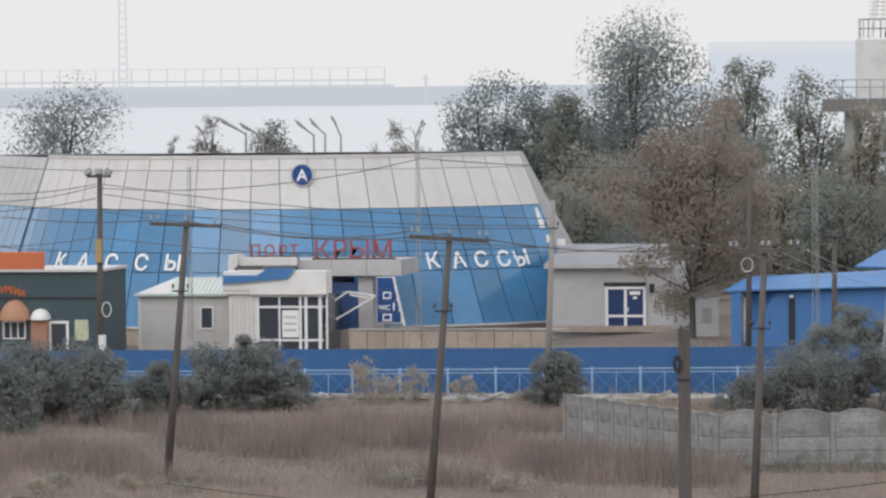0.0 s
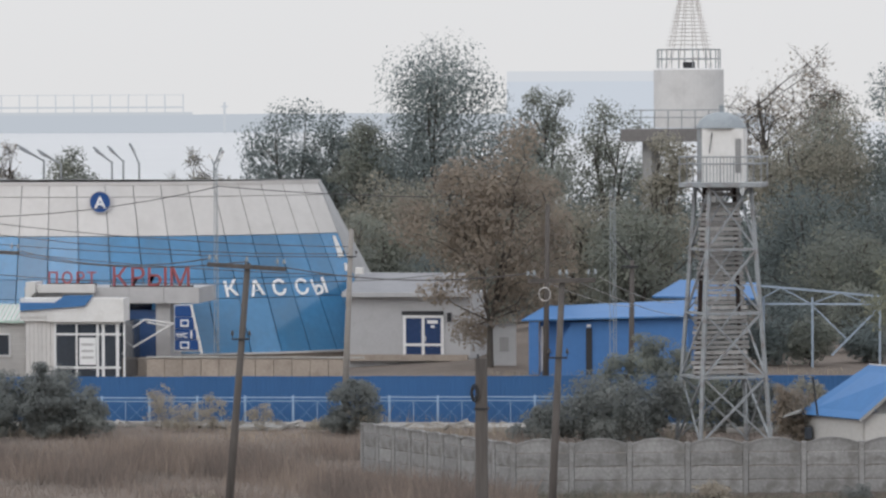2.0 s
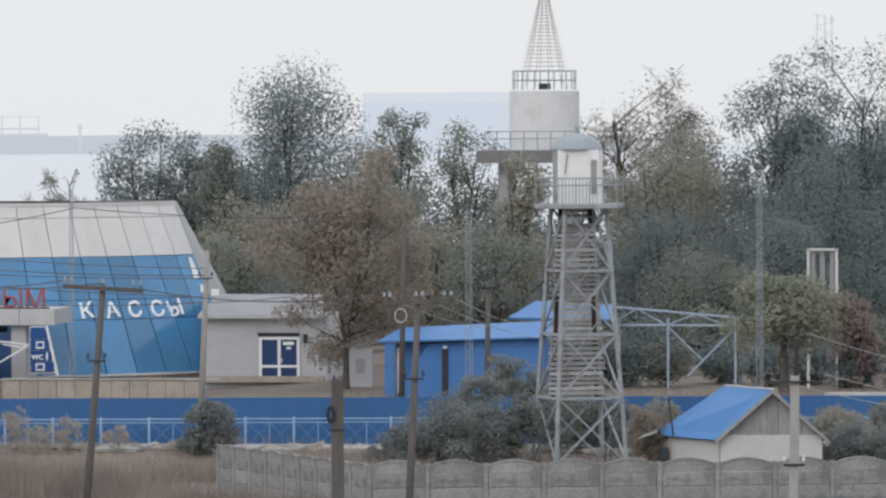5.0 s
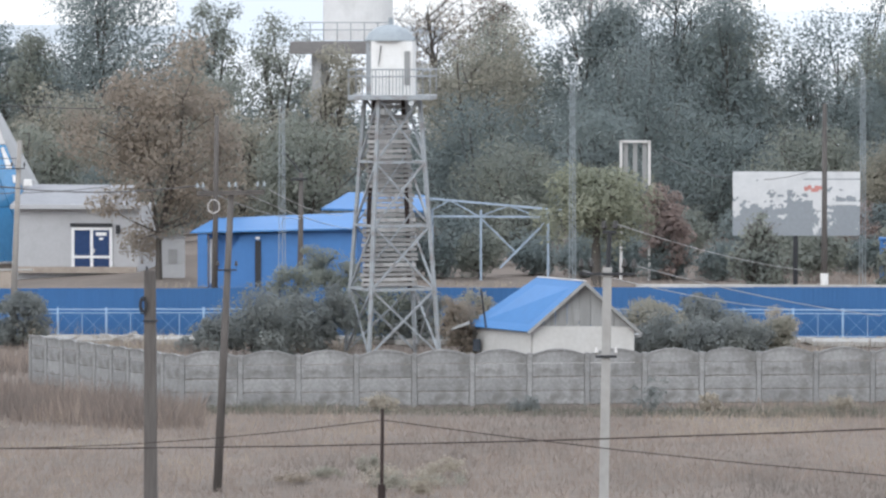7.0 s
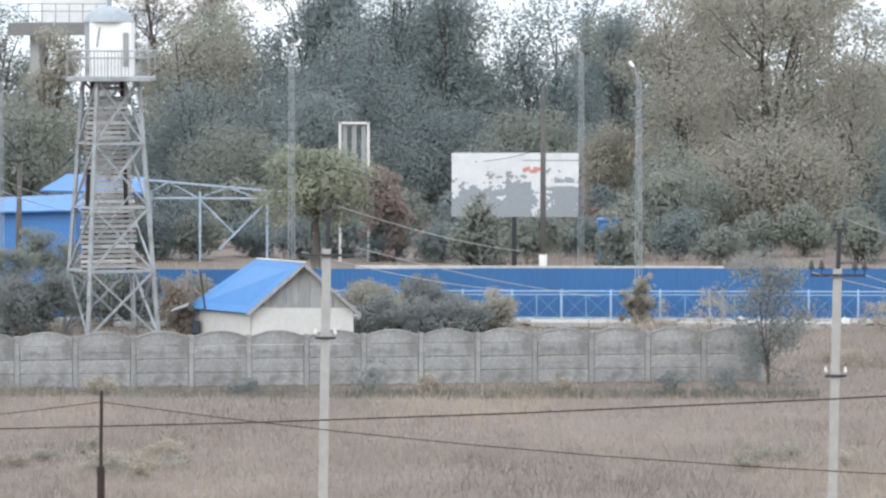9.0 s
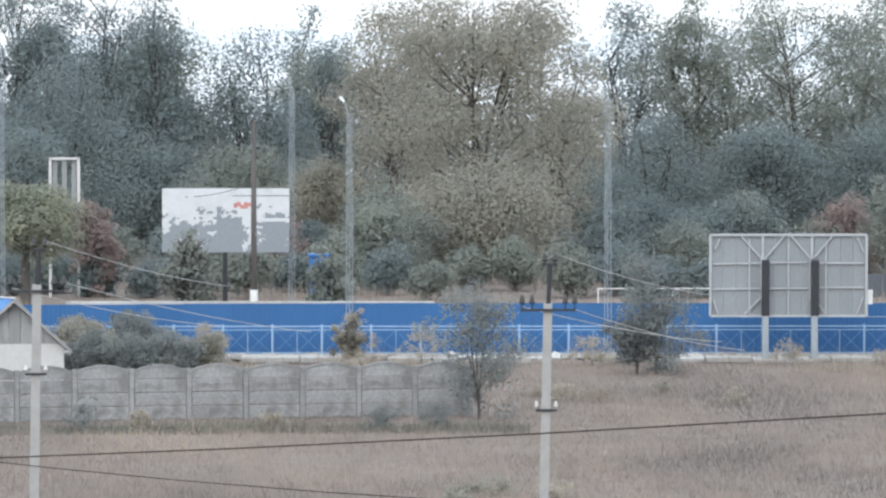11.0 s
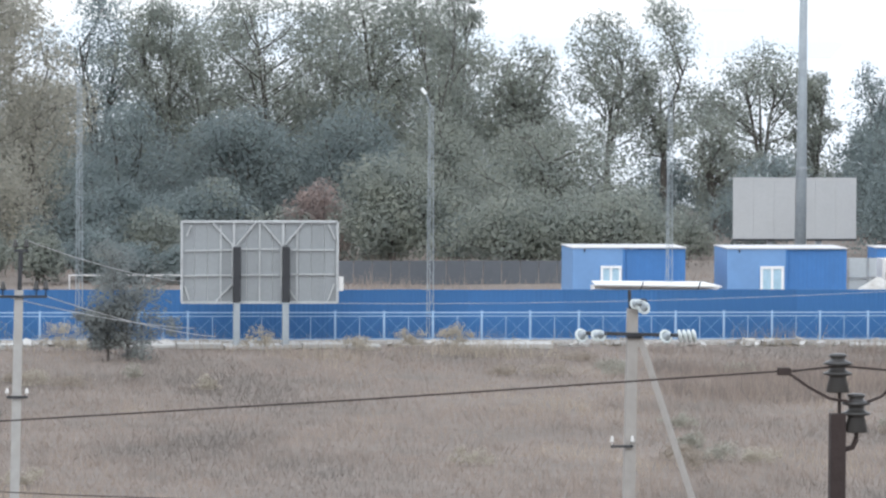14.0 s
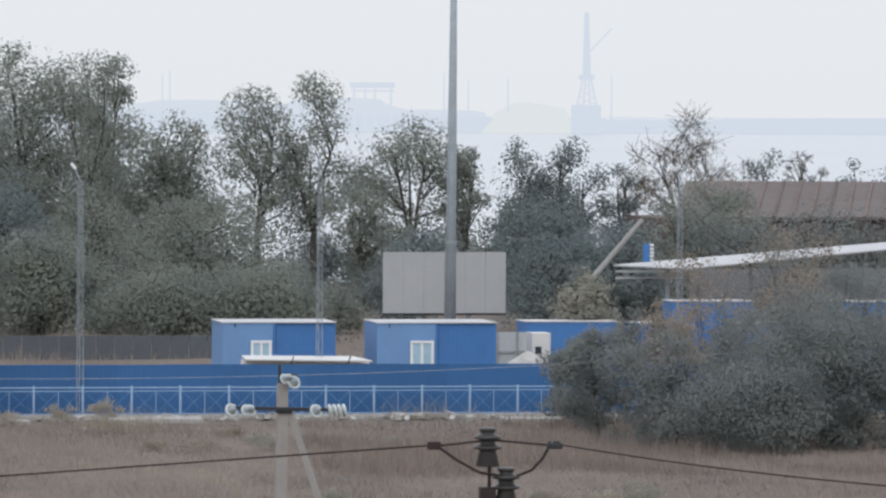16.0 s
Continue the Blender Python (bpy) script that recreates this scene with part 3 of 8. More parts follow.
# ---------------------------------------------------------------- blue sheet fence, railing, concrete wall
FENCE_Y, RAIL_Y = 246.0, 244.4
BAY = 2.147


def corrugated(x0, x1, y, z0, z1, pitch=0.21, deep=0.012):
    """A profiled sheet: a shallow trapezoid wave in front, closed behind."""
    ring, x = [], x0
    while x < x1 - 1e-4:
        ring += [(x, y), (x + pitch * 0.42, y), (x + pitch * 0.55, y - deep), (x + pitch * 0.87, y - deep)]
        x += pitch
    ring += [(x1, y), (x1, y + 0.015), (x0, y + 0.015)]
    bm = bmesh.new()
    lo, hi = [bm.verts.new((a, c, z0)) for a, c in ring], [bm.verts.new((a, c, z1)) for a, c in ring]
    for i in range(len(ring)):
        j = (i + 1) % len(ring)
        bm.faces.new((lo[i], lo[j], hi[j], hi[i]))
    bm.faces.new(hi)
    return bm


def settle(k):
    """How much lower the fence stands towards its west end, with a slight waver."""
    return min(0.0, (k * 2.1 - 76) * 0.005) + 0.008 * math.sin(k * 1.7)


def sheet_fence():
    t = thing("sheet_fence", (-78, FENCE_Y, 0), "long blue corrugated steel sheet fence along the road", "fence", kind="structure")
    first = part("sheet", corrugated(-78, -75.9, FENCE_Y, 0.02, 2.18), M_BLUEFENCE, t)
    n = 76
    for k in range(1, n):
        again(first, (k * 2.1, 0, settle(k)))
    cap = part("capping", B(-78, -75.9, FENCE_Y - 0.02, FENCE_Y + 0.05, 2.18, 2.22), M_BLUEFENCE, t)
    for k in range(1, n):
        again(cap, (k * 2.1, 0, settle(k)))


def railing():
    t = thing("railing", (-76, RAIL_Y, 0), "pale blue steel roadside railing with crossed braces", "railing", kind="structure")
    top = 1.32
    x0 = -4.83 - 34 * BAY
    y = RAIL_Y
    bits = [
        part("post", B(x0 - 0.045, x0 + 0.045, y - 0.045, y + 0.045, -0.1, top + 0.06, bevel=0.01), M_RAIL, t),
        part("top_rail", B(x0 + 0.045, x0 + BAY - 0.045, y - 0.03, y + 0.03, top - 0.05, top), M_RAIL, t),
        part("middle_rail", B(x0 + 0.045, x0 + BAY - 0.045, y - 0.02, y + 0.02, top - 0.2, top - 0.165), M_RAIL, t),
        part("bottom_rail", B(x0 + 0.045, x0 + BAY - 0.045, y - 0.02, y + 0.02, 0.12, 0.16), M_RAIL, t),
        part("upright", B(x0 + BAY / 2 - 0.015, x0 + BAY / 2 + 0.015, y - 0.015, y + 0.015, 0.16, top - 0.2), M_RAIL, t),
    ]
    for a, b in ((0.045, 0.5), (0.5, 0.045), (0.5, 0.96), (0.96, 0.5)):
        bits.append(part("brace", BM((x0 + a * BAY, y + 0.02 * (b - a), 0.16), (x0 + b * BAY, y + 0.02 * (b - a), top - 0.2), 0.018), M_BRACE, t))
    for k in range(1, 66):
        for b in bits:
            again(b, (k * BAY, 0, min(0.0, (x0 + k * BAY + 20) * 0.006)))
    kerb = part("kerb", B(-80, 80, RAIL_Y - 0.9, RAIL_Y - 0.55, -0.1, 0.12, bevel=0.02), M_RUBBLE, None)
    tagged(kerb, "pale concrete kerb under the railing", "kerb", kind="structure")


def roadside_strip():
    """Broken pale concrete apron between the railing and the field, piece by piece."""
    t = thing("roadside_apron", (0, 242, 0), "broken pale concrete apron along the railing", "pavement", kind="structure")
    rng = random.Random(21)
    x = -66.0
    while x < 66:
        w = rng.uniform(0.7, 2.6)
        if rng.random() < 0.55:
            y = rng.uniform(239.2, 240.9)
            part("apron_slab", B(x, x + w - 0.06, y, y + rng.uniform(1.4, 2.6), -0.05, rng.uniform(0.08, 0.2), bevel=0.02), M_APRON, t)
        x += w


roadside_strip()


def precast_wall():
    """Grey precast wall: posts, three stone-faced slabs and an arched top slab in each bay."""
    t = thing("precast_wall", (-25.83, 200, 0), "grey precast concrete wall with scalloped top slabs", "wall", kind="structure")
    tops = 1.95

    def bay(p, q, first):
        p, q = Vector(p), Vector(q)
        d = (q - p).normalized()
        nrm = Vector((d.y, -d.x, 0))
        L = (q - p).length
        m = Matrix(((d.x, -nrm.x, 0, p.x), (d.y, -nrm.y, 0, p.y), (0, 0, 1, 0), (0, 0, 0, 1)))
        out = []
        bm = B(-0.09, 0.09, -0.1, 0.08, -0.2, tops - 0.06, bevel=0.02)
        out.append(("concrete_post", bm))
        for k in range(3):
            z0 = 0.02 + k * 0.5
            bm = B(0.095, L - 0.095, -0.035, 0.03, z0, z0 + 0.485, bevel=0.015)
            rng = random.Random(k)
            for row in range(2):
                a = 0.13
                while a < L - 0.28:
                    w = min(rng.uniform(0.16, 0.42), L - 0.12 - a)
                    c = z0 + 0.03 + row * 0.225
                    box(bm, a, a + w - 0.02, -0.035 - rng.uniform(0.006, 0.022), -0.034, c + rng.uniform(0, 0.02), c + 0.205 - rng.uniform(0, 0.02))
                    a += w
            out.append(("wall_slab", bm))
        pts = [(0.095, 1.525)] + [(L - 0.095, 1.525)]
        n = 10
        for k in range(n + 1):
            u = 1 - k / n
            pts.append((0.095 + u * (L - 0.19), tops - 0.14 + (0.2 if first else 0.07) * math.sin(math.pi * u)))
        out.append(("arched_slab", prism(bmesh.new(), pts, -0.035, 0.03)))
        cope = bmesh.new()
        for a, b in zip(pts[2:], pts[3:]):
            beam(cope, (a[0], 0, a[1]), (b[0], 0, b[1]), 0.13, 0.06)
        out.append(("coping", cope))
        made = []
        for name, bm in out:
            bmesh.ops.transform(bm, matrix=m, verts=bm.verts)
            made.append(part(name, bm, M_CONCRETE, t))
        return made

    a, b = Vector((-25.83, 200, 0)), Vector((5, 206, 0))
    n = round((b - a).length / 2.05)
    step = (b - a) / n
    first = bay(a, a + step, True)
    for k in range(1, n):
        for o in first:
            again(o, step * k)
    again(first[0], step * n)
    c = Vector((-33.21, 212.5, 0))
    step = (c - a) / 9
    first = bay(c, c - step, False)
    for k in range(1, 9):
        for o in first:
            again(o, -step * k)


sheet_fence()
railing()
precast_wall()

# ---------------------------------------------------------------- ticket hall
HALL_A = radians(64)
HZ = (0.2, 3.25, 4.35, 6.75, 8.93, 9.64)
HALL_CX, HALL_CT = -65.61, -66
HALL_WB, HALL_WT = 17.18, 13.81


def facade(s, z, out=0.0):
    """A point of the leaning, bowed front: s from -1 to 1 across, at height z."""
    k = (z - HZ[0]) / (HZ[5] - HZ[0])
    hw = HALL_WB + (HALL_WT - HALL_WB) * k
    cx = HALL_CX + (HALL_CT - HALL_CX) * k
    a = HALL_A * s
    return Vector((cx + (hw + out) * math.sin(a) / math.sin(HALL_A), 306 + 0.3 * (z - HZ[0]) + hw / math.sin(HALL_A) * (1 - math.cos(a)) - out * math.cos(a), z))


def ticket_hall():
    t = thing("ticket_hall", (HALL_CX, 312, 0), "port ticket hall with bowed blue glass front and pale cladding", "building")
    n = 22
    back = bmesh.new()
    for k in range(n):
        s0, s1 = -1 + 2 * k / n, -1 + 2 * (k + 1) / n
        back.faces.new([back.verts.new(v) for v in (facade(s0, HZ[0], -0.12), facade(s1, HZ[0], -0.12), facade(s1, HZ[5], -0.12), facade(s0, HZ[5], -0.12))])
    bmesh.ops.remove_doubles(back, verts=back.verts, dist=0.001)
    bmesh.ops.solidify(back, geom=back.faces[:], thickness=0.1)
    part("backing", back, M_JOINT, t)
    strip = bmesh.new()
    for k in range(n):
        s0, s1 = -1 + 2 * k / n, -1 + 2 * (k + 1) / n
        slab(strip, (facade(s0, HZ[3] + 0.01, -0.06), facade(s1, HZ[3] + 0.01, -0.06), facade(s1, HZ[5], -0.06), facade(s0, HZ[5], -0.06)), 0.04)
    part("joint_strip", strip, M_HALLSIDE, t)
    for r in range(5):
        for k in range(n):
            s0, s1 = -1 + 2 * k / n + 0.0016, -1 + 2 * (k + 1) / n - 0.0016
            z0, z1 = HZ[r] + 0.02, HZ[r + 1] - 0.02
            q = (facade(s0, z0), facade(s1, z0), facade(s1, z1), facade(s0, z1))
            if r < 3:
                part("pane", S(q, 0.06), M_GLASS, t)
            else:
                part("cladding_panel", S(q, 0.06), M_CLAD, t)
    rt, rb = Vector((-54.15, 330, HZ[5])), Vector((-49.4, 332, HZ[0]))
    lt, lb = Vector((-86.21, 330, HZ[5])), Vector((-91.27, 332, HZ[0]))
    # side walls are darker than the front: their shade is put into the colour
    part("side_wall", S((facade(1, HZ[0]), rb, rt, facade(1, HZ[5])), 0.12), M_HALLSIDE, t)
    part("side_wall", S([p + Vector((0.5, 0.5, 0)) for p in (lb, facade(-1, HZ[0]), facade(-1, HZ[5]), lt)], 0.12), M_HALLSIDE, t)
    # left-end cladding takes a greyer tone, as shade on the end that turns away
    away = Vector((-0.07, -0.07, 0.0))
    for r in range(5):
        for k in range(8):
            q = []
            for u, z in ((k / 8 + 0.003, HZ[r] + 0.02), ((k + 1) / 8 - 0.003, HZ[r] + 0.02), ((k + 1) / 8 - 0.003, HZ[r + 1] - 0.02), (k / 8 + 0.003, HZ[r + 1] - 0.02)):
                w = (z - HZ[0]) / (HZ[5] - HZ[0])
                q.append(facade(-1, z).lerp(lb.lerp(lt, w), u) + away)
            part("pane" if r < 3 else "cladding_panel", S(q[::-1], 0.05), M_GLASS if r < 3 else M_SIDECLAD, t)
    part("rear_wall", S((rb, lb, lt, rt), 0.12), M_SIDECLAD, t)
    bm = bmesh.new()
    bm.faces.new([bm.verts.new(facade(-1 + 2 * k / n, HZ[5])) for k in range(n + 1)] + [bm.verts.new(rt), bm.verts.new(lt)])
    bmesh.ops.solidify(bm, geom=bm.faces[:], thickness=0.15)
    part("roof", bm, surface("pale_matt_roofing", (0.5, 0.49, 0.48), 1.0, 0.1, 0.4, (0.4, 0.39, 0.38), 0.4, spec=0.0), t)
    for k in range(n):
        part("parapet_trim", BM(facade(-1 + 2 * k / n, HZ[5] + 0.05, 0.03), facade(-1 + 2 * (k + 1) / n, HZ[5] + 0.05, 0.03), 0.14, 0.2), M_CLAD, t)
    for k in range(n):
        q = [facade(-1 + 2 * (k + j) / n, HZ[0] - 0.04, 0.12) for j in (0, 1)]
        part("plinth_block", S((q[0] - Vector((0, 0, 1.0)), q[1] - Vector((0, 0, 1.0)), q[1], q[0]), 0.2), M_STONE, t)
        part("sill_piece", BM(facade(-1 + 2 * k / n, HZ[0], 0.2), facade(-1 + 2 * (k + 1) / n, HZ[0], 0.2), 0.3, 0.1), M_CLAD, t)
    for s0, s1, za, zb in ((0.955, 0.985, 5.38, 6.59), (0.962, 0.988, 4.61, 5.03)):
        part("bare_patch", S((facade(s0, za, 0.05), facade(s1, za, 0.05), facade(s1 - 0.006, zb, 0.05), facade(s0 + 0.01, zb, 0.05)), 0.03), M_WHITE, t, "torn pale patch in the glazing")
    return t


hall = ticket_hall()


def hall_letters(word, xs, height, name):
    z = HZ[1] + 0.14
    k = (z - HZ[0]) / (HZ[5] - HZ[0])
    hw, cx = HALL_WB + (HALL_WT - HALL_WB) * k, HALL_CX + (HALL_CT - HALL_CX) * k
    ss = [math.asin((x - cx) / hw * math.sin(HALL_A)) / HALL_A for x in xs]
    t = thing(name, facade(ss[0], HZ[1]), "white raised letters on the blue glass front", "sign", "ticket signs")
    for ch, s in zip(word, ss):
        letter(ch, height, M_LETTER, t, facade(s, z, 0.07), lean=17, turn=math.degrees(HALL_A * s) * 0.75, bold=0.02, roll=14 * s)


hall_letters("КАССЫ", (-55.87, -54.56, -53.44, -52.34, -51.5), 0.9, "ticket_sign")
hall_letters("КАССЫ", (-77.85, -76.18, -74.26, -72.29, -70.33), 0.93, "ticket_sign")


def badge():
    c = facade(0.11, 8.67, 0.12)
    c.x = -63.04
    t = thing("round_badge", c, "round dark blue badge with a white letter", "sign")
    r = 0.6
    part("disc", R(c + Vector((0, -0.04, 0)), c + Vector((0, 0.06, 0)), r, n=32), M_BADGE, t)
    ring = bmesh.new()
    for k in range(32):
        a, b = 2 * math.pi * k / 32, 2 * math.pi * (k + 1) / 32
        beam(ring, c + Vector((r * math.cos(a), -0.05, r * math.sin(a))), c + Vector((r * math.cos(b), -0.05, r * math.sin(b))), 0.05)
    part("rim", ring, M_SIDECLAD, t)
    letter("A", 0.68, M_LETTER, t, c + Vector((0, -0.06, -0.34)), bold=0.015)


badge()


def entrance_canopy():
    """The grey entrance portal that carries the red name."""
    x0, x1 = -65.94, -56.22
    z0, z1 = 3.25, 4.14
    t = thing("entrance_portal", ((x0 + x1) / 2, 302, 0), "grey entrance portal in front of the hall", "portal")
    n = 5
    for k in range(n):
        a, b = x0 + (x1 - x0) * k / n, x0 + (x1 - x0) * (k + 1) / n
        part("fascia_panel", B(a + 0.012, b - 0.012, 301.9, 302.0, z0, z1, bevel=0.01), M_SIDECLAD, t)
    part("canopy", B(x0, x1, 302.004, 307, z0 + 0.02, z1 - 0.02), M_SIDECLAD, t)
    part("raised_panel", B(-65.25, -61.91, 301.3, 301.7, 3.84, 4.3, bevel=0.02), M_SIDING, t)
    part("left_fin", prism(bmesh.new(), [(-65.69, 3.32), (-65.15, 3.88), (-65.14, 4.43), (-65.68, 4.44)], 301, 303), M_CLAD, t)
    for a, b in ((-58.72, -57.92), (-66.16, -65.75)):
        part("pier", B(a, b, 302.4, 305.6, -0.85, z0 + 0.01), M_SIDECLAD, t)
    part("recess_wall", B(-66.05, -59.51, 305.2, 305.4, 0, z0), M_DOORBLUE, t)
    part("step", B(-60.98, -57.7, 300.5, 302.3, -0.85, 0.3, bevel=0.02), M_STONE, t)
    # red name
    s = thing("name_sign", ((x0 + x1) / 2, 302, z1), "faded red raised name letters on the portal", "sign")
    for ch, px in zip("ПОРТ", (-64.42, -63.63, -62.9, -62.27)):
        letter(ch, 0.64, M_RED, s, (px, 302.3, 4.33), bold=0.012)
    for ch, px in zip("КРЫМ", (-60.66, -59.65, -58.55, -57.29)):
        letter(ch, 1.06, M_RED, s, (px, 302.0, 4.2), depth=0.16)
    part("sign_rail", B(-61.23, -56.57, 302.15, 302.25, 4.14, 4.23), M_DARK, s)
    part("sign_rail", B(-64.77, -61.99, 302.32, 302.4, 4.14, 4.36), M_DARK, s)
    # pictogram board
    g = thing("pictogram_board", (-56.76, 301.5, 0.6), "navy board with white service pictograms", "sign")
    bx0, bx1 = -57.48, -56.19
    ztops = (3.16, 2.52, 1.87, 1.29, 0.7)
    for k in range(4):
        part("sign_panel", B(bx0 - 0.0, bx1 - 0.36 + k * 0.12, 301.4, 301.46, ztops[k + 1] + 0.03, ztops[k]), M_BADGE, g)
    for k, w in ((1, 0.45), (3, 0.5)):
        zc = (ztops[k] + ztops[k + 1]) / 2
        cx = (bx0 + bx1) / 2 - 0.1
        part("pictogram", B(cx - w / 2, cx + w / 2, 301.36, 301.4, zc - 0.2, zc + 0.2), M_LETTER, g)
        part("pictogram_centre", B(cx - w / 3, cx + w / 3, 301.33, 301.36, zc - 0.1, zc + 0.12), M_BADGE, g)
    zc = ztops[3] + 0.12
    letter("WC", 0.27, M_LETTER, g, ((bx0 + bx1) / 2 - 0.25, 301.37, zc), bold=0.01, depth=0.03, name="lettering")
    part("pictogram", B(bx1 - 0.42, bx1 - 0.32, 301.36, 301.4, zc - 0.04, zc + 0.38), M_LETTER, g)
    part("edge_strip", BM((-56.57, 301.38, 3.22), (-55.98, 301.38, 0.55), 0.12), M_WHITE, g)
    part("backing_board", prism(bmesh.new(), [(bx0 - 0.05, ztops[4] - 0.05), (bx1 + 0.15, ztops[4] - 0.05), (bx1 - 0.4, ztops[0] + 0.05), (bx0 - 0.05, ztops[0] + 0.05)], 301.47, 301.55), M_WHITE, g)
    # blue helm door
    d = thing("entrance_door", (-60.05, 302.55, 0.3), "dark blue glazed entrance door with a pale emblem", "door")
    part("leaf", B(-60.62, -58.74, 302.5, 302.6, 0.3, 2.87), surface("tinted_blue_door_glass", (0.055, 0.1, 0.22), 0.15, 0.15, spec=0.6), d)
    part("transom", B(-60.62, -58.74, 302.44, 302.498, 2.28, 2.37), M_RAIL, d)
    em = bmesh.new()
    c = Vector((-60.02, 302.43, 1.56))
    for k in range(8):
        a = math.pi * k / 4
        beam(em, c, c + Vector((0.4 * math.cos(a), 0, 0.4 * math.sin(a))), 0.05)
        b = math.pi * (k + 1) / 4
        beam(em, c + Vector((0.28 * math.cos(a), 0, 0.28 * math.sin(a))), c + Vector((0.28 * math.cos(b), 0, 0.28 * math.sin(b))), 0.05)
    part("emblem", em, M_RAIL, d)
    # bent frame of a lost awning
    f = thing("awning_frame", (-59.32, 300, 0), "bent white steel frame of a lost awning", "frame")
    P = [(-59.98, 299, 1.63), (-58.76, 299.5, 2.46), (-57.39, 300.5, 2.21), (-59.96, 299, 0.62), (-58.92, 300.8, 2.26), (-57.89, 301, 2.06)]
    for i, j in ((0, 1), (1, 2), (2, 3), (1, 4), (4, 5), (5, 2)):
        part("strut", R(P[i], P[j], 0.05, n=6), M_WHITE, f)


entrance_canopy()

def window_unit(parent, x0, x1, y, z0, z1, cols=2, glass=None, frame=0.07, transom=None, name="window"):
    """A framed window as a part of a house, facing the road."""
    w = part(name, B(x0, x1, y - 0.04, y - 0.002, z0, z1), glass or M_PANE, parent)
    xs = [x0 + (x1 - x0) * k / cols for k in range(cols + 1)]
    for x in xs:
        part("frame", B(x - frame / 2, x + frame / 2, y - 0.09, y - 0.042, z0, z1), M_PVC, w)
    for z in (z0, z1) + ((transom,) if transom else ()):
        part("frame", B(x0 - frame / 2, x1 + frame / 2, y - 0.1, y - 0.044, z - frame / 2, z + frame / 2), M_PVC, w)
    return w


def annex():
    y = 310.0
    x0, x1 = -49.25, -42.41
    ze = 3.5
    t = thing("annex", ((x0 + x1) / 2, 313, 0), "low grey rendered annex beside the ticket hall", "building")
    part("wall", B(x0, x1, y, y + 7, -0.9, ze), M_RENDERED, t)
    part("roof", S(((x0 - 0.3, y - 0.5, ze), (x1 + 0.15, y - 0.5, ze), (x1 - 1.2, y + 7, 4.4), (x0 - 0.3, y + 7, 4.43)), 0.15), M_FELT, t)
    part("eaves_board", B(x0 - 0.3, x1 + 0.17, y - 0.56, y - 0.5, ze - 0.14, ze + 0.1), M_RENDERED, t)
    d = part("door", B(-46.13, -43.97, y - 0.05, y - 0.002, -0.11, 2.3), M_DOORBLUE, t)
    for px in (-46.1, -45.05, -43.97):
        part("frame", B(px - 0.08, px + 0.08, y - 0.12, y - 0.052, -0.11, 2.3), M_PVC, d)
    for z in (-0.08, 0.68, 2.24):
        part("frame", B(-46.13, -43.94, y - 0.13, y - 0.054, z - 0.07, z + 0.07), M_PVC, d)
    part("handle", B(-44.92, -44.87, y - 0.2, y - 0.13, 0.91, 1.16), M_PVC, d)
    part("notice", B(-44.82, -44.22, y - 0.07, y - 0.051, 1.86, 2.05), M_LETTER, d)
    part("notice", B(-44.63, -44.41, y - 0.07, y - 0.051, 1.63, 1.76), M_LETTER, d)
    part("sign_bar", B(-46.25, -43.9, y - 0.1, y - 0.01, 2.36, 2.55), M_DARK, t)
    part("wall_lamp", B(-43.68, -43.46, y - 0.2, y - 0.01, 1.98, 2.46), M_DARK, t)
    part("air_conditioner", B(-48.77, -48.36, 309.4, 309.9, 4.64, 4.99), M_WHITE, t)
    part("plinth", B(x0, x1 - 0.1, y - 0.5, y - 0.12, -0.2, 0.14), M_STONE, t)


annex()


def terrace_wall():
    """Low sandy stone wall before the foot of the hall."""
    t = thing("terrace_wall", (-52, 294, 0), "low sandy stone wall before the ticket hall", "wall")
    for k in range(11):
        part("stone_block", B(-57.6 + k * 0.98, -56.64 + k * 0.98, 294, 294.4, -0.9, 0.6 + 0.02 * math.sin(k * 2.1), bevel=0.02), M_STONE, t)
        if k % 2 == 0:
            part("coping", B(-57.64 + k * 0.98, -55.72 + k * 0.98, 293.94, 294.46, 0.63, 0.7, bevel=0.01), M_APRON, t)


terrace_wall()


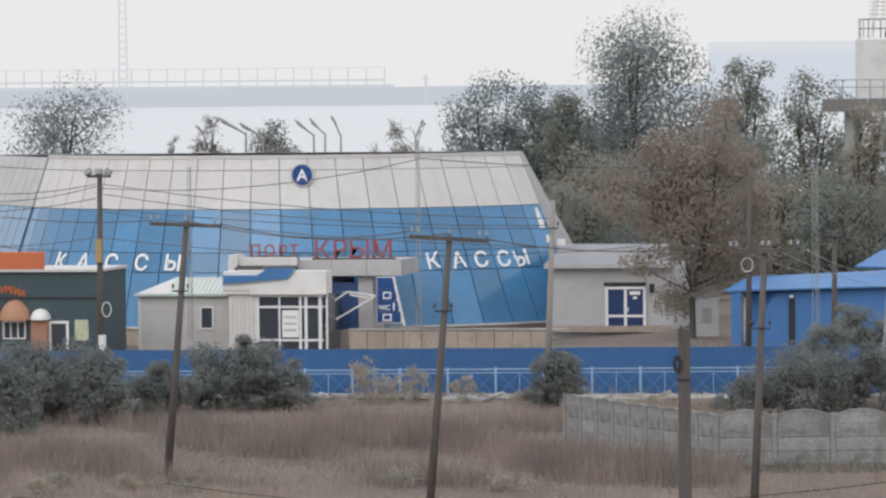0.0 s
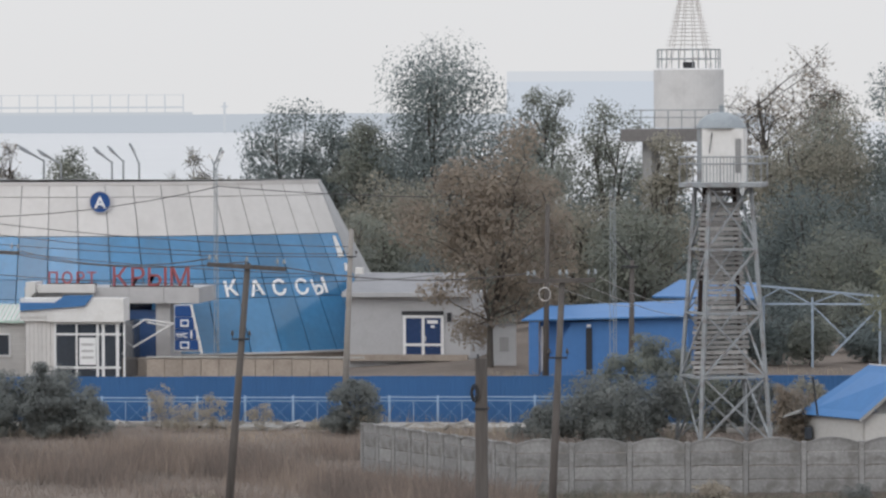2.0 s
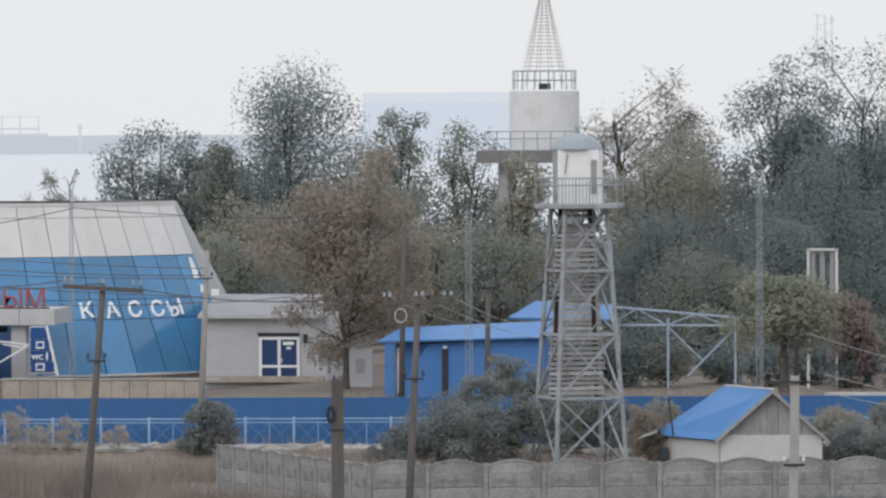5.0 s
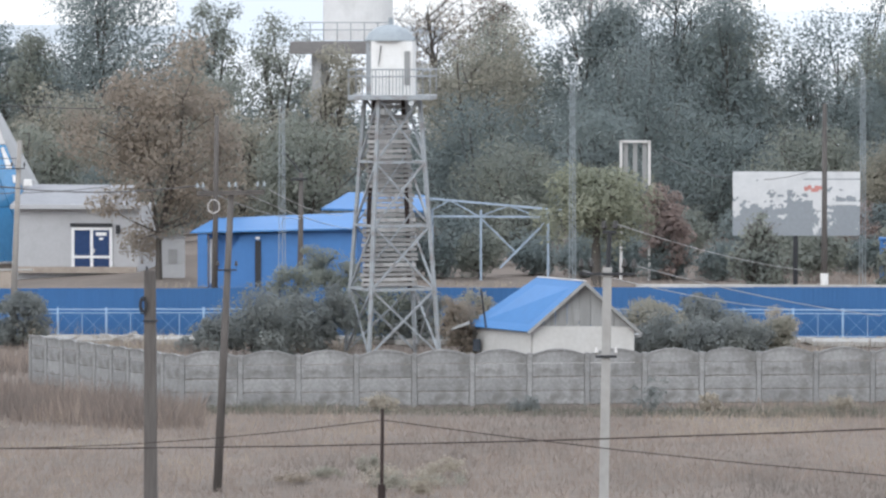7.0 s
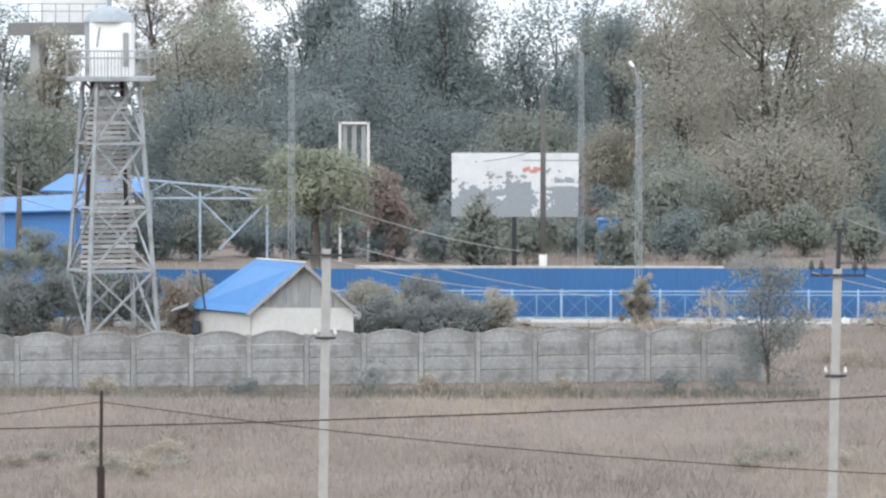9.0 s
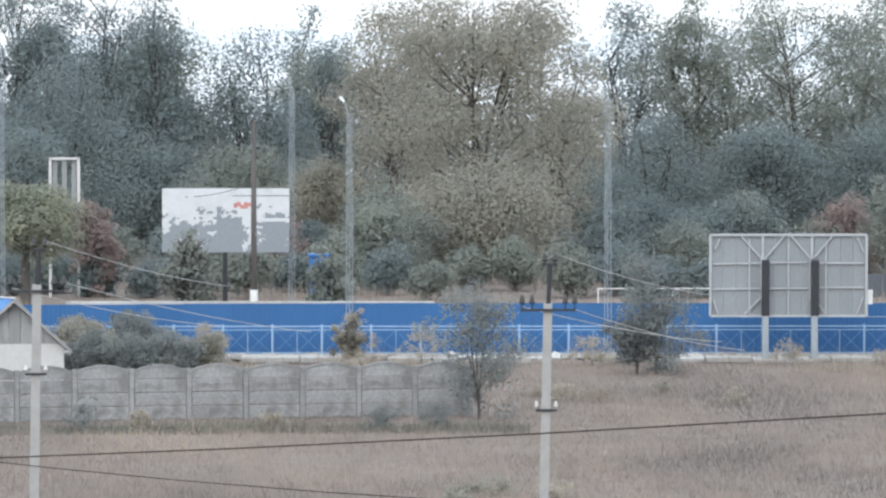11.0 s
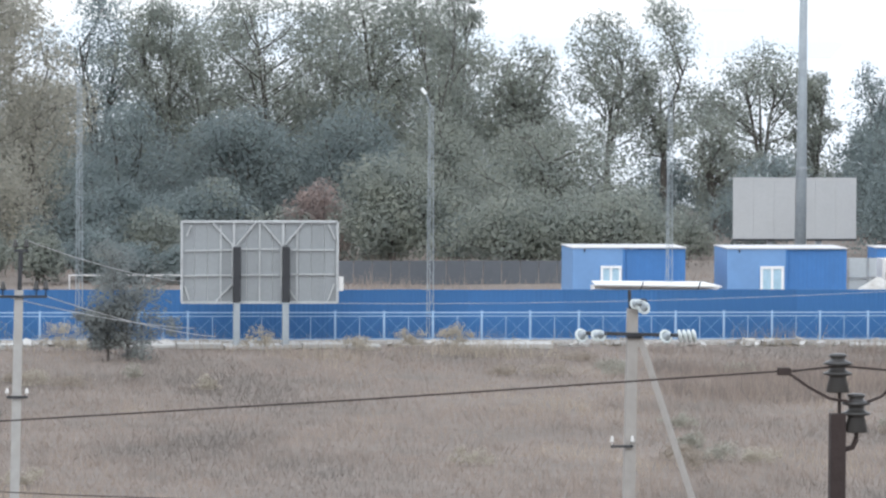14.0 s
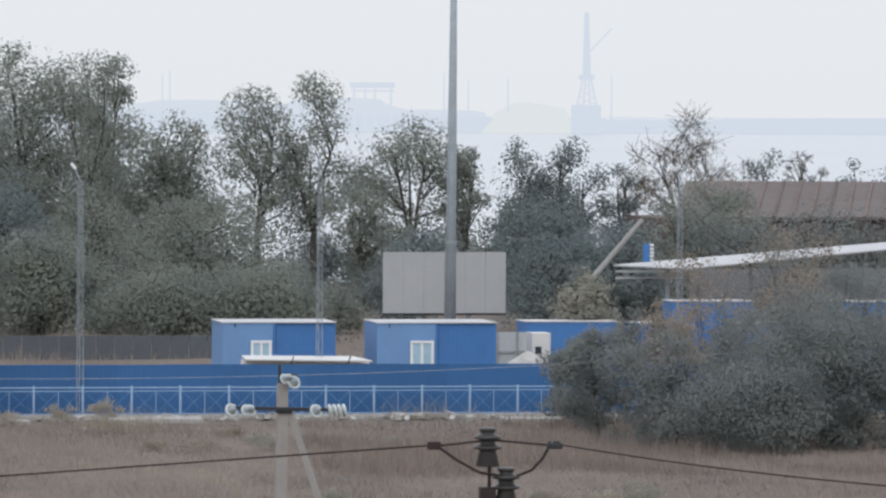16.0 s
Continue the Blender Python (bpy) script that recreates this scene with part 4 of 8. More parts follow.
def siding_kiosk():
    y = 299.0
    x0, x1 = -70.24, -65.26
    z1 = 2.35
    t = thing("siding_kiosk", ((x0 + x1) / 2, y + 2, 0), "off-white kiosk with horizontal siding and pale green roof", "kiosk")
    part("wall", B(x0 + 0.03, x1, y + 0.03, y + 4, -0.9, z1), M_SIDECLAD, t)
    n = 22
    for k in range(n):
        za, zb = -0.75 + (z1 + 0.75) * k / n, -0.75 + (z1 + 0.75) * (k + 1) / n
        part("siding_board", prism(bmesh.new(), [(x0, za + 0.012), (x1, za + 0.012), (x1, zb - 0.006), (x0, zb - 0.006)], y - 0.04, y + 0.025), M_SIDING, t)
    zr = 3.19
    xr0 = -68.61
    part("roof", S(((x0 - 0.2, y - 0.3, z1), (x1, y - 0.3, z1), (x1, y + 2, zr), (xr0, y + 2, zr)), 0.07), M_CLAD, t)
    part("roof", S(((xr0, y + 2, zr), (x1, y + 2, zr), (x1, y + 4.3, z1), (x0 - 0.2, y + 4.3, z1)), 0.07), M_CLAD, t)
    part("roof", S(((x0 - 0.2, y + 4.3, z1), (x0 - 0.2, y - 0.3, z1), (xr0, y + 2, zr), (xr0, y + 2, zr + 0.01)), 0.07), M_GREENROOF, t)
    rib = bmesh.new()
    for k in range(14):
        x = xr0 + (x1 - xr0) * (k + 0.5) / 14
        beam(rib, (x, y - 0.3, z1 + 0.06), (x, y + 2, zr + 0.06), 0.06)
    part("roof_rib", rib, M_GREENROOF, t)
    part("eaves_board", B(x0 - 0.22, x1, y - 0.36, y - 0.3, z1 - 0.06, z1 + 0.07), M_GREENROOF, t)
    window_unit(t, -66.8, -66.11, y - 0.02, 0.51, 1.68, 1, frame=0.1)
    part("corner_trim", B(x0 - 0.04, x0 + 0.1, y - 0.06, y - 0.021, -0.75, z1), M_WHITE, t)


siding_kiosk()


def glazed_booth():
    y = 297.0
    x0, x1 = -63.23, -59.35
    xl = -65.07
    za, zb = 2.43, 3.73
    t = thing("glazed_booth", ((x0 + x1) / 2, y + 2, 0), "white glazed entrance booth with blue-trimmed flat roof", "booth")
    part("floor", B(xl, x1, y + 0.12, y + 4, -0.9, -0.62), M_STONE, t)
    part("fascia", B(-63.57, x1, y - 0.35, y - 0.2, za, zb, bevel=0.02), M_WHITE, t)
    part("roof", B(xl, x1, y - 0.2, y + 1.2, za + 0.05, zb - 0.03), M_WHITE, t)
    part("blue_trim", prism(bmesh.new(), [(-65.02, 3.03), (-65.02, 3.48), (-63.12, 3.48), (-62.56, 3.87), (-61, 3.87), (-61.48, 3.29)], y - 0.5, y - 0.36), M_ROOFBLUE, t)
    part("left_fascia", B(xl, -63.57, y - 0.3, y - 0.2, 2.7, 3.15), M_WHITE, t)
    n = 7
    for k in range(n):
        a, b = -64.82 + (x0 - -64.82) * k / n, -64.82 + (x0 - -64.82) * (k + 1) / n
        part("wall_board", B(a + 0.01, b - 0.01, y, y + 0.06, -0.8, za + 0.1), M_SIDING, t)
    part("back_wall", B(-64.82, x1, y + 3.9, y + 4, -0.6, za), M_PANE, t)
    part("glazing", B(x0, -59.56, y + 0.06, y + 0.1, -0.72, za), M_PANE, t)
    for px, w in ((-63.2, 0.12), (-62.02, 0.1), (-60.87, 0.14), (-60.56, 0.16), (-59.78, 0.18), (-59.41, 0.1)):
        part("frame_post", B(px - w / 2, px + w / 2, y - 0.02, y + 0.058, -0.8, za + 0.05), M_PVC, t)
    for z in (1.76, -0.032, -0.72, 2.36):
        part("frame_rail", B(x0, -59.59, y - 0.03, y + 0.056, z - 0.06, z + 0.06), M_PVC, t)
    part("side_glazing", B(x1 - 0.08, x1 - 0.02, y + 0.12, y + 3.8, -0.6, za), M_PANE, t)
    part("notice", B(-61.86, -60.96, y - 0.06, y - 0.031, 0.12, 1.58), M_LETTER, t)
    for k in range(3):
        part("notice_line", B(-61.74, -61.08, y - 0.07, y - 0.061, 0.45 + k * 0.35, 0.45 + k * 0.35 + 0.12), M_SIDECLAD, t)


glazed_booth()


def cafe():
    y = 288.0
    x0, x1 = -78.87, -69.79
    z1 = 4.01
    t = thing("cafe", ((x0 + x1) / 2, y + 3, 0), "dark green roadside snack bar with pale awnings", "building")
    part("wall", B(x0, x1, y, y + 6, -0.9, z1), M_CAFE, t)
    part("roof_edge", B(x0 - 0.2, x1 + 0.1, y - 0.2, y + 6.2, z1 + 0.002, z1 + 0.14), M_CLAD, t)
    part("lower_band", B(x0, x1, y - 0.05, y - 0.004, 2.57, 2.69), M_DARK, t)
    part("roof_sign", B(x0, -72.75, y - 0.2, y + 0.1, 4.16, 5.07, bevel=0.03), M_ORANGE, t)
    for ch, px, pz in zip("УРЕКИ", (-75.05, -74.77, -74.53, -74.25, -73.98), (0.12, 0.14, 0.1, 0.03, -0.06)):
        letter(ch, 0.35, M_ORANGE, t, (px, y - 0.03, 2.78 + pz), name="letter", bold=0.012)
    for cx, w, zc, ht, mt in ((-74.36, 1.67, 1.47, 1.07, M_AWNING), (-72.96, 1.09, 1.5, 0.58, M_WHITE)):
        bm = bmesh.new()
        rings = []
        for i in range(7):
            a = math.pi / 2 * i / 6
            rings.append([bm.verts.new((cx + w / 2 * math.cos(b) * math.cos(a), y - 0.02 - 0.9 * math.sin(b) * math.cos(a), zc + ht * math.sin(a))) for b in [math.pi * j / 12 for j in range(13)]])
        for a, b in zip(rings, rings[1:]):
            for j in range(12):
                bm.faces.new((a[j], a[j + 1], b[j + 1], b[j]))
        part("awning", bm, mt, t, "", True)
    part("brick_column", B(-73.41, -72.53, y - 0.5, y - 0.01, -0.85, 1.44, bevel=0.03), M_BRICK, t)
    window_unit(t, -74.99, -73.82, y, 0.51, 1.39, 3)
    window_unit(t, -72.47, -71.53, y, -0.6, 1.36, 1, frame=0.14, name="door")
    part("poster", B(-71.13, -70.4, y - 0.06, y - 0.005, 0.39, 1.48), surface("pale_yellow_poster", (0.55, 0.55, 0.4), 0.7, 0.2, 6.0, (0.2, 0.3, 0.25), 0.7), t)


cafe()

# ---------------------------------------------------------------- yard behind the fence
def watchtower():
    D = 233.0
    cx = -21.26
    zt = 10.65
    t = thing("watchtower", (cx, D, 0), "grey steel lattice watchtower with wooden stair boards", "tower")
    turn = radians(24)
    c, s = math.cos(turn), math.sin(turn)

    def at(u, v, z):
        return Vector((cx + c * u - s * v, D + s * u + c * v, z))

    def half(z):
        return 1.55 + (0.9 - 1.55) * z / zt
    corners = ((-1, -1), (1, -1), (1, 1), (-1, 1))
    levels = [0.0] + [2.72, 5.35, 7.99] + [zt]
    for u, v in corners:
        part("leg", BM(at(u * half(0), v * half(0), -0.2), at(u * half(zt), v * half(zt), zt), 0.14), M_STEEL, t)
    for i, z in enumerate(levels[1:-1]):
        for k in range(4):
            (u, v), (u2, v2) = corners[k], corners[(k + 1) % 4]
            part("girt", BM(at(u * half(z), v * half(z), z), at(u2 * half(z), v2 * half(z), z), 0.17, 0.1), M_STEEL, t)
    for z0, z1 in zip(levels, levels[1:]):
        for k in range(4):
            (u, v), (u2, v2) = corners[k], corners[(k + 1) % 4]
            part("brace", BM(at(u * half(z0), v * half(z0), z0), at(u2 * half(z1), v2 * half(z1), z1), 0.085), M_STEEL, t)
            if k % 2 == 0 or z0 == 0:
                part("brace", BM(at(u2 * half(z0), v2 * half(z0), z0), at(u * half(z1), v * half(z1), z1), 0.07), M_STEEL, t)
    wood = surface("grey_stair_board", (0.33, 0.32, 0.31), 0.9, 0.2, 2.0, (0.2, 0.18, 0.165), 0.5, per_object=0.3)
    rng = random.Random(4)
    z = levels[1] + 0.1
    while z < zt - 0.2:
        w = half(z) * rng.uniform(0.86, 0.97)
        v = 0.25 * math.sin(z * 1.3)
        off = -0.12 + 0.08 * math.sin(z * 1.3)
        if rng.random() > 0.06:
            part("stair_board", S((at(-w + off, v, z), at(w + off, v, z + rng.uniform(-0.03, 0.03)), at(w + off, v + 0.05, z + 0.14), at(-w + off, v + 0.05, z + 0.14)), 0.04), wood, t)
        z += 0.205
    for u in (-0.8, 0.6):
        part("stringer", BM(at(u * half(levels[1]), 0.2, levels[1]), at(u * half(zt), 0.2, zt), 0.09, 0.16), M_RUST, t)
    for z0, z1 in zip(levels[1:], levels[2:]):
        part("stair_rail", BM(at(-half(z0) * 0.8, -0.45, z0 + 0.9), at(half(z1) * 0.55, -0.45, z1 + 0.5), 0.06), M_STEEL, t)
        part("stair_rail", BM(at(half(z0) * 0.6, 0.55, z0 + 0.9), at(-half(z1) * 0.6, 0.55, z1 + 0.5), 0.06), M_STEEL, t)
    # platform, cabin and dome
    px0, px1 = -22.96, -19.51
    part("platform", B(px0, px1, D - 1.6, D + 1.6, zt - 0.08, zt + 0.12, bevel=0.02), M_STEEL, t)
    zr = 11.83
    for x in np.linspace(px0 + 0.04, px1 - 0.04, 7):
        for y in (D - 1.56, D + 1.56):
            part("rail_post", R((x, y, zt + 0.1), (x, y, zr), 0.028, n=6), M_STEEL, t)
    for y in (D - 1.56, D + 1.56):
        for z in (zr, (zr + zt) / 2 + 0.3):
            part("guard_rail", R((px0, y, z), (px1, y, z), 0.03, n=6), M_STEEL, t)
    for x in (px0, px1):
        part("guard_rail", R((x, D - 1.56, zr), (x, D + 1.56, zr), 0.03, n=6), M_STEEL, t)
    for x in np.linspace(-22.08, -20.38, 13):
        part("baluster", R((x, D - 1.56, zt + 0.1), (x, D - 1.56, zr), 0.016, n=5), M_STEEL, t)
    c0, c1 = -22.34, -20.34
    zc = 13
    cab = part("cabin", B(-22.06, c1, D - 0.85, D + 0.9, zt + 0.12, zc), M_WHITE, t, "whitewashed plank cabin")
    part("cabin_side", prism(bmesh.new(), [(c0 + 0.05, zt + 0.12), (-22.07, zt + 0.12), (-22.07, zc), (c0 + 0.05, zc)], D - 0.6, D + 0.9), M_STEEL, t)
    part("window", B(-20.67, -20.43, D - 0.9, D - 0.852, 11.17, 12.58), M_GABLE, cab)
    part("pipe", R((-21.63, D - 0.92, 12.82), (-21.75, D - 0.92, 11.99), 0.02, n=5), M_DARK, cab)
    hd = 0.68
    part("dome", lathe(bmesh.new(), [(1.08, 0), (1.05, 0.06), (0.89, hd * 0.5), (0.61, hd * 0.82), (0.23, hd), (0.02, hd * 1.02)], ((c0 + c1) / 2, D, zc), 16), M_GALV, t, "ribbed grey sheet dome", True)
    part("vent", B(-21.4, -21.21, D - 0.1, D + 0.1, zc + hd * 0.9, 13.97), M_GALV, t)


watchtower()


def tank_tower():
    D = 345.0
    t = thing("tank_tower", (-33.58, D, 0), "white concrete tank tower with lattice cone on top", "tower")
    cx, r = -33.58, 2.15
    z0, z1 = 12.58, 16.22
    part("tank", lathe(bmesh.new(), [(r, 0), (r, z1 - z0 - 0.1), (r - 0.1, z1 - z0)], (cx, D, z0), 48), M_TANK, t)
    part("deck", B(-37.42, -30.51, D - 3.4, D + 3.4, 11.74, 12.51, bevel=0.03), surface("stained_deck_concrete", (0.2, 0.19, 0.185), 0.9, 0.15, 1.0, (0.18, 0.17, 0.16), 0.5), t)
    for px in (-35.92, -32.01):
        for dy in (-2, 2):
            part("column", B(px - 0.3, px + 0.3, D + dy - 0.3, D + dy + 0.3, 0, 11.74), M_GABLE, t)
    zr = 13.66
    for k in range(7):
        x = -36.2 + k * 0.83
        part("rail_post", R((x, D - 3.2, 12.51), (x, D - 3.2, zr), 0.035, n=5), M_STEEL, t)
    for z in (zr, zr - 0.45):
        part("guard_rail", R((-36.79, D - 3.2, z), (-31.04, D - 3.2, z), 0.035, n=5), M_STEEL, t)
    zt = 17.37
    rr = 1.94
    n = 14
    for k in range(n):
        a, b = 2 * math.pi * k / n, 2 * math.pi * (k + 1) / n
        p, q = (cx + rr * math.cos(a), D + rr * math.sin(a)), (cx + rr * math.cos(b), D + rr * math.sin(b))
        part("rail_post", R((*p, z1), (*p, zt), 0.035, n=5), M_STEEL, t)
        for z in (zt, (zt + z1) / 2):
            part("guard_rail", R((*p, z), (*q, z), 0.035, n=5), M_STEEL, t)
    part("lamp_box", B(-33.75, -33.06, D - rr + 0.1, D - rr + 0.6, z1, 16.6), M_DARK, t)
    # lattice cone
    za, zb = 17.37, 22.62
    r0, rings = 1.45, 24
    cone_mat = surface("pale_rusty_lattice", (0.58, 0.54, 0.51), 0.7, 0.2)
    for k in range(10):
        a = 2 * math.pi * k / 10
        part("cone_rib", R((cx + r0 * math.cos(a), D + r0 * math.sin(a), z1), (cx + 0.15 * math.cos(a), D + 0.15 * math.sin(a), zb), 0.024, n=5), cone_mat, t)
    for i in range(rings):
        k = (i / rings) ** 0.9
        z, r2 = za + (zb - za) * k, r0 * (1 - k) * 0.93 + 0.14
        loop = [(cx + r2 * math.cos(a), D + r2 * math.sin(a), z) for a in [2 * math.pi * j / 20 for j in range(21)]]
        part("cone_ring", tube(bmesh.new(), loop, 0.016, 4), cone_mat, t)
    part("spike", R((cx, D, zb), (cx, D, 23.39), 0.05, n=5), cone_mat, t)


tank_tower()


def cottage():
    """Small limewashed house; the gable faces the field."""
    D = 224.0
    xa, xm, xb = -14.85, -12.7, -10.76
    ze, zr, zw = 1.52, 3.47, 1.66
    dx, dy = -2.15, 4.2
    t = thing("cottage", (xm, D + 2, 0), "small limewashed cottage with a bright blue sheet roof", "house")
    part("gable_wall", B(xa + 0.05, xb, D, D + 0.25, -0.1, zw), M_LIME, t)
    n = 9
    for k in range(n):
        a, b = k / n, (k + 1) / n
        xs = [xa + (xb + 0.15 - xa) * a + 0.01, xa + (xb + 0.15 - xa) * b - 0.01]
        top = [zr - 0.08 - (zr - ze) * abs(x - xm) / ((xm - xa) if x < xm else (xb + 0.2 - xm)) for x in xs]
        pts = [(xs[0], zw + 0.01), (xs[1], zw + 0.01), (xs[1], max(top[1], zw + 0.03)), (xs[0], max(top[0], zw + 0.02))]
        if xs[0] < xm < xs[1]:
            pts.insert(3, (xm, zr - 0.08))
        part("gable_board", prism(bmesh.new(), pts, D + 0.02, D + 0.08), M_GABLE, t)
    part("gable_hatch", B(-13.24, -12.93, D - 0.03, D + 0.018, 1.86, 2.29), M_GABLE, t)
    part("side_wall", S(((xa + dx - 0.45, D + dy, -0.1), (xa + 0.05, D + 0.1, -0.1), (xa + 0.05, D + 0.1, ze + 0.1), (xa + dx - 0.45, D + dy, ze + 0.02)), 0.2), M_LIME, t)
    part("roof", S(((xa - 0.1, D - 0.3, ze - 0.08), (xm, D - 0.35, zr), (xm + dx, D + dy, 3.44), (xa + dx - 0.8, D + dy, ze - 0.1)), 0.06), M_ROOFBLUE, t)
    part("roof", S(((xm, D - 0.35, zr - 0.004), (xb + 0.3, D - 0.35, ze - 0.1), (xb + 0.3 + dx, D + dy, ze - 0.1), (xm + dx, D + dy, 3.42)), 0.06), M_GABLE, t, "weathered grey roof slope")
    part("ridge_cap", BM((xm, D - 0.38, zr + 0.03), (xm + dx, D + dy, 3.44), 0.14, 0.05), M_CLAD, t)
    part("verge_board", BM((xa - 0.12, D - 0.33, ze - 0.13), (xm, D - 0.38, zr - 0.06), 0.05, 0.12), M_GABLE, t)
    part("verge_board", BM((xm, D - 0.38, zr - 0.06), (xb + 0.32, D - 0.33, ze - 0.15), 0.05, 0.12), M_GABLE, t)
    part("rear_wall", B(xa + dx, xb + dx, D + dy, D + dy + 0.2, -0.1, ze), M_LIME, t)
    part("window", B(-17.45, -17.15, D + 3.2, D + 3.5, 0.45, 0.95), M_PANE, t)
    part("lean_to_roof", S(((-18.28, D + 2.5, 1.36), (-17.55, D + 2.2, 1.61), (-17.62, D + 5, 1.65), (-18.25, D + 5, 1.37)), 0.06), M_GABLE, t)
    part("stove_pipe", R((-16.66, D - 0.25, 1.59), (-16.86, D - 0.2, 3.13), 0.04, n=6), M_DARK, t)
    part("rear_eaves", B(xb - 0.1, xb + 0.25, D + 0.2, D + 1.5, ze - 0.3, ze - 0.2), M_GABLE, t)


cottage()


def blue_sheds():
    y = 290.0
    t = thing("blue_shed", (-32.55, y + 3, 0), "long blue painted shed with a lean-to sheet roof", "shed")
    x0, x1 = -36.09, -28.28
    ze0, ze1 = 2.71, 3.01
    part("wall", prism(bmesh.new(), [(x0, -0.1), (x1, -0.1), (x1, ze1), (-34.32, ze0)], y, y + 5), M_SHEDBLUE, t)
    part("wall", B(x0, -34.35, y + 0.6, y + 5, -0.1, ze0), M_SHEDBLUE, t)
    part("roof", S(((-36.92, y - 0.5, 2.83), (x1 + 0.3, y - 0.5, 3.06), (x1 + 0.3, y + 5.5, 3.71), (-36.41, y + 5.5, 3.32)), 0.08), M_ROOFBLUE, t)
    part("door", B(-33.61, -33.29, y - 0.06, y - 0.003, 0, 2.42), M_DARK, t)
    part("lamp", B(-33.55, -33.35, y - 0.2, y - 0.06, 2.48, 2.62), M_WHITE, t)
    part("side_post", B(-36.56, -36.06, y - 0.4, y - 0.1, 0, 2.77), M_SHEDBLUE, t)
    part("door", B(-36.03, -35.74, y + 0.5, y + 0.596, 0, 2.48), M_WHITE, t)
    g = thing("garden_gate", (-39.42, 300, 0), "pale panel gate between the annex and the shed", "gate")
    part("panel", B(-40.1, -38.56, 300, 300.1, 0, 2.17), M_HALLSIDE, g)
    part("opening", B(-39.45, -38.96, 299.95, 299.997, 0.75, 1.53), M_GABLE, g)
    part("top_rail", B(-40.25, -38.56, 299.9, 300.1, 2.17, 2.26), M_GABLE, g)
    # peaked blue roof and the open steel canopy frame
    c = thing("steel_canopy", (-21.73, 300, 0), "open pale blue steel canopy frame with a blue roof end", "canopy")
    part("roof", S(((-31, 298, 3.76), (-25.2, 298, 3.66), (-25.63, 303, 4.31), (-30.01, 303, 4.48)), 0.1), M_ROOFBLUE, c)
    y = 300.0
    top = ((-29.02, 4.62), (-17.95, 3.65))
    bot = ((-29.02, 3.35), (-17.95, 3.32))
    for dy in (0,):
        for e in (top, bot):
            part("chord", BM((e[0][0], y + dy, e[0][1]), (e[1][0], y + dy, e[1][1]), 0.1), M_TRUSS, c)
        n = 7
        for k in range(n):
            a, b = k / n, (k + 1) / n
            e, f = (top, bot) if k % 2 else (bot, top)
            part("web", BM((e[0][0] + (e[1][0] - e[0][0]) * a, y + dy, e[0][1] + (e[1][1] - e[0][1]) * a), (f[0][0] + (f[1][0] - f[0][0]) * b, y + dy, f[0][1] + (f[1][1] - f[0][1]) * b), 0.06), M_TRUSS, c)
        for x in (-25.22, -22.61, -19.01):
            part("post", BM((x, y + dy, -0.1), (x, y + dy, 3.68), 0.11), M_TRUSS, c)
    part("knee_brace", BM((-22.55, y, 3.19), (-20.76, y, 1.44), 0.07), M_TRUSS, c)
    part("knee_brace", BM((-19.07, y, 3.13), (-21.58, y, 0.59), 0.1), M_TRUSS, c)


blue_sheds()


def torn_billboard():
    D = 262.0
    x0, x1 = -8, -2.08
    z0, z1 = 3.83, 6.81
    t = thing("torn_billboard", ((x0 + x1) / 2, D, 0), "roadside billboard with torn white and grey poster", "billboard")
    part("board", B(x0, x1, D, D + 0.3, z0, z1), surface("grey_bare_board", (0.27, 0.29, 0.31), 0.8, 0.12), t)
    nx, nz = 110, 56
    bm = bmesh.new()
    for i in range(nx):
        for k in range(nz):
            u, w = i / nx, k / nz
            tear = noise.noise(Vector((u * 6, w * 4, 2.0))) * 0.42 + noise.noise(Vector((u * 19, w * 12, 5.0))) * 0.3 + noise.noise(Vector((u * 45, w * 22, 9.0))) * 0.22
            edge = 0.45 + 0.22 * (0.42 < u < 0.6) * (w < 0.7) + 0.2 * (0.8 < u < 0.97) * (w < 0.62) - 0.25 * (0.62 < u < 0.72)
            strip = abs(w - 0.5) < 0.02 and u > 0.7 or abs(w - 0.93) < 0.012 and u < 0.45
            if (w + tear > edge and not (abs(w - 0.88) < 0.01 and u > 0.55)) or strip:
                a, b = x0 + (x1 - x0) * u, x0 + (x1 - x0) * (i + 1) / nx
                c, d = z0 + (z1 - z0) * w, z0 + (z1 - z0) * (k + 1) / nz
                bm.faces.new([bm.verts.new(v) for v in ((a, D - 0.015, c), (b, D - 0.015, c), (b, D - 0.015, d), (a, D - 0.015, d))])
    bmesh.ops.remove_doubles(bm, verts=bm.verts, dist=0.002)
    bmesh.ops.solidify(bm, geom=bm.faces[:], thickness=0.008)
    part("poster", bm, M_POSTER, t, "torn white poster paper")
    bm = bmesh.new()
    for i in range(5):
        a = -4.68 + i * 0.16
        box(bm, a, a + 0.18, D - 0.03, D - 0.022, 5.91 + 0.07 * math.sin(i * 1.9), 6.12 + 0.08 * math.sin(i * 2.3))
    part("poster_patch", bm, surface("faded_red_print", (0.55, 0.25, 0.22), 0.8, 0.2), t)
    for px in (-6.92, -5.08):
        part("leg", B(px - 0.11, px + 0.11, D + 0.05, D + 0.25, -0.1, z0), M_DARK, t)


torn_billboard()


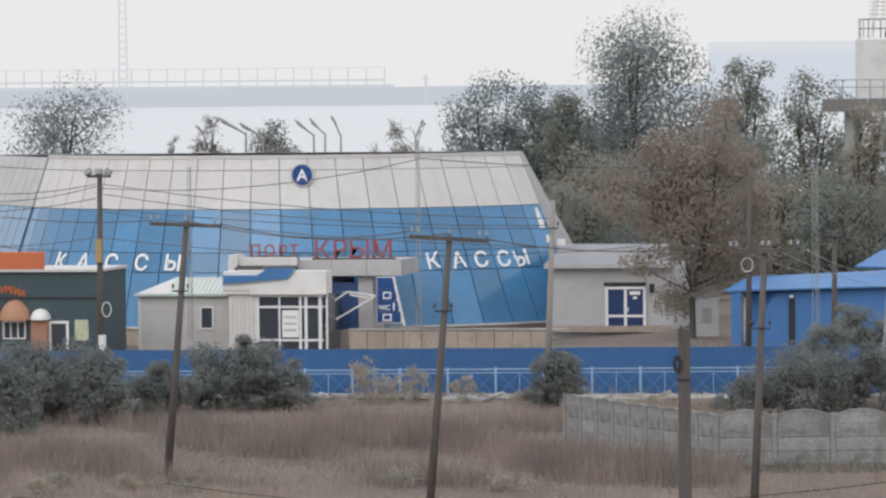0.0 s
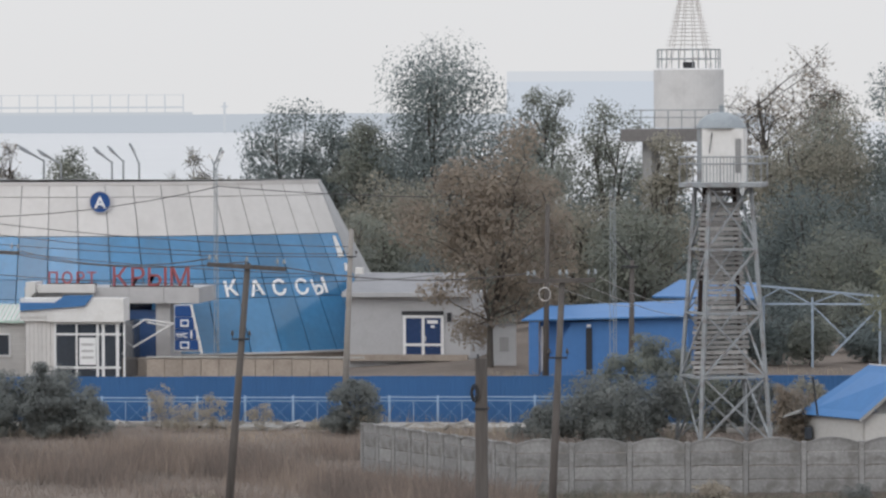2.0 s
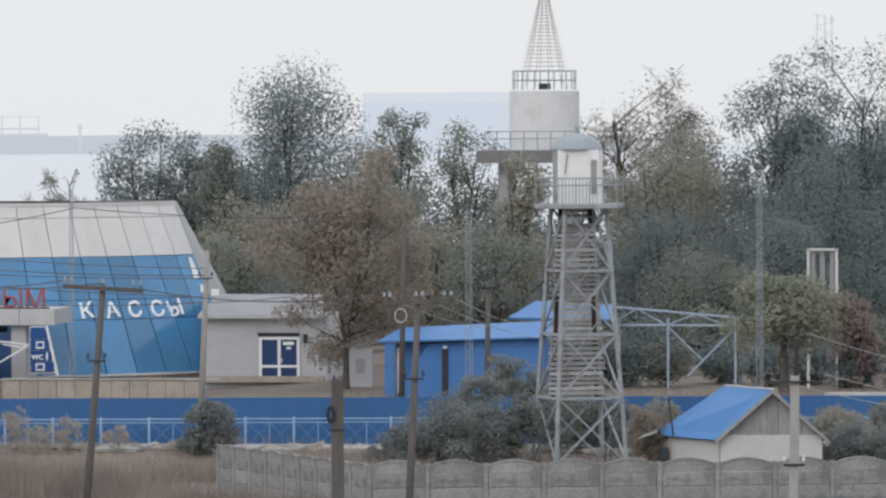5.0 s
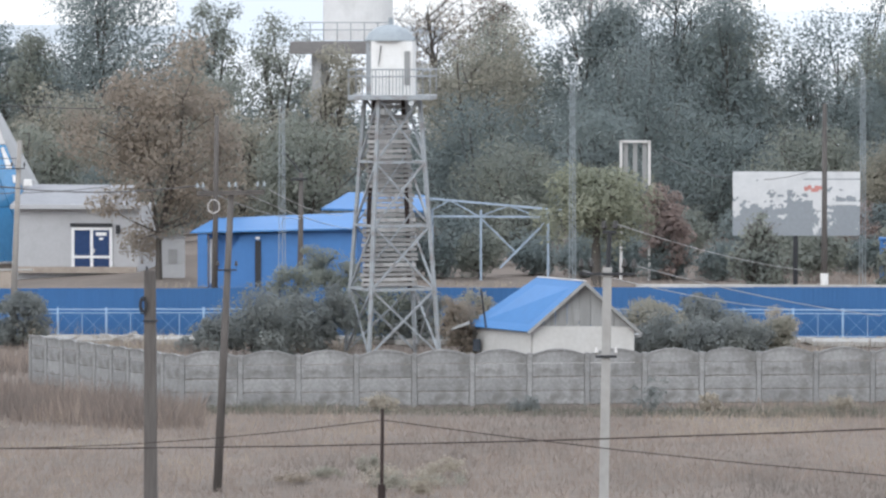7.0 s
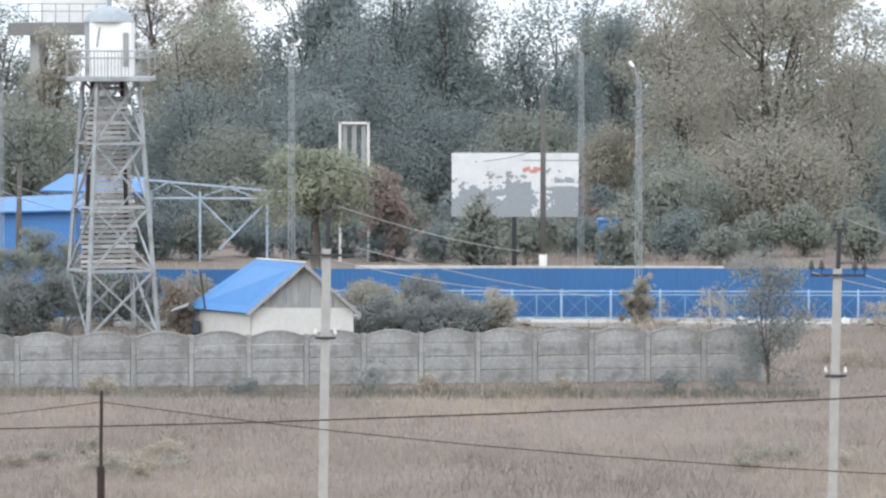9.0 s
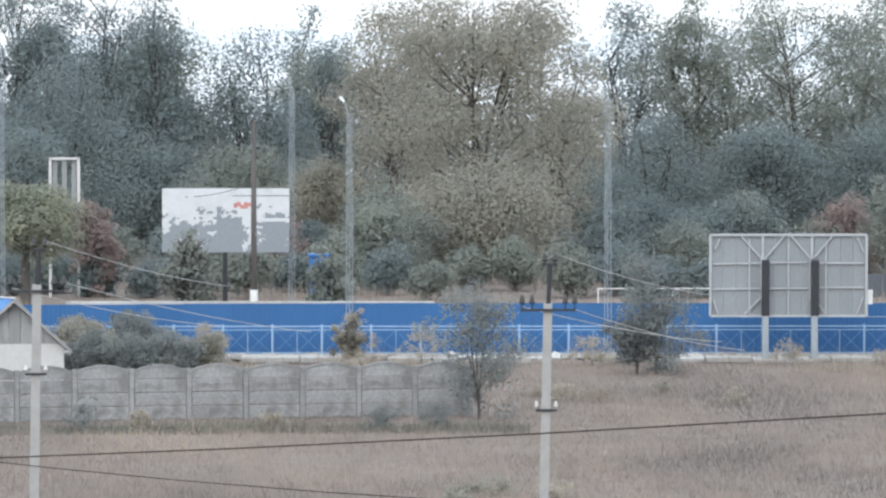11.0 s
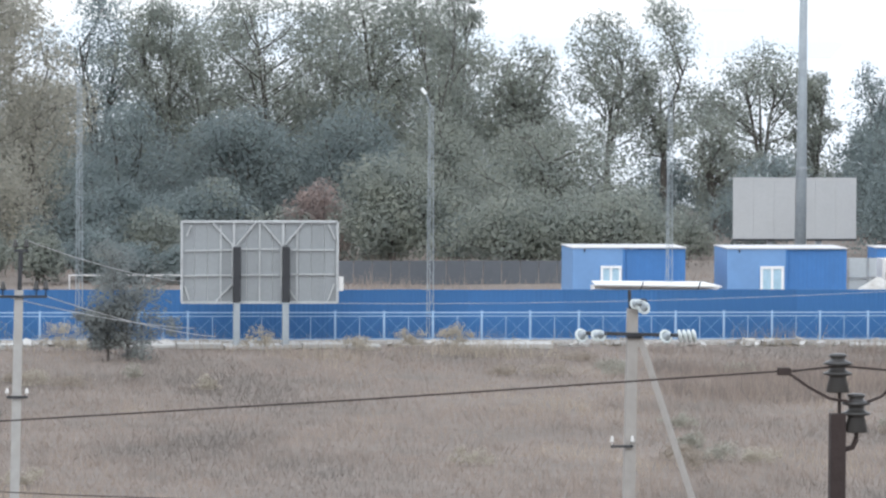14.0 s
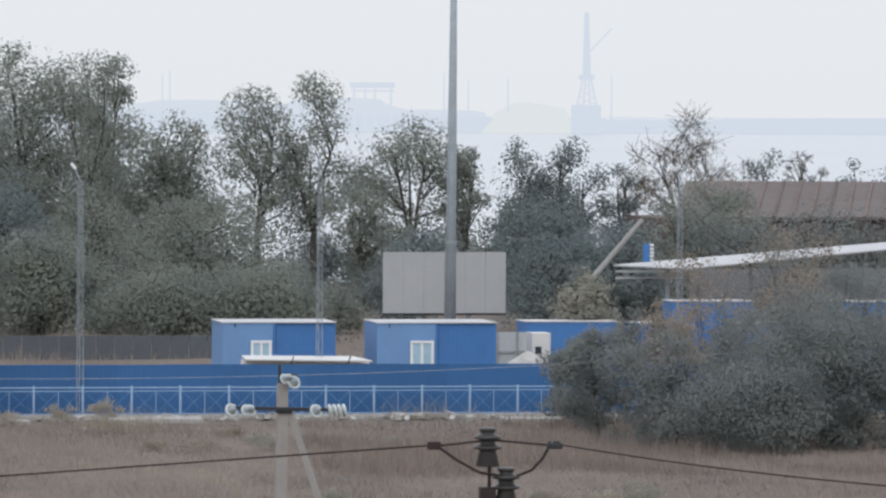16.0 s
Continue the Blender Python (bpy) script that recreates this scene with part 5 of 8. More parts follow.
def rear_billboard():
    D = 241.0
    x0, x1 = 16.13, 22.84
    z0, z1 = 1.91, 5.39
    t = thing("billboard", ((x0 + x1) / 2, D, 0), "back of a grey roadside billboard on two steel posts", "billboard")
    n = 12
    for k in range(n):
        a, b = x0 + (x1 - x0) * k / n, x0 + (x1 - x0) * (k + 1) / n
        part("sheet", B(a + 0.006, b - 0.006, D, D + 0.05, z0, z1), M_BOARDGREY, t)
    part("front_sheet", B(x0, x1, D + 0.055, D + 0.075, z0, z1), M_POSTER, t)

    def pt(px, pz):
        return (x0 + (x1 - x0) * px, D - 0.08, z0 + (z1 - z0) * pz)
    w = 0.1
    for a, b in (((0, 0), (1, 0)), ((0, 1), (1, 1)), ((0, 0), (0, 1)), ((1, 0), (1, 1))):
        part("edge_bar", BM(pt(*a), pt(*b), 0.1, 0.1), M_BAR, t)
    for a, b in (((0.02, 0.64), (0.32, 0.65)), ((0.38, 0.66), (0.62, 0.66)), ((0.7, 0.65), (0.98, 0.65)), ((0.02, 0.33), (0.32, 0.34)), ((0.38, 0.34), (0.62, 0.34)), ((0.7, 0.35), (0.98, 0.35)),
                 ((0.25, 0.02), (0.25, 0.95)), ((0.5, 0.02), (0.5, 0.97)), ((0.74, 0.02), (0.74, 0.9)), ((0.325, 0.2), (0.325, 0.7)), ((0.64, 0.2), (0.64, 0.7))):
        part("stiffener", BM(pt(*a), pt(*b), 0.06), M_BAR, t)
    for a, b in (((0.2, 0.98), (0.335, 0.69)), ((0.335, 0.98), (0.335, 0.7)), ((0.47, 0.98), (0.345, 0.69)), ((0.52, 0.98), (0.645, 0.7)), ((0.65, 0.98), (0.65, 0.71)), ((0.78, 0.98), (0.66, 0.71)),
                 ((0.32, 0.22), (0.22, 0.02)), ((0.69, 0.16), (0.74, 0.02)), ((0.02, 0.2), (0.05, 0.03)), ((0.98, 0.23), (0.94, 0.03)), ((0.94, 0.97), (0.985, 0.78)), ((0.03, 0.82), (0.06, 0.95))):
        part("brace", BM(pt(*a), pt(*b), 0.1, 0.06), M_BAR, t)
    for k in (0.35, 0.665):
        x = x0 + (x1 - x0) * k
        part("mast_box", B(x - 0.15, x + 0.17, D - 0.42, D - 0.12, z0 + 0.02, z0 + (z1 - z0) * 0.69, bevel=0.02), M_DARK, t)
        part("post", B(x - 0.14, x + 0.14, D - 0.4, D - 0.1, -0.1, z0 + 0.018, bevel=0.02), M_GALV, t)
    m = part("meter_box", B(x1 + 0.02, x1 + 0.28, D + 0.1, D + 0.3, 2.4, 3.01), M_WHITE, t)


rear_billboard()


def blue_cabin(xa, xm, xb, D, ztop, wx0, wx1, wz0, wz1, seed):
    """A blue site cabin: a paler end with a window and a darker long side."""
    t = thing("site_cabin", (xm, D + 2, 0), "blue painted steel site cabin with a white window", "cabin", "site cabins")
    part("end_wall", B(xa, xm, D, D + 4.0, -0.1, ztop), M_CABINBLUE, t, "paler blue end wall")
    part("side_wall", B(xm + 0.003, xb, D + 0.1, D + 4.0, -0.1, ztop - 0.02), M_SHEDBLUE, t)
    ribs = bmesh.new()
    k = xm + 0.12
    while k < xb - 0.05:
        box(ribs, k, k + 0.07, D + 0.075, D + 0.098, 0.1, ztop - 0.12)
        k += 0.22
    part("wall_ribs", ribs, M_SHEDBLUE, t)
    part("roof_edge", B(xa - 0.05, xb + 0.05, D - 0.06, D + 4.1, ztop + 0.002, ztop + 0.05), M_SIDECLAD, t)
    part("corner_post", B(xm - 0.06, xm + 0.05, D - 0.03, D - 0.004, -0.1, ztop - 0.05), M_SHEDBLUE, t)
    window_unit(t, wx0, wx1, D, wz0, wz1, 2, surface("pale_curtained_glass", (0.4, 0.55, 0.65), 0.2, 0.15), 0.13)
    part("roof_hook", B(xa + 0.55, xa + 0.62, D - 0.07, D - 0.061, ztop - 0.18, ztop - 0.02), M_DARK, t)


blue_cabin(37.31, 39.84, 42.89, 272, 2.99, 38.75, 39.65, 1.34, 2.08, 1)
blue_cabin(44.96, 47.91, 50.9, 272, 2.96, 46.65, 47.69, 0.87, 2.05, 2)


def canopy_strip():
    t = thing("flat_shelter", (39.96, 262, 0), "low shelter with a white sheet roof by the cabins", "shelter")
    part("roof", S(((36.74, 260, 1.76), (42.75, 260, 1.68), (42.45, 264, 1.71), (37.11, 264, 1.76)), 0.06), M_CLAD, t)
    part("wall", B(37.01, 42.93, 262, 263.5, -0.1, 1.62), M_SIDING, t)
    for px in (38.86, 41.56):
        part("bracket", BM((px, 260, 1.47), (px + 0.15, 260, 1.92), 0.05), M_DARK, t)


canopy_strip()


def right_yard():
    # pale hoarding behind the lamp mast
    D = 300.0
    t = thing("grey_hoarding", (53.18, D, 0), "plain pale grey hoarding on posts", "hoarding")
    x0, x1, z0, z1 = 49.87, 56.63, 2.32, 5.69
    for k in range(6):
        part("sheet", B(x0 + (x1 - x0) * k / 6 + 0.004, x0 + (x1 - x0) * (k + 1) / 6 - 0.004, D, D + 0.08, z0, z1), surface("pale_hoarding_%s" % "abcdef"[k], (0.4, 0.4, 0.4), 0.8, 0.06, 1.0, (0.34, 0.34, 0.34), 0.3), t)
    part("bottom_rail", B(x0, x1, D - 0.06, D - 0.004, z0 - 0.05, z0 + 0.06), M_DARK, t)
    for k in (0.3, 0.7):
        x = x0 + (x1 - x0) * k
        part("leg", B(x - 0.15, x + 0.15, D + 0.1, D + 0.4, -0.1, z1 - 0.3), M_STEEL, t)
    # tall tapered mast
    D = 290.0
    m = thing("high_mast", (51.77, D, 0), "tall tapered grey steel lighting mast", "mast")
    part("shaft", R((51.77, D, -0.1), (51.9, D, 21.67), 0.33, 0.16, 12), M_GALV, m, "", True)
    part("collar", R((51.83, D, 6.41), (51.83, D, 6.53), 0.31, n=12), M_STEEL, m)
    # grey panel fence piece and far cabins
    g = thing("panel_fence", (53.41, 280, 0), "grey panel fence piece with dark battens", "fence")
    for k in range(2):
        a, b = 52.45, 54.49
        w = (b - a) / 2
        part("panel", B(a + k * w + 0.01, a + (k + 1) * w - 0.01, 280, 280.06, -0.1, 2.19), M_GREYPANEL, g)
        part("batten", B(a + k * w - 0.05, a + k * w + 0.05, 279.9, 279.99, -0.1, 2.19), M_STEEL, g)
    part("rail", B(52.45, 54.49, 279.92, 279.998, 1.13, 1.25), M_STEEL, g)
    s = thing("sand_pile", (51.84, 268, 0), "small pale heap of building sand", "heap")
    part("mound", lathe(bmesh.new(), [(1.3, 0), (1.0, 1.2), (0.5, 1.5), (0.08, 1.77)], (51.7, 268, 0), 14), M_RUBBLE, s, "", True)
    w = thing("guard_booth", (53.52, 274, 0), "small white booth with a dark window", "booth")
    part("wall", B(53.06, 54, 274, 275.5, -0.1, 2.39), M_SIDING, w)
    part("window", B(53.23, 53.54, 273.95, 273.997, 1.36, 1.72), M_PANE, w)
    for a, b, top, D in ((54.31, 59.03, 2.6, 282), (60.43, 62.22, 2.43, 284), (64.12, 68.58, 3.27, 292), (65.97, 69.75, 2.35, 286), (73.07, 78.05, 3.24, 292)):
        q = thing("site_cabin", ((a + b) / 2, D + 1, 0), "blue steel site cabin half hidden by bushes", "cabin", "site cabins")
        part("wall", B(a, b, D, D + 2.5, -0.1, top), M_SHEDBLUE, q)
        part("roof_edge", B(a - 0.05, b + 0.05, D - 0.06, D + 2.6, top + 0.002, top + 0.05), M_SIDECLAD, q)
    # long shed with a rusty roof, and the open canopy in front of it
    r = thing("long_shed", (90.62, 370, 0), "long old shed with a rusty brown roof", "shed")
    part("roof", S(((78.15, 356, 6.29), (105.05, 356, 6.41), (110.34, 374, 8.36), (83.07, 374, 8.4)), 0.2), M_OLDROOF, r)
    part("wall", B(78.58, 104.99, 357, 373, -0.1, 6.2), surface("brown_shed_wall", (0.14, 0.11, 0.098), 0.9, 0.15), r)
    for k in range(22):
        u = (k + 0.5) / 22
        part("roof_rib", BM((78.15 + 26.9 * u, 356, 6.44 + 0.1 * u), (83.07 + 27.27 * u, 374, 8.52), 0.16, 0.1), M_RIDGE, r)
    part("ridge", B(83.11, 110.4, 373.6, 374.4, 8.19, 8.45), M_GABLE, r)
    c = thing("loading_canopy", (70.94, 300, 0), "open loading canopy with a pale sloping roof", "canopy")
    part("roof", S(((62.57, 300, 4.97), (65.77, 296, 4.91), (78.47, 296, 6.11), (78.38, 302, 6.17)), 0.07), M_SIDECLAD, c)
    for z in (4.62, 4.28):
        part("edge_rail", B(62.85, 66.6, 300.6, 300.75, z - 0.07, z + 0.05), M_SIDECLAD, c)
    part("rear_wall", B(68.2, 83.75, 306, 306.2, -0.1, 4.6), surface("grey_canopy_wall", (0.2, 0.2, 0.205), 0.9, 0.15), c)
    for px in (65.41, 70.07, 75.46):
        part("post", B(px - 0.1, px + 0.1, 299, 299.2, -0.1, 4.88), M_STEEL, c)
    k = thing("rooftop_unit", (64.62, 301, 5.18), "small blue and white slatted roof unit", "vent")
    part("body", B(64.55, 64.87, 301.2, 301.6, 5.06, 6.1), M_SHEDBLUE, k)
    for i in range(5):
        z = 5.18 + i * 0.2
        part("slat", B(64.88, 65.09, 301.2, 301.6, z, z + 0.12), M_WHITE, k)
    # leaning wooden prop
    d = thing("leaning_pole", (57.46, 290, 0), "leaning grey wooden pole against the trees", "pole")
    part("shaft", R((57.16, 290, 2.01), (62.04, 290, 7.69), 0.17, 0.12, 8), M_POLECONC, d)
    part("stub", R((57.16, 290, -0.2), (57.16, 290, 2.13), 0.16, n=8), M_WOOD, d)
    # tall panel frame above the green tree
    p = thing("display_stand", (-14.33, 300, 0), "tall narrow weathered panel on a steel frame", "frame")
    for k in range(3):
        a = -15.11 + k * 0.51
        part("board", B(a + 0.12, a + 0.36, 300, 300.08, 4.89, 7.33), M_GABLE, p)
    for px in (-15.11, -13.6):
        part("post", B(px - 0.07, px + 0.07, 299.8, 300, -0.1, 7.42), M_CLAD, p)
    part("top_rail", B(-15.11, -13.6, 299.8, 299.99, 7.3, 7.42), M_CLAD, p)
    # road edge behind the fence
    e = part("road_edge", B(-12, 4.5, 252, 252.4, -0.1, 2.01), M_RUBBLE, None)
    tagged(e, "pale concrete edge of the road behind the fence", "kerb", kind="structure")
    b = thing("portable_toilet", (-0.74, 268, 0), "blue plastic booth among the trees", "booth")
    part("body", B(-1.19, -0.28, 268, 269, -0.1, 3.4, bevel=0.05), M_SHEDBLUE, b)
    part("roof", B(-1.25, -0.23, 267.9, 269.1, 3.4, 3.5), M_SHEDBLUE, b)
    # mesh fence and rails on the far side of the road
    f = thing("low_barrier", (13.66, 258, 0), "pale pipe barrier behind the blue fence", "barrier")
    part("rail", R((12.1, 258, 2.31), (17.35, 258, 2.31), 0.03, n=6), M_CLAD, f)
    for px in (12.12, 15.53):
        part("post", R((px, 258, 0), (px, 258, 2.31), 0.035, n=6), M_CLAD, f)
    n = thing("grey_wall", (35.01, 300, 0), "low grey concrete wall beneath the trees", "wall")
    for k in range(14):
        a = 28.31 + k * 1.0
        part("panel", B(a + 0.02, a + 0.98, 300, 300.1, -0.1, 1.19), M_SHADEWALL, n)


right_yard()

# ---------------------------------------------------------------- poles, masts and cables
def pin_insulator(parent, at, s=1.0, material=None):
    part("insulator", lathe(bmesh.new(), [(0.012 * s, -0.12 * s), (0.012 * s, 0), (0.06 * s, 0.0), (0.075 * s, 0.03 * s), (0.045 * s, 0.05 * s), (0.06 * s, 0.09 * s), (0.035 * s, 0.12 * s), (0.04 * s, 0.16 * s), (0.02 * s, 0.18 * s)], at, 10), material or M_PORCELAIN, parent, "", True)


def wooden_pole(base, top, arm, label, r=0.15, tilt=0.0, pins=(-0.95, -0.7, 0.0, 0.7, 0.95), bracket=None, material=None, arm_at=0.12):
    base, top = Vector(base), Vector(top)
    t = thing("utility_pole", base, label, "utility pole", "utility poles")
    part("shaft", R(base - Vector((0, 0, 0.3)), top, r * 1.25, r * 0.8, 10), material or M_WOOD, t, "", True)
    if arm:
        c = top + (base - top).normalized() * arm_at
        e = Vector((arm / 2, 0, -tilt * arm / 2))
        part("crossarm", BM(c - e + Vector((0, -r, 0)), c + e + Vector((0, -r, 0)), 0.13, 0.13), material or M_WOOD, t)
        for k in pins:
            p = c + e * k + Vector((0, -r, 0.17))
            pin_insulator(t, p, 0.8, M_GALV)
    if bracket:
        z = bracket
        k = (z - base.z) / (top.z - base.z)
        c = base.lerp(top, k)
        part("bracket", BM(c + Vector((-0.28, -r, 0)), c + Vector((0.28, -r, 0)), 0.05), M_DARK, t)
        for s in (-0.27, 0.27):
            pin_insulator(t, c + Vector((s, -r, 0.13)), 0.8)
    return t


# (foot, head) of the wooden line across the field
wooden_pole((-44.86, 195, 0), (-44.05, 195, 9.01), 2.62, "leaning weathered wooden utility pole with a wide crossarm", 0.125, 0.04, (-0.95, -0.75, 0, 0.8, 0.97), 6.54)
wooden_pole((-31.28, 172, 0), (-30.49, 172, 9.14), 2.47, "leaning weathered wooden utility pole with a sagging crossarm", 0.115, 0.06, (-0.95, -0.78, 0, 0.78, 0.95), 6.77)
wooden_pole((-20.27, 165, 0), (-19.83, 165, 8.77), 1.99, "dark wooden utility pole with paired white insulators", 0.11, -0.02, (-1.0, -0.82, -0.05, 0.15, 0.8, 1.0), 6.54, arm_at=-0.05)
wooden_pole((-38.06, 238, 0), (-37.68, 238, 8.73), 0, "grey wooden utility pole beside the railing", 0.125, bracket=7.54, material=M_POLEDULL)
pole_flood = wooden_pole((-63.47, 262, 0), (-63.42, 262, 9.48), 1.16, "dark utility pole with three floodlights on top", 0.15, 0, (), None, arm_at=0.0)
for px, r in ((-63.98, -25), (-63.46, 0), (-63.01, 25)):
    bm = B(-0.18, 0.18, -0.1, 0.1, -0.12, 0.16, bevel=0.02)
    bmesh.ops.transform(bm, matrix=pose(px, 262, 9.67, -20, r, 0), verts=bm.verts)
    part("floodlight", bm, M_STEEL, pole_flood, "grey floodlight")
part("pale_band", B(-63.58, -63.27, 261.6, 261.78, 5.37, 6.49), surface("ochre_wrap", (0.4, 0.29, 0.14), 0.8, 0.15), pole_flood)
bm = bmesh.new()
for k in range(16):
    a, b = 2 * math.pi * k / 16, 2 * math.pi * (k + 1) / 16
    rod(bm, (-63.05 + 0.22 * math.cos(a), 261.6, 3.12 + 0.35 * math.sin(a)), (-63.05 + 0.22 * math.cos(b), 261.6, 3.12 + 0.35 * math.sin(b)), 0.03, n=5)
part("cable_coil", bm, M_CLAD, pole_flood)
part("painted_foot", R((-63.4, 262, -0.05), (-63.4, 262, 1.89), 0.205, n=10), M_WHITE, pole_flood)

# poles behind the fence
for bx, bt, D, tx, tz, lab in ((-29.12, 0, 270, -29.04, 6.49, "grey wooden pole by the blue shed"), (-35.12, 0, 285, -34.98, 8.96, "dark wooden pole in front of the autumn tree"), (-3.68, 0, 258, -3.68, 10.05, "tall dark pole with a white painted foot")):
    q = wooden_pole((bx, D, bt), (tx, D, tz), 0, lab, 0.13)
    if "painted" in lab:
        part("painted_foot", R((bx, D, 0), (bx, D, 2.27), 0.19, n=10), M_WHITE, q)
    if "shed" in lab:
        part("lamp_arm", BM((tx, D, tz), (-29.89, D, 7.5), 0.07), M_DARK, q)
        part("bracket", BM((tx - 0.5, D - 0.15, tz - 0.3), (tx + 0.3, D - 0.15, tz - 0.3), 0.1), M_DARK, q)
    if "autumn" in lab:
        lp = bmesh.new()
        for k in range(14):
            a, b = 2 * math.pi * k / 14, 2 * math.pi * (k + 1) / 14
            rod(lp, (bx + 0.3 * math.cos(a), D - 0.2, 4.35 + 0.35 * math.sin(a)), (bx + 0.3 * math.cos(b), D - 0.2, 4.35 + 0.35 * math.sin(b)), 0.025, n=4)
        part("cable_loop", lp, M_CLAD, q)


def stub_post():
    D = 105.0
    t = thing("concrete_post", (-14.17, D, 0), "cut-off square concrete post with a cable coil", "post")
    part("shaft", prism(bmesh.new(), [(-14.16 - 0.14, 0), (-14.16 + 0.14, 0), (-14.07, 9.23), (-14.27, 9.23)], D, D + 0.18), M_WOOD, t)
    bm = bmesh.new()
    for ring in range(3):
        for k in range(14):
            a, b = 2 * math.pi * k / 14, 2 * math.pi * (k + 1) / 14
            r = 0.055 + 0.02 * ring
            c = (-14.28, 8.58)
            rod(bm, (c[0] + r * 0.75 * math.cos(a), D - 0.03 - 0.01 * ring, c[1] + r * 1.7 * math.sin(a)), (c[0] + r * 0.75 * math.cos(b), D - 0.03 - 0.01 * ring, c[1] + r * 1.7 * math.sin(b)), 0.016, n=5)
    part("cable_coil", bm, M_DARK, t)
    part("strap", B(-14.29, -14.03, D - 0.02, D + 0.2, 8.26, 8.3), M_DARK, t)
    part("pin", R((-14.23, D + 0.09, 9.21), (-14.23, D + 0.09, 9.31), 0.02, n=5), M_DARK, t)


stub_post()


def concrete_pole(foot_x, head_x, D, z_head, z_pin, z_low, label):
    """Tapered square pole with a top pin pair, a crossarm with two pairs and a lower bracket."""
    t = thing("concrete_utility_pole", (foot_x, D, 0), label, "utility pole", "concrete utility poles")
    f, h = 0.1, 0.085
    bm = bmesh.new()
    for x, z, w in ((foot_x, -0.3, f), (head_x, z_head, h)):
        for a, b in ((-1, -1), (1, -1), (1, 1), (-1, 1)):
            bm.verts.new((x + a * w, D + b * w, z))
    bm.verts.ensure_lookup_table()
    v = bm.verts
    for k in range(4):
        j = (k + 1) % 4
        bm.faces.new((v[k], v[j], v[j + 4], v[k + 4]))
    bm.faces.new((v[4], v[5], v[6], v[7]))
    bm.faces.new((v[3], v[2], v[1], v[0]))
    part("shaft", bm, M_POLECONC, t)
    part("top_pipe", R((head_x, D, z_head - 0.3), (head_x + 0.04, D, z_pin), 0.045, n=8), M_DARK, t)
    part("top_bar", B(head_x - 0.1, head_x + 0.18, D - 0.03, D + 0.03, z_pin - 0.03, z_pin + 0.02), M_DARK, t)
    for dx in (-0.07, 0.15):
        pin_insulator(t, (head_x + dx, D, z_pin + 0.06), 0.9)
    zc = z_head - 0.15
    part("crossarm", B(head_x - 0.55, head_x + 0.55, D - h - 0.06, D - h - 0.004, zc, zc + 0.05), M_DARK, t)
    for dx in (-0.52, -0.32, 0.34, 0.53):
        pin_insulator(t, (head_x + dx, D - h - 0.03, zc + 0.16), 0.95)
    k = z_low / z_head
    lx = foot_x + (head_x - foot_x) * k
    part("low_bracket", B(lx - 0.2, lx + 0.22, D - f - 0.03, D - f + 0.02, z_low, z_low + 0.05), M_DARK, t)
    for dx in (-0.19, 0.2):
        pin_insulator(t, (lx + dx, D - f, z_low + 0.1), 0.6, M_CLAD)
    return t


concrete_pole(-6.05, -5.91, 112, 9.01, 9.72, 7.21, "pale square concrete utility pole with dark insulators")
concrete_pole(4.09, 4.26, 112, 8.63, 9.42, 6.48, "pale square concrete utility pole in the open field")


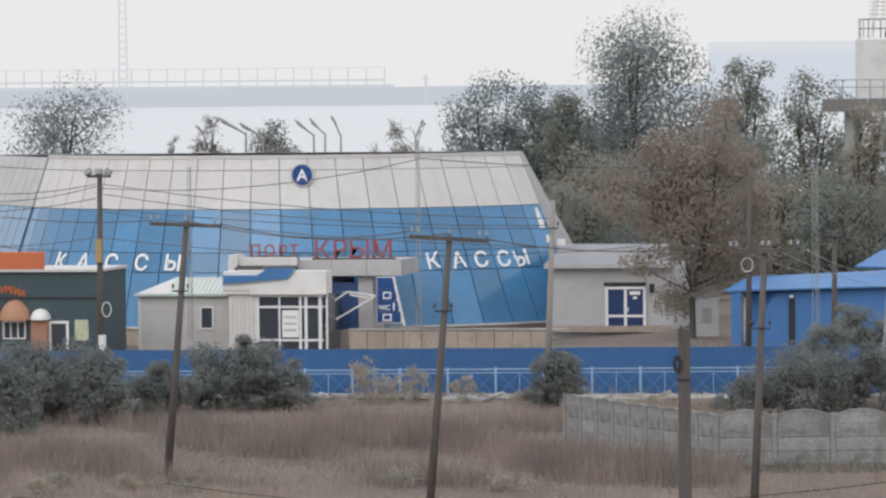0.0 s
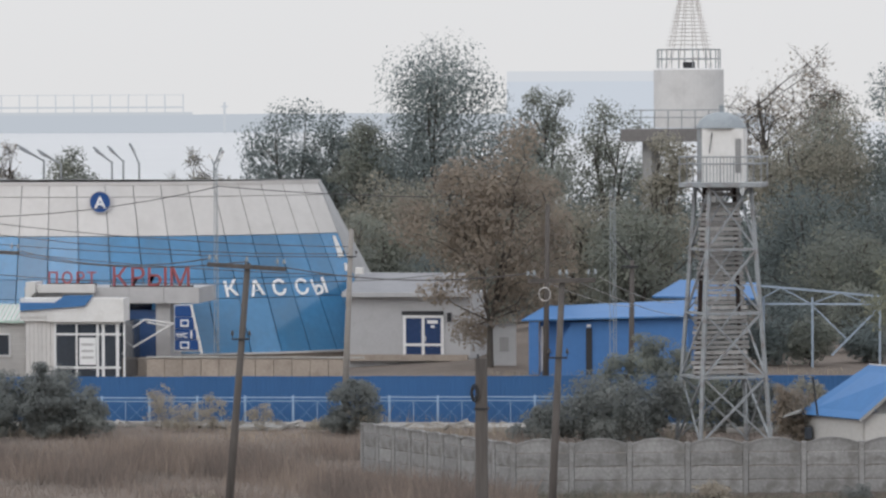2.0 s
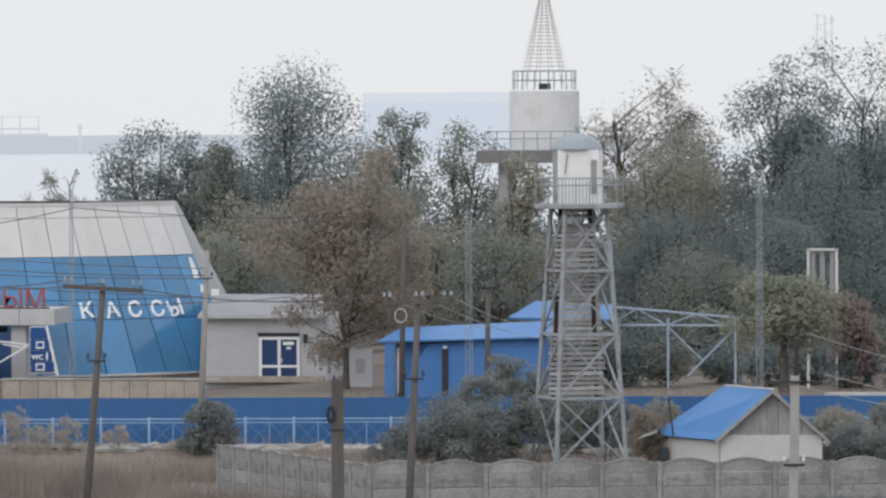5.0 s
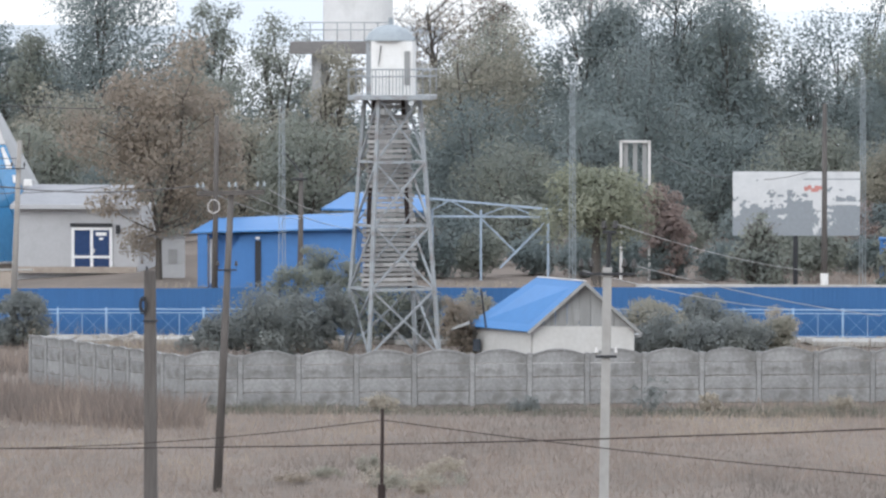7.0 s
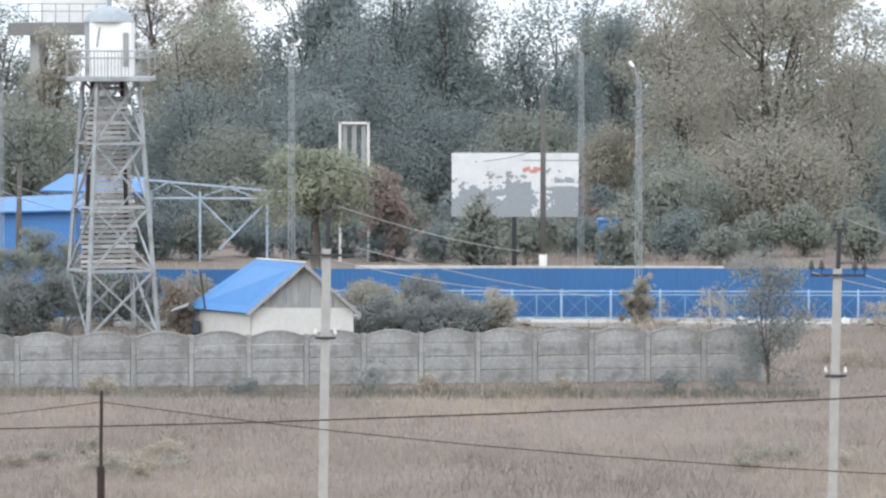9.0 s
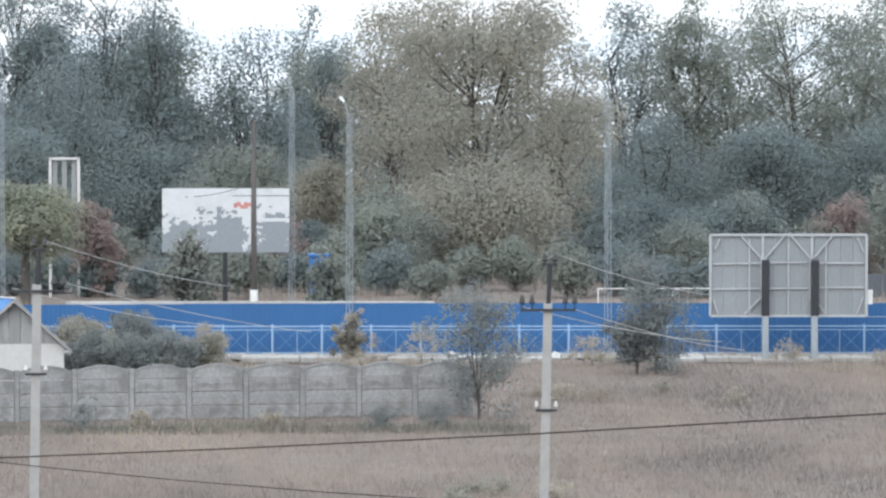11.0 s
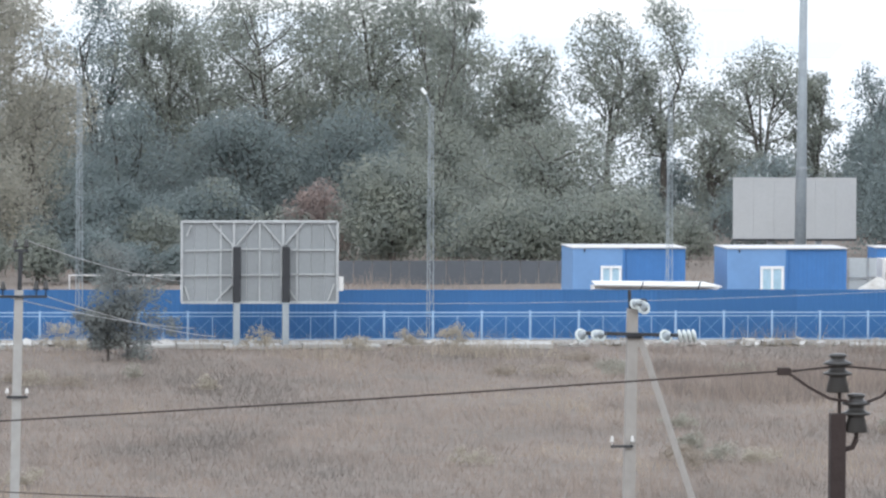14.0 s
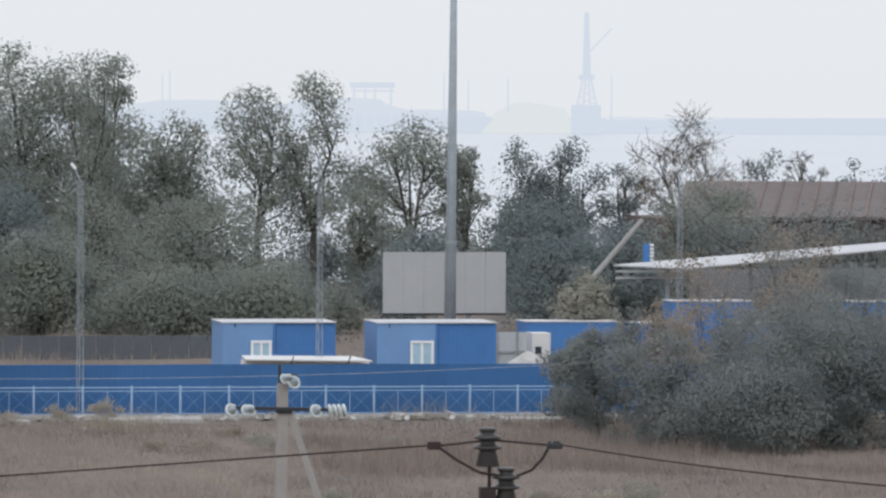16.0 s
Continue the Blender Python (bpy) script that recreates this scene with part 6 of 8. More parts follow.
def glass_pole():
    D = 100.0
    hx, fx = 14.81, 14.69
    zh = 8.87
    t = thing("braced_utility_pole", (fx, D, 0), "braced concrete pole with strings of glass insulators", "utility pole", "concrete utility poles")
    part("shaft", prism(bmesh.new(), [(fx - 0.13, 0), (fx + 0.12, 0), (hx + 0.09, zh), (hx - 0.09, zh)], D - 0.1, D + 0.12), M_POLEDULL, t)
    part("strut", BM((14.93, D - 0.05, 8.38), (17.6, D - 1.0, 0), 0.1, 0.1), M_POLEDULL, t)
    zc = 8.44
    part("crossarm", BM((13.85, D - 0.18, 8.44), (15.92, D - 0.18, 8.39), 0.06), M_DARK, t)
    part("top_pin", R((14.76, D, zh - 0.05), (14.75, D, 9.21), 0.03, n=6), M_DARK, t)
    part("clamp", B(14.68, 14.96, D - 0.16, D - 0.1, 8.34, 8.41), M_DARK, t)
    part("top_hardware", B(14.89, 15.06, D - 0.15, D - 0.05, 8.85, 9.05, bevel=0.03), M_DARK, t)
    for x, z, r, k in ((13.85, 8.39, 0.13, 1), (14.12, 8.39, 0.11, 2), (15.38, 8.37, 0.13, 1), (14.81, 8.95, 0.1, 2), (14.97, 8.89, 0.13, 1)):
        for i in range(k):
            m = pose(x + 0.07 * i, D - 0.2, z, 68, 0, 20)
            bm = tube(bmesh.new(), [(0.82 * r * math.cos(a), 0.82 * r * math.sin(a), 0.02) for a in [k * math.pi / 9 for k in range(19)]], r * 0.2, 6)
            bmesh.ops.transform(bm, matrix=m, verts=bm.verts)
            disc = part("glass_disc", bm, M_CLEARGLASS, t, "pale glass insulator disc", True)
            bm = lathe(bmesh.new(), [(0.02, -0.03), (r * 0.7, 0), (r * 0.6, 0.04), (r * 0.3, 0.1), (0.03, 0.14)], (0, 0, 0), 12)
            bmesh.ops.transform(bm, matrix=m, verts=bm.verts)
            part("cap", bm, M_GALV, disc, "", True)
    for i in range(4):
        bm = lathe(bmesh.new(), [(0.02, 0), (0.12, 0.02), (0.12, 0.045), (0.05, 0.06), (0.03, 0.07)], (0, 0, 0), 14)
        bmesh.ops.transform(bm, matrix=pose(15.61 + 0.085 * i, D - 0.2, 8.38, 0, 80, 8), verts=bm.verts)
        part("glass_disc", bm, M_CLEARGLASS, t, "pale glass insulator disc", True)
    part("low_bracket", B(14.41, 14.81, D - 0.18, D - 0.11, 6.38, 6.42), M_DARK, t)
    for px in (14.43, 14.8):
        pin_insulator(t, (px, D - 0.15, 6.48), 0.6, M_CLAD)


glass_pole()


def near_insulators():
    """The dark steel post with two large porcelain insulators, nearest to the eye."""
    D = 29.0
    t = thing("insulator_post", (5.38, D, 0), "dark steel post with two stacked porcelain insulators", "utility pole")
    part("post", B(5.35, 5.43, D, D + 0.08, 0, 11.96, bevel=0.004), M_RUST, t)
    part("pin", R((5.4, D + 0.04, 11.95), (5.4, D + 0.04, 12.09), 0.010, n=8), M_RUST, t)
    m = 0.003

    def big(x, z, y):
        prof = [(20, 0), (21, 2), (15, 26), (16, 29), (25, 31), (26, 34), (20, 36), (14, 40), (14, 46), (25, 49), (26, 51), (16, 56), (13, 58), (13, 61), (16, 63), (16, 66), (8, 68)]
        part("insulator", lathe(bmesh.new(), [(r * m, h * m) for r, h in prof], (x, y, z), 24), M_PORCELAIN, t, "brown-grey ribbed porcelain insulator", True)
    big(5.39, 12.07, D + 0.04)
    big(5.49, 11.86, D + 0.04)
    hook = [(5.49, D + 0.04, 11.86), (5.49, D + 0.04, 11.82), (5.47, D + 0.04, 11.78), (5.43, D + 0.04, 11.77)]
    part("hook", tube(bmesh.new(), hook, m * 5, 8), M_RUST, t)
    part("clamp", B(5.07, 5.14, D + 0.02, D + 0.06, 12.16, 12.2, bevel=0.005), M_RUST, t)
    part("clamp", B(5.71, 5.79, D + 0.02, D + 0.06, 12.16, 12.19, bevel=0.005), M_DARK, t)
    for px in (5.72, 5.75, 5.77):
        part("bolt", R((px, D + 0.04, 12.19), (px, D + 0.04, 12.2), m * 3, n=6), M_DARK, t)
    r = m * 2.6
    left = [(5.13, D + 0.03, 12.17), (5.23, D + 0.02, 12.1), (5.34, D + 0.0, 12.04), (5.46, D + 0.0, 12.02)]
    right = [(5.71, D + 0.03, 12.16), (5.68, D + 0.02, 12.11), (5.62, D + 0.01, 12.05), (5.54, D + 0.0, 12.02)]
    for pts in (left, right):
        part("jumper", tube(bmesh.new(), pts, r, 7), M_RUST, t)
    top = (5.4, D + 0.01, 12.21)
    part("tie", tube(bmesh.new(), [(5.14, D + 0.04, 12.18), top, (5.71, D + 0.04, 12.18)], r * 0.8, 6), M_RUST, t)
    return r


near_r = near_insulators()
# the near line, running past the thin post to both sides
cable((5.07, 29.04, 12.18), (-14.13, 54.5, 9.855), 0.225, 0.005, "near dark steel cable crossing over the field", M_RUST)
cable((5.78, 29.04, 12.18), (6.95, 26, 12.15), 0.02, 0.0046, "near dark steel cable crossing over the field", M_RUST)
cable((-5.58, 60, 9.68), (7.92, 50, 9.68), 0.25, 0.0056, "thin dark steel cable drooping over the field", M_RUST)
cable((-5.58, 60, 9.68), (-16.62, 72, 8.72), 0.32, 0.005, "thin dark steel cable drooping over the field", M_RUST)
rodpost = thing("thin_steel_post", (-5.59, 60, 0), "thin rusty steel post with a thicker lower tube", "post")
part("rod", R((-5.59, 60, 8.98), (-5.58, 60, 9.8), 0.019, n=8), M_RUST, rodpost)
part("tube", R((-5.59, 60, 0), (-5.59, 60, 8.99), 0.042, n=10), M_RUST, rodpost)

# cables from the concrete poles back to the road
for (x, z), (x2, z2) in (((-5.74, 9.88), (-2.99, 6.59)), ((-5.4, 9.06), (-0.68, 5.26)), ((-6.42, 8.95), (-3.32, 5.44)), ((4.44, 9.61), (11.06, 6.34)), ((4.8, 8.51), (12.06, 4.71)), ((3.73, 8.57), (11.4, 4.96))):
    cable((x, 112, z), (x2, 165, z2), 0.12, 0.0105, "grey aluminium cable running from a concrete pole", M_ALUCABLE)

# cables in front of the ticket hall
CABLE_RUNS = (
    (-70.06, 262, 8.76, -63.6, 262, 9.11, 0.25),
    (-70.06, 262, 8.36, -63.6, 262, 9, 0.3),
    (-70.06, 262, 7.77, -63.6, 262, 8.42, 0.15),
    (-70.06, 262, 6.22, -63.6, 262, 6.57, 0.2),
    (-63.32, 262, 8.9, -43.91, 240, 10.5, 0.55),
    (-63.32, 262, 9.11, -37.81, 238, 7.96, 0.35),
    (-63.32, 262, 8.63, -37.81, 238, 7.66, 0.45),
    (-63.32, 262, 7.93, -37.81, 238, 7.54, 0.3),
    (-63.32, 262, 7.77, -37.81, 238, 6.74, 0.3),
    (-63.32, 262, 6.54, -37.81, 238, 6.5, 0.45),
    (-43.91, 240, 10.55, -34.02, 238, 10.09, 0.1),
    (-37.57, 238, 6.5, -35.48, 250, 6.43, 0.05),
    (-45.31, 195, 9.05, -56.16, 210, 9.05, 0.2),
    (-42.74, 195, 8.91, -31.65, 172, 9.28, 0.35),
    (-44.08, 195, 9.05, -30.5, 172, 9.18, 0.4),
    (-29.33, 172, 9, -20.72, 165, 9.04, 0.3),
)
for x, y, z, x2, y2, z2, sag in CABLE_RUNS:
    cable((x, y, z), (x2, y2, z2), sag, 0.019)
for x, z, x2, z2 in ((-20.79, 9, -29.07, 4.26), (-19.69, 8.95, -26.47, 3.76), (-18.69, 8.91, -27.01, 4.45)):
    cable((x, 165, z), (x2, 270, z2), 0.2, 0.014, "pale overhead cable running to the shed", M_ALUCABLE)
cable((-12.16, 270, 7.65), (-3.7, 258, 7.15), 1.0, 0.014)
cable((20.5, 225, 2.68), (60.14, 225, 4.29), 0.5, 0.01, "thin cable strung before the bushes", M_ALUCABLE)


def lattice_mast(x, D, top, base=0.0, w=0.3, arm=None, label="thin grey lattice lighting mast", lamps=()):
    t = thing("lattice_mast", (x, D, base), label, "mast", "lattice masts")
    part("leg", R((x - w / 2, D, base), (x - w * 0.3, D, top), 0.019, n=5), M_GALV, t)
    part("leg", R((x + w / 2, D, base), (x + w * 0.3, D, top), 0.019, n=5), M_GALV, t)
    part("leg", R((x, D + w * 0.8, base), (x, D + w * 0.4, top), 0.019, n=5), M_GALV, t)
    n = int((top - base) / 0.45)
    bm = bmesh.new()
    for k in range(n):
        z0, z1 = base + (top - base) * k / n, base + (top - base) * (k + 1) / n
        s = 1 if k % 2 else -1
        beam(bm, (x - s * w * 0.42, D, z0), (x + s * w * 0.42, D, z1), 0.018)
    tagged(part("lacing", bm, M_GALV, t), kind="stuff")
    for dx, dz in lamps:
        part("lamp_arm", R((x, D, top - 0.1), (x + dx * 0.6, D, top + dz * 0.75), 0.035, n=6), M_GALV, t)
        part("lamp_head", BM((x + dx * 0.55, D, top + dz * 0.7), (x + dx, D, top + dz), 0.19, 0.13), M_PVC, t, "pale street lamp head")
    return t


one, two = ((-0.42, 0.75),), ((-0.38, 0.8), (0.42, 0.8))
lattice_mast(-14.48, 245.3, 11.4, lamps=two)
lattice_mast(-1.97, 262.3, 11.44, lamps=one)
lattice_mast(0.67, 245.3, 10.52, lamps=one)
lattice_mast(11.95, 245.3, 11.19, lamps=one)
lattice_mast(27.35, 245.3, 10.32, lamps=one)
lattice_mast(40.58, 262.3, 10.99, lamps=one)
lattice_mast(57.95, 262.3, 10.12, lamps=one)
lattice_mast(-66.69, 296, 9.38, w=0.26, label="thin lattice aerial mast beside the kiosk")
lattice_mast(-54.92, 300, 10.6, w=0.26, label="thin lattice mast before the hall", lamps=two)
lattice_mast(-29.09, 262, 10.16, w=0.34, label="thin faint lattice mast by the shed")
lattice_mast(-18.01, 380, 21.46, w=1.6, label="broad lattice radio mast behind the trees")


def street_lamp(x, D, top, dx, dz):
    t = thing("street_lamp", (x, D, 0), "grey street lamp with slanted arms behind the hall", "street lamp", "street lamps behind the hall")
    part("pole", R((x, D, 0), (x, D, top), 0.09, 0.06, 8), M_STEEL, t)
    for k in (0, 1):
        part("arm", R((x, D, top - 0.1), (x + dx * 0.7, D + 0.6 * k, top + dz * 0.7 - 0.2 * k), 0.05, n=6), M_STEEL, t)
        part("lamp_head", BM((x + dx * 0.7, D + 0.6 * k, top + dz * 0.7 - 0.2 * k), (x + dx, D + 0.6 * k, top + dz - 0.2 * k), 0.2, 0.12), M_STEEL, t)


for x, top, dx, dz in ((-75.14, 10.68, -1.7, 0.9), (-74.04, 10.47, -1.5, 0.8), (-70.74, 10.54, -1.2, 0.9), (-70.01, 10.61, -1.0, 0.9), (-68.99, 10.47, -0.6, 1.2), (-64.18, 10.39, 0.5, 1.0)):
    street_lamp(x, 350, top, dx, dz)

# ---------------------------------------------------------------- trees
tree(-99.51, 400, 0, 13.55, 9.44, F_DARK, 1, "tall dark green broadleaf tree", bare=0.3, count=4500)
tree(-85.2, 385, 0, 11.41, 2.9, F_BROWN, 2, "half bare autumn tree with brown autumn leaves", bare=0.4, count=350, size=0.12)
tree(-88.04, 385, 0, 10.03, 1.55, F_BROWN, 3, "half bare autumn tree with brown autumn leaves", bare=0.4, count=60, size=0.1)
tree(-79.91, 380, 0, 11.17, 5.34, F_MID, 4, "tall grey-green broadleaf tree with open crown", bare=0.3, count=1800, clump=0.17)
tree(-70.71, 380, 0, 10.86, 5.72, F_OLIVE, 5, "yellowing olive-green tree behind the fence", bare=0.4, count=700, clump=0.13)
tree(-67.88, 400, 0, 13.95, 6.42, F_DARK, 6, "tall dark green broadleaf tree", count=5000)
tree(-64.17, 400, 0, 13.55, 5.22, F_DARK, 66, "tall dark green broadleaf tree", count=5000)
tree(-61.74, 395, 0, 12.95, 4.76, F_MID, 7, "tall grey-green broadleaf tree with open crown", count=4000)
tree(-56.06, 395, 0, 18.3, 12.2, F_DARK, 8, "tall dark green broadleaf tree", count=13000, clumps=44, bare=0.25)
tree(-49.43, 400, 0, 15.1, 4.42, F_MID, 9, "tall grey-green broadleaf tree with open crown", count=3000)
tree(-44.56, 400, 0, 14.36, 5.62, F_MID, 10, "tall grey-green broadleaf tree with open crown", count=2600)
tree(-54.42, 360, 0, 9.37, 7.59, F_OLIVE, 11, "yellowing olive-green tree behind the fence", count=7000, bare=0.15)
tree(-54.34, 350, 0, 7.18, 5.62, F_MID, 12, "tall grey-green broadleaf tree with open crown", count=5000, bare=0.1)
tree(-39.97, 300, 0, 12.74, 8.73, F_BROWN, 13, "half bare autumn tree with brown autumn leaves", count=10000, bare=0.14, clumps=46, clump=0.14, trunk=0.2)
tree(-39.1, 330, 0, 8.58, 6.63, F_OLIVE, 14, "yellowing olive-green tree behind the fence", count=5000, bare=0.15)
tree(-34.89, 325, 0, 7.67, 5.22, F_MID, 141, "tall grey-green broadleaf tree with open crown", count=4500, bare=0.12)
tree(-46.47, 370, 0, 9.81, 5.94, F_MID, 142, "tall grey-green broadleaf tree with open crown", count=6000, bare=0.1)
tree(-33.55, 410, 0, 17.59, 7.82, F_BROWN, 15, "half bare autumn tree with brown autumn leaves", count=1500, size=0.12, bare=0.3)
tree(-29.82, 410, 0, 15.85, 4.94, F_BROWN, 151, "half bare autumn tree with brown autumn leaves", count=1200, bare=0.3)
tree(-33.42, 330, 0, 12.09, 4.31, F_OLIVE, 16, "yellowing olive-green tree behind the fence", count=3800, bare=0.2)
tree(-35.48, 328, 0, 8.19, 4.61, F_MID, 160, "tall grey-green broadleaf tree with open crown", count=3500, bare=0.1)
tree(-29.17, 380, 0, 13.41, 8.01, F_OLIVE, 17, "yellowing olive-green tree behind the fence", count=9000, bare=0.12, clumps=34)
tree(-26.91, 360, 0, 8.72, 8.67, F_DARK, 171, "tall dark green broadleaf tree", count=5250, bare=0.05, size=0.15)
tree(-21.42, 385, 0, 18.45, 7.34, F_DARK, 18, "tall dark green broadleaf tree", count=8000, bare=0.15, clumps=34)
tree(-16.4, 385, 0, 19.42, 10.05, F_DARK, 19, "tall dark green broadleaf tree", count=10000, bare=0.15, clumps=38)
tree(-17.37, 365, 0, 12.7, 9.53, F_DARK, 191, "tall dark green broadleaf tree", count=6750, bare=0.05, clumps=34, size=0.15)
tree(-12, 380, 0, 17.63, 6.48, F_DARK, 20, "tall dark green broadleaf tree", count=7000, bare=0.15)
tree(-15.9, 290, 0, 6.23, 5.82, F_GREEN, 21, "low leafy tree with fresh green crown", count=4500, bare=0.42, clumps=34)
tree(-12.63, 300, 0, 4.9, 2.71, F_RED, 22, "small tree with russet leaves", count=2500, bare=0.1)
tree(-24.05, 345, 0, 6.15, 6.93, F_MID, 23, "tall grey-green broadleaf tree with open crown", count=4500, bare=0.02, size=0.15)
tree(-18.57, 340, 0, 7.98, 6.14, F_DARK, 231, "tall dark green broadleaf tree", count=4500, bare=0.02, size=0.15)
tree(-18.7, 385, 0, 14.67, 8.89, F_DARK, 24, "tall dark green broadleaf tree", count=9000, bare=0.15, clumps=36)
tree(-27.59, 390, 0, 14.1, 9.4, F_MID, 241, "tall grey-green broadleaf tree with open crown", count=9000, bare=0.12, clumps=36)
tree(-12.11, 385, 0, 15.06, 8.5, F_MID, 25, "tall grey-green broadleaf tree with open crown", count=9000, bare=0.15, clumps=36)
tree(-5.45, 380, 0, 13.71, 8.77, F_DARK, 26, "tall dark green broadleaf tree", count=8000, bare=0.15, clumps=36)
tree(-0.5, 390, 0, 13.12, 4.7, F_DARK, 261, "tall dark green broadleaf tree", count=3500, bare=0.2)
tree(-12.41, 360, 0, 7.41, 8.67, F_DARK, 27, "tall dark green broadleaf tree", count=6750, bare=0.05, clumps=36, size=0.15)
tree(-6.17, 355, 0, 7.14, 8.55, F_MID, 28, "tall grey-green broadleaf tree with open crown", count=6000, bare=0.05, clumps=34, size=0.15)
tree(-0.8, 350, 0, 5.83, 6.68, F_OLIVE, 29, "yellowing olive-green tree behind the fence", count=5250, bare=0.05, size=0.15)
tree(-3.31, 320, 0, 3.32, 3.85, F_RED, 291, "small tree with russet leaves", count=2500, bare=0.1)
tree(-6.69, 258, 0, 4.87, 2.59, F_MID, 292, "tall grey-green broadleaf tree with open crown", count=1500, bare=0.15, size=0.12)
tree(2.71, 310, 0, 4.59, 4.67, F_MID, 293, "tall grey-green broadleaf tree with open crown", count=4000, bare=0.1)
tree(-2.1, 400, 0, 15.76, 4.42, F_DARK, 30, "tall dark green broadleaf tree", count=2500, bare=0.3)
tree(8.51, 330, 0, 16.68, 13.25, F_OLIVE, 31, "yellowing olive-green tree behind the fence", count=15000, bare=0.15, clumps=50, clump=0.17)
tree(3.71, 345, 0, 15.69, 7.62, F_OLIVE, 311, "yellowing olive-green tree behind the fence", count=8000, bare=0.15, clumps=36)
tree(13.95, 350, 0, 15.01, 7.03, F_OLIVE, 312, "yellowing olive-green tree behind the fence", count=6000, bare=0.2, clumps=30)
tree(8.25, 320, 0, 6.63, 10.6, F_OLIVE, 32, "yellowing olive-green tree behind the fence", count=6750, bare=0.03, clumps=40, size=0.15)
tree(3.07, 315, 0, 5.47, 6.32, F_MID, 321, "tall grey-green broadleaf tree with open crown", count=4500, bare=0.03, size=0.15)
tree(24.57, 390, 0, 16.7, 7.44, F_MID, 33, "tall grey-green broadleaf tree with open crown", count=6500, bare=0.2, clumps=36, clump=0.17)
tree(32.04, 385, 0, 17.24, 10.05, F_MID, 34, "tall grey-green broadleaf tree with open crown", count=10000, bare=0.2, clumps=44, clump=0.17)
tree(39.84, 385, 0, 17.63, 10.05, F_MID, 35, "tall grey-green broadleaf tree with open crown", count=10000, bare=0.2, clumps=44, clump=0.17)
tree(45.11, 390, 0, 16.7, 5.09, F_MID, 351, "tall grey-green broadleaf tree with open crown", count=4500, bare=0.25)
tree(20.79, 365, 0, 8.53, 8.43, F_DARK, 36, "tall dark green broadleaf tree", count=6750, bare=0.05, clumps=36, size=0.15)
tree(27.77, 360, 0, 8.24, 9.4, F_DARK, 37, "tall dark green broadleaf tree", count=7500, bare=0.05, clumps=38, size=0.15)
tree(34.7, 360, 0, 8.6, 8.67, F_DARK, 371, "tall dark green broadleaf tree", count=6750, bare=0.05, clumps=36, size=0.15)
tree(41.48, 365, 0, 7.79, 8.06, F_MID, 372, "tall grey-green broadleaf tree with open crown", count=6000, bare=0.05, clumps=34, size=0.15)
tree(29.8, 330, 0, 4.47, 4.31, F_RED, 38, "small tree with russet leaves", count=2625, bare=0.05, size=0.15)
tree(33.96, 325, 0, 6.12, 7.5, F_MID, 39, "tall grey-green broadleaf tree with open crown", count=8000, bare=0.08, clumps=34)
tree(48.98, 380, 0, 9.45, 5.72, F_MID, 40, "tall grey-green broadleaf tree with open crown", count=4000, bare=0.2)
tree(44.54, 335, 0, 8.13, 11.1, F_MID, 41, "tall grey-green broadleaf tree with open crown", count=7500, bare=0.05, clumps=42, size=0.15)
tree(40.59, 320, 0, 4.05, 8.03, F_MID, 411, "tall grey-green broadleaf tree with open crown", count=5250, bare=0.03, size=0.15)
tree(46.79, 320, 0, 4.37, 8.35, F_MID, 412, "tall grey-green broadleaf tree with open crown", count=5250, bare=0.03, size=0.15)
tree(23.48, 335, 0, 3.92, 6.73, F_DARK, 413, "tall dark green broadleaf tree", count=5250, bare=0.02, size=0.15)
tree(18.68, 340, 0, 4.11, 6.14, F_DARK, 414, "tall dark green broadleaf tree", count=5250, bare=0.02, size=0.15)
tree(28.08, 395, 0, 16.41, 9.12, F_MID, 430, "tall grey-green broadleaf tree with open crown", count=7000, bare=0.2, clumps=40, clump=0.18)
tree(36.87, 395, 0, 17.21, 9.52, F_MID, 431, "tall grey-green broadleaf tree with open crown", count=7000, bare=0.2, clumps=40, clump=0.18)
tree(20.51, 395, 0, 15.74, 7.93, F_DARK, 432, "tall dark green broadleaf tree", count=6000, bare=0.2)
tree(42.8, 380, 0, 16.82, 7.25, F_MID, 433, "tall grey-green broadleaf tree with open crown", count=5000, bare=0.2)
tree(6.22, 350, 0, 16.42, 9.14, F_OLIVE, 434, "yellowing olive-green tree behind the fence", count=6000, bare=0.2, clumps=36)
tree(-0.51, 395, 0, 13.9, 7.53, F_MID, 435, "tall grey-green broadleaf tree with open crown", count=5000, bare=0.2)
tree(48.82, 380, 0, 12.83, 5.72, F_MID, 42, "tall grey-green broadleaf tree with open crown", count=2600, bare=0.35)
tree(53.02, 370, 0, 14.73, 6.13, F_MID, 43, "tall grey-green broadleaf tree with open crown", count=3500, bare=0.35, clump=0.18)
tree(56.82, 370, 0, 15.18, 7.06, F_MID, 44, "tall grey-green broadleaf tree with open crown", count=3800, bare=0.35, clump=0.18)
tree(64.35, 375, 0, 12.92, 9.03, F_MID, 45, "tall grey-green broadleaf tree with open crown", count=4600, bare=0.3, clump=0.17)
tree(68.03, 375, 0, 10.64, 3.39, F_MID, 46, "tall grey-green broadleaf tree with open crown", count=2500, bare=0.2)
tree(59.62, 365, 0, 8.15, 5.5, F_MID, 461, "tall grey-green broadleaf tree with open crown", count=3000, bare=0.2)
tree(72.68, 380, 0, 11.18, 4.96, F_DARK, 47, "tall dark green broadleaf tree", count=3500, bare=0.2)
tree(76.24, 380, 0, 10.79, 5.34, F_DARK, 48, "tall dark green broadleaf tree", count=4000, bare=0.2)
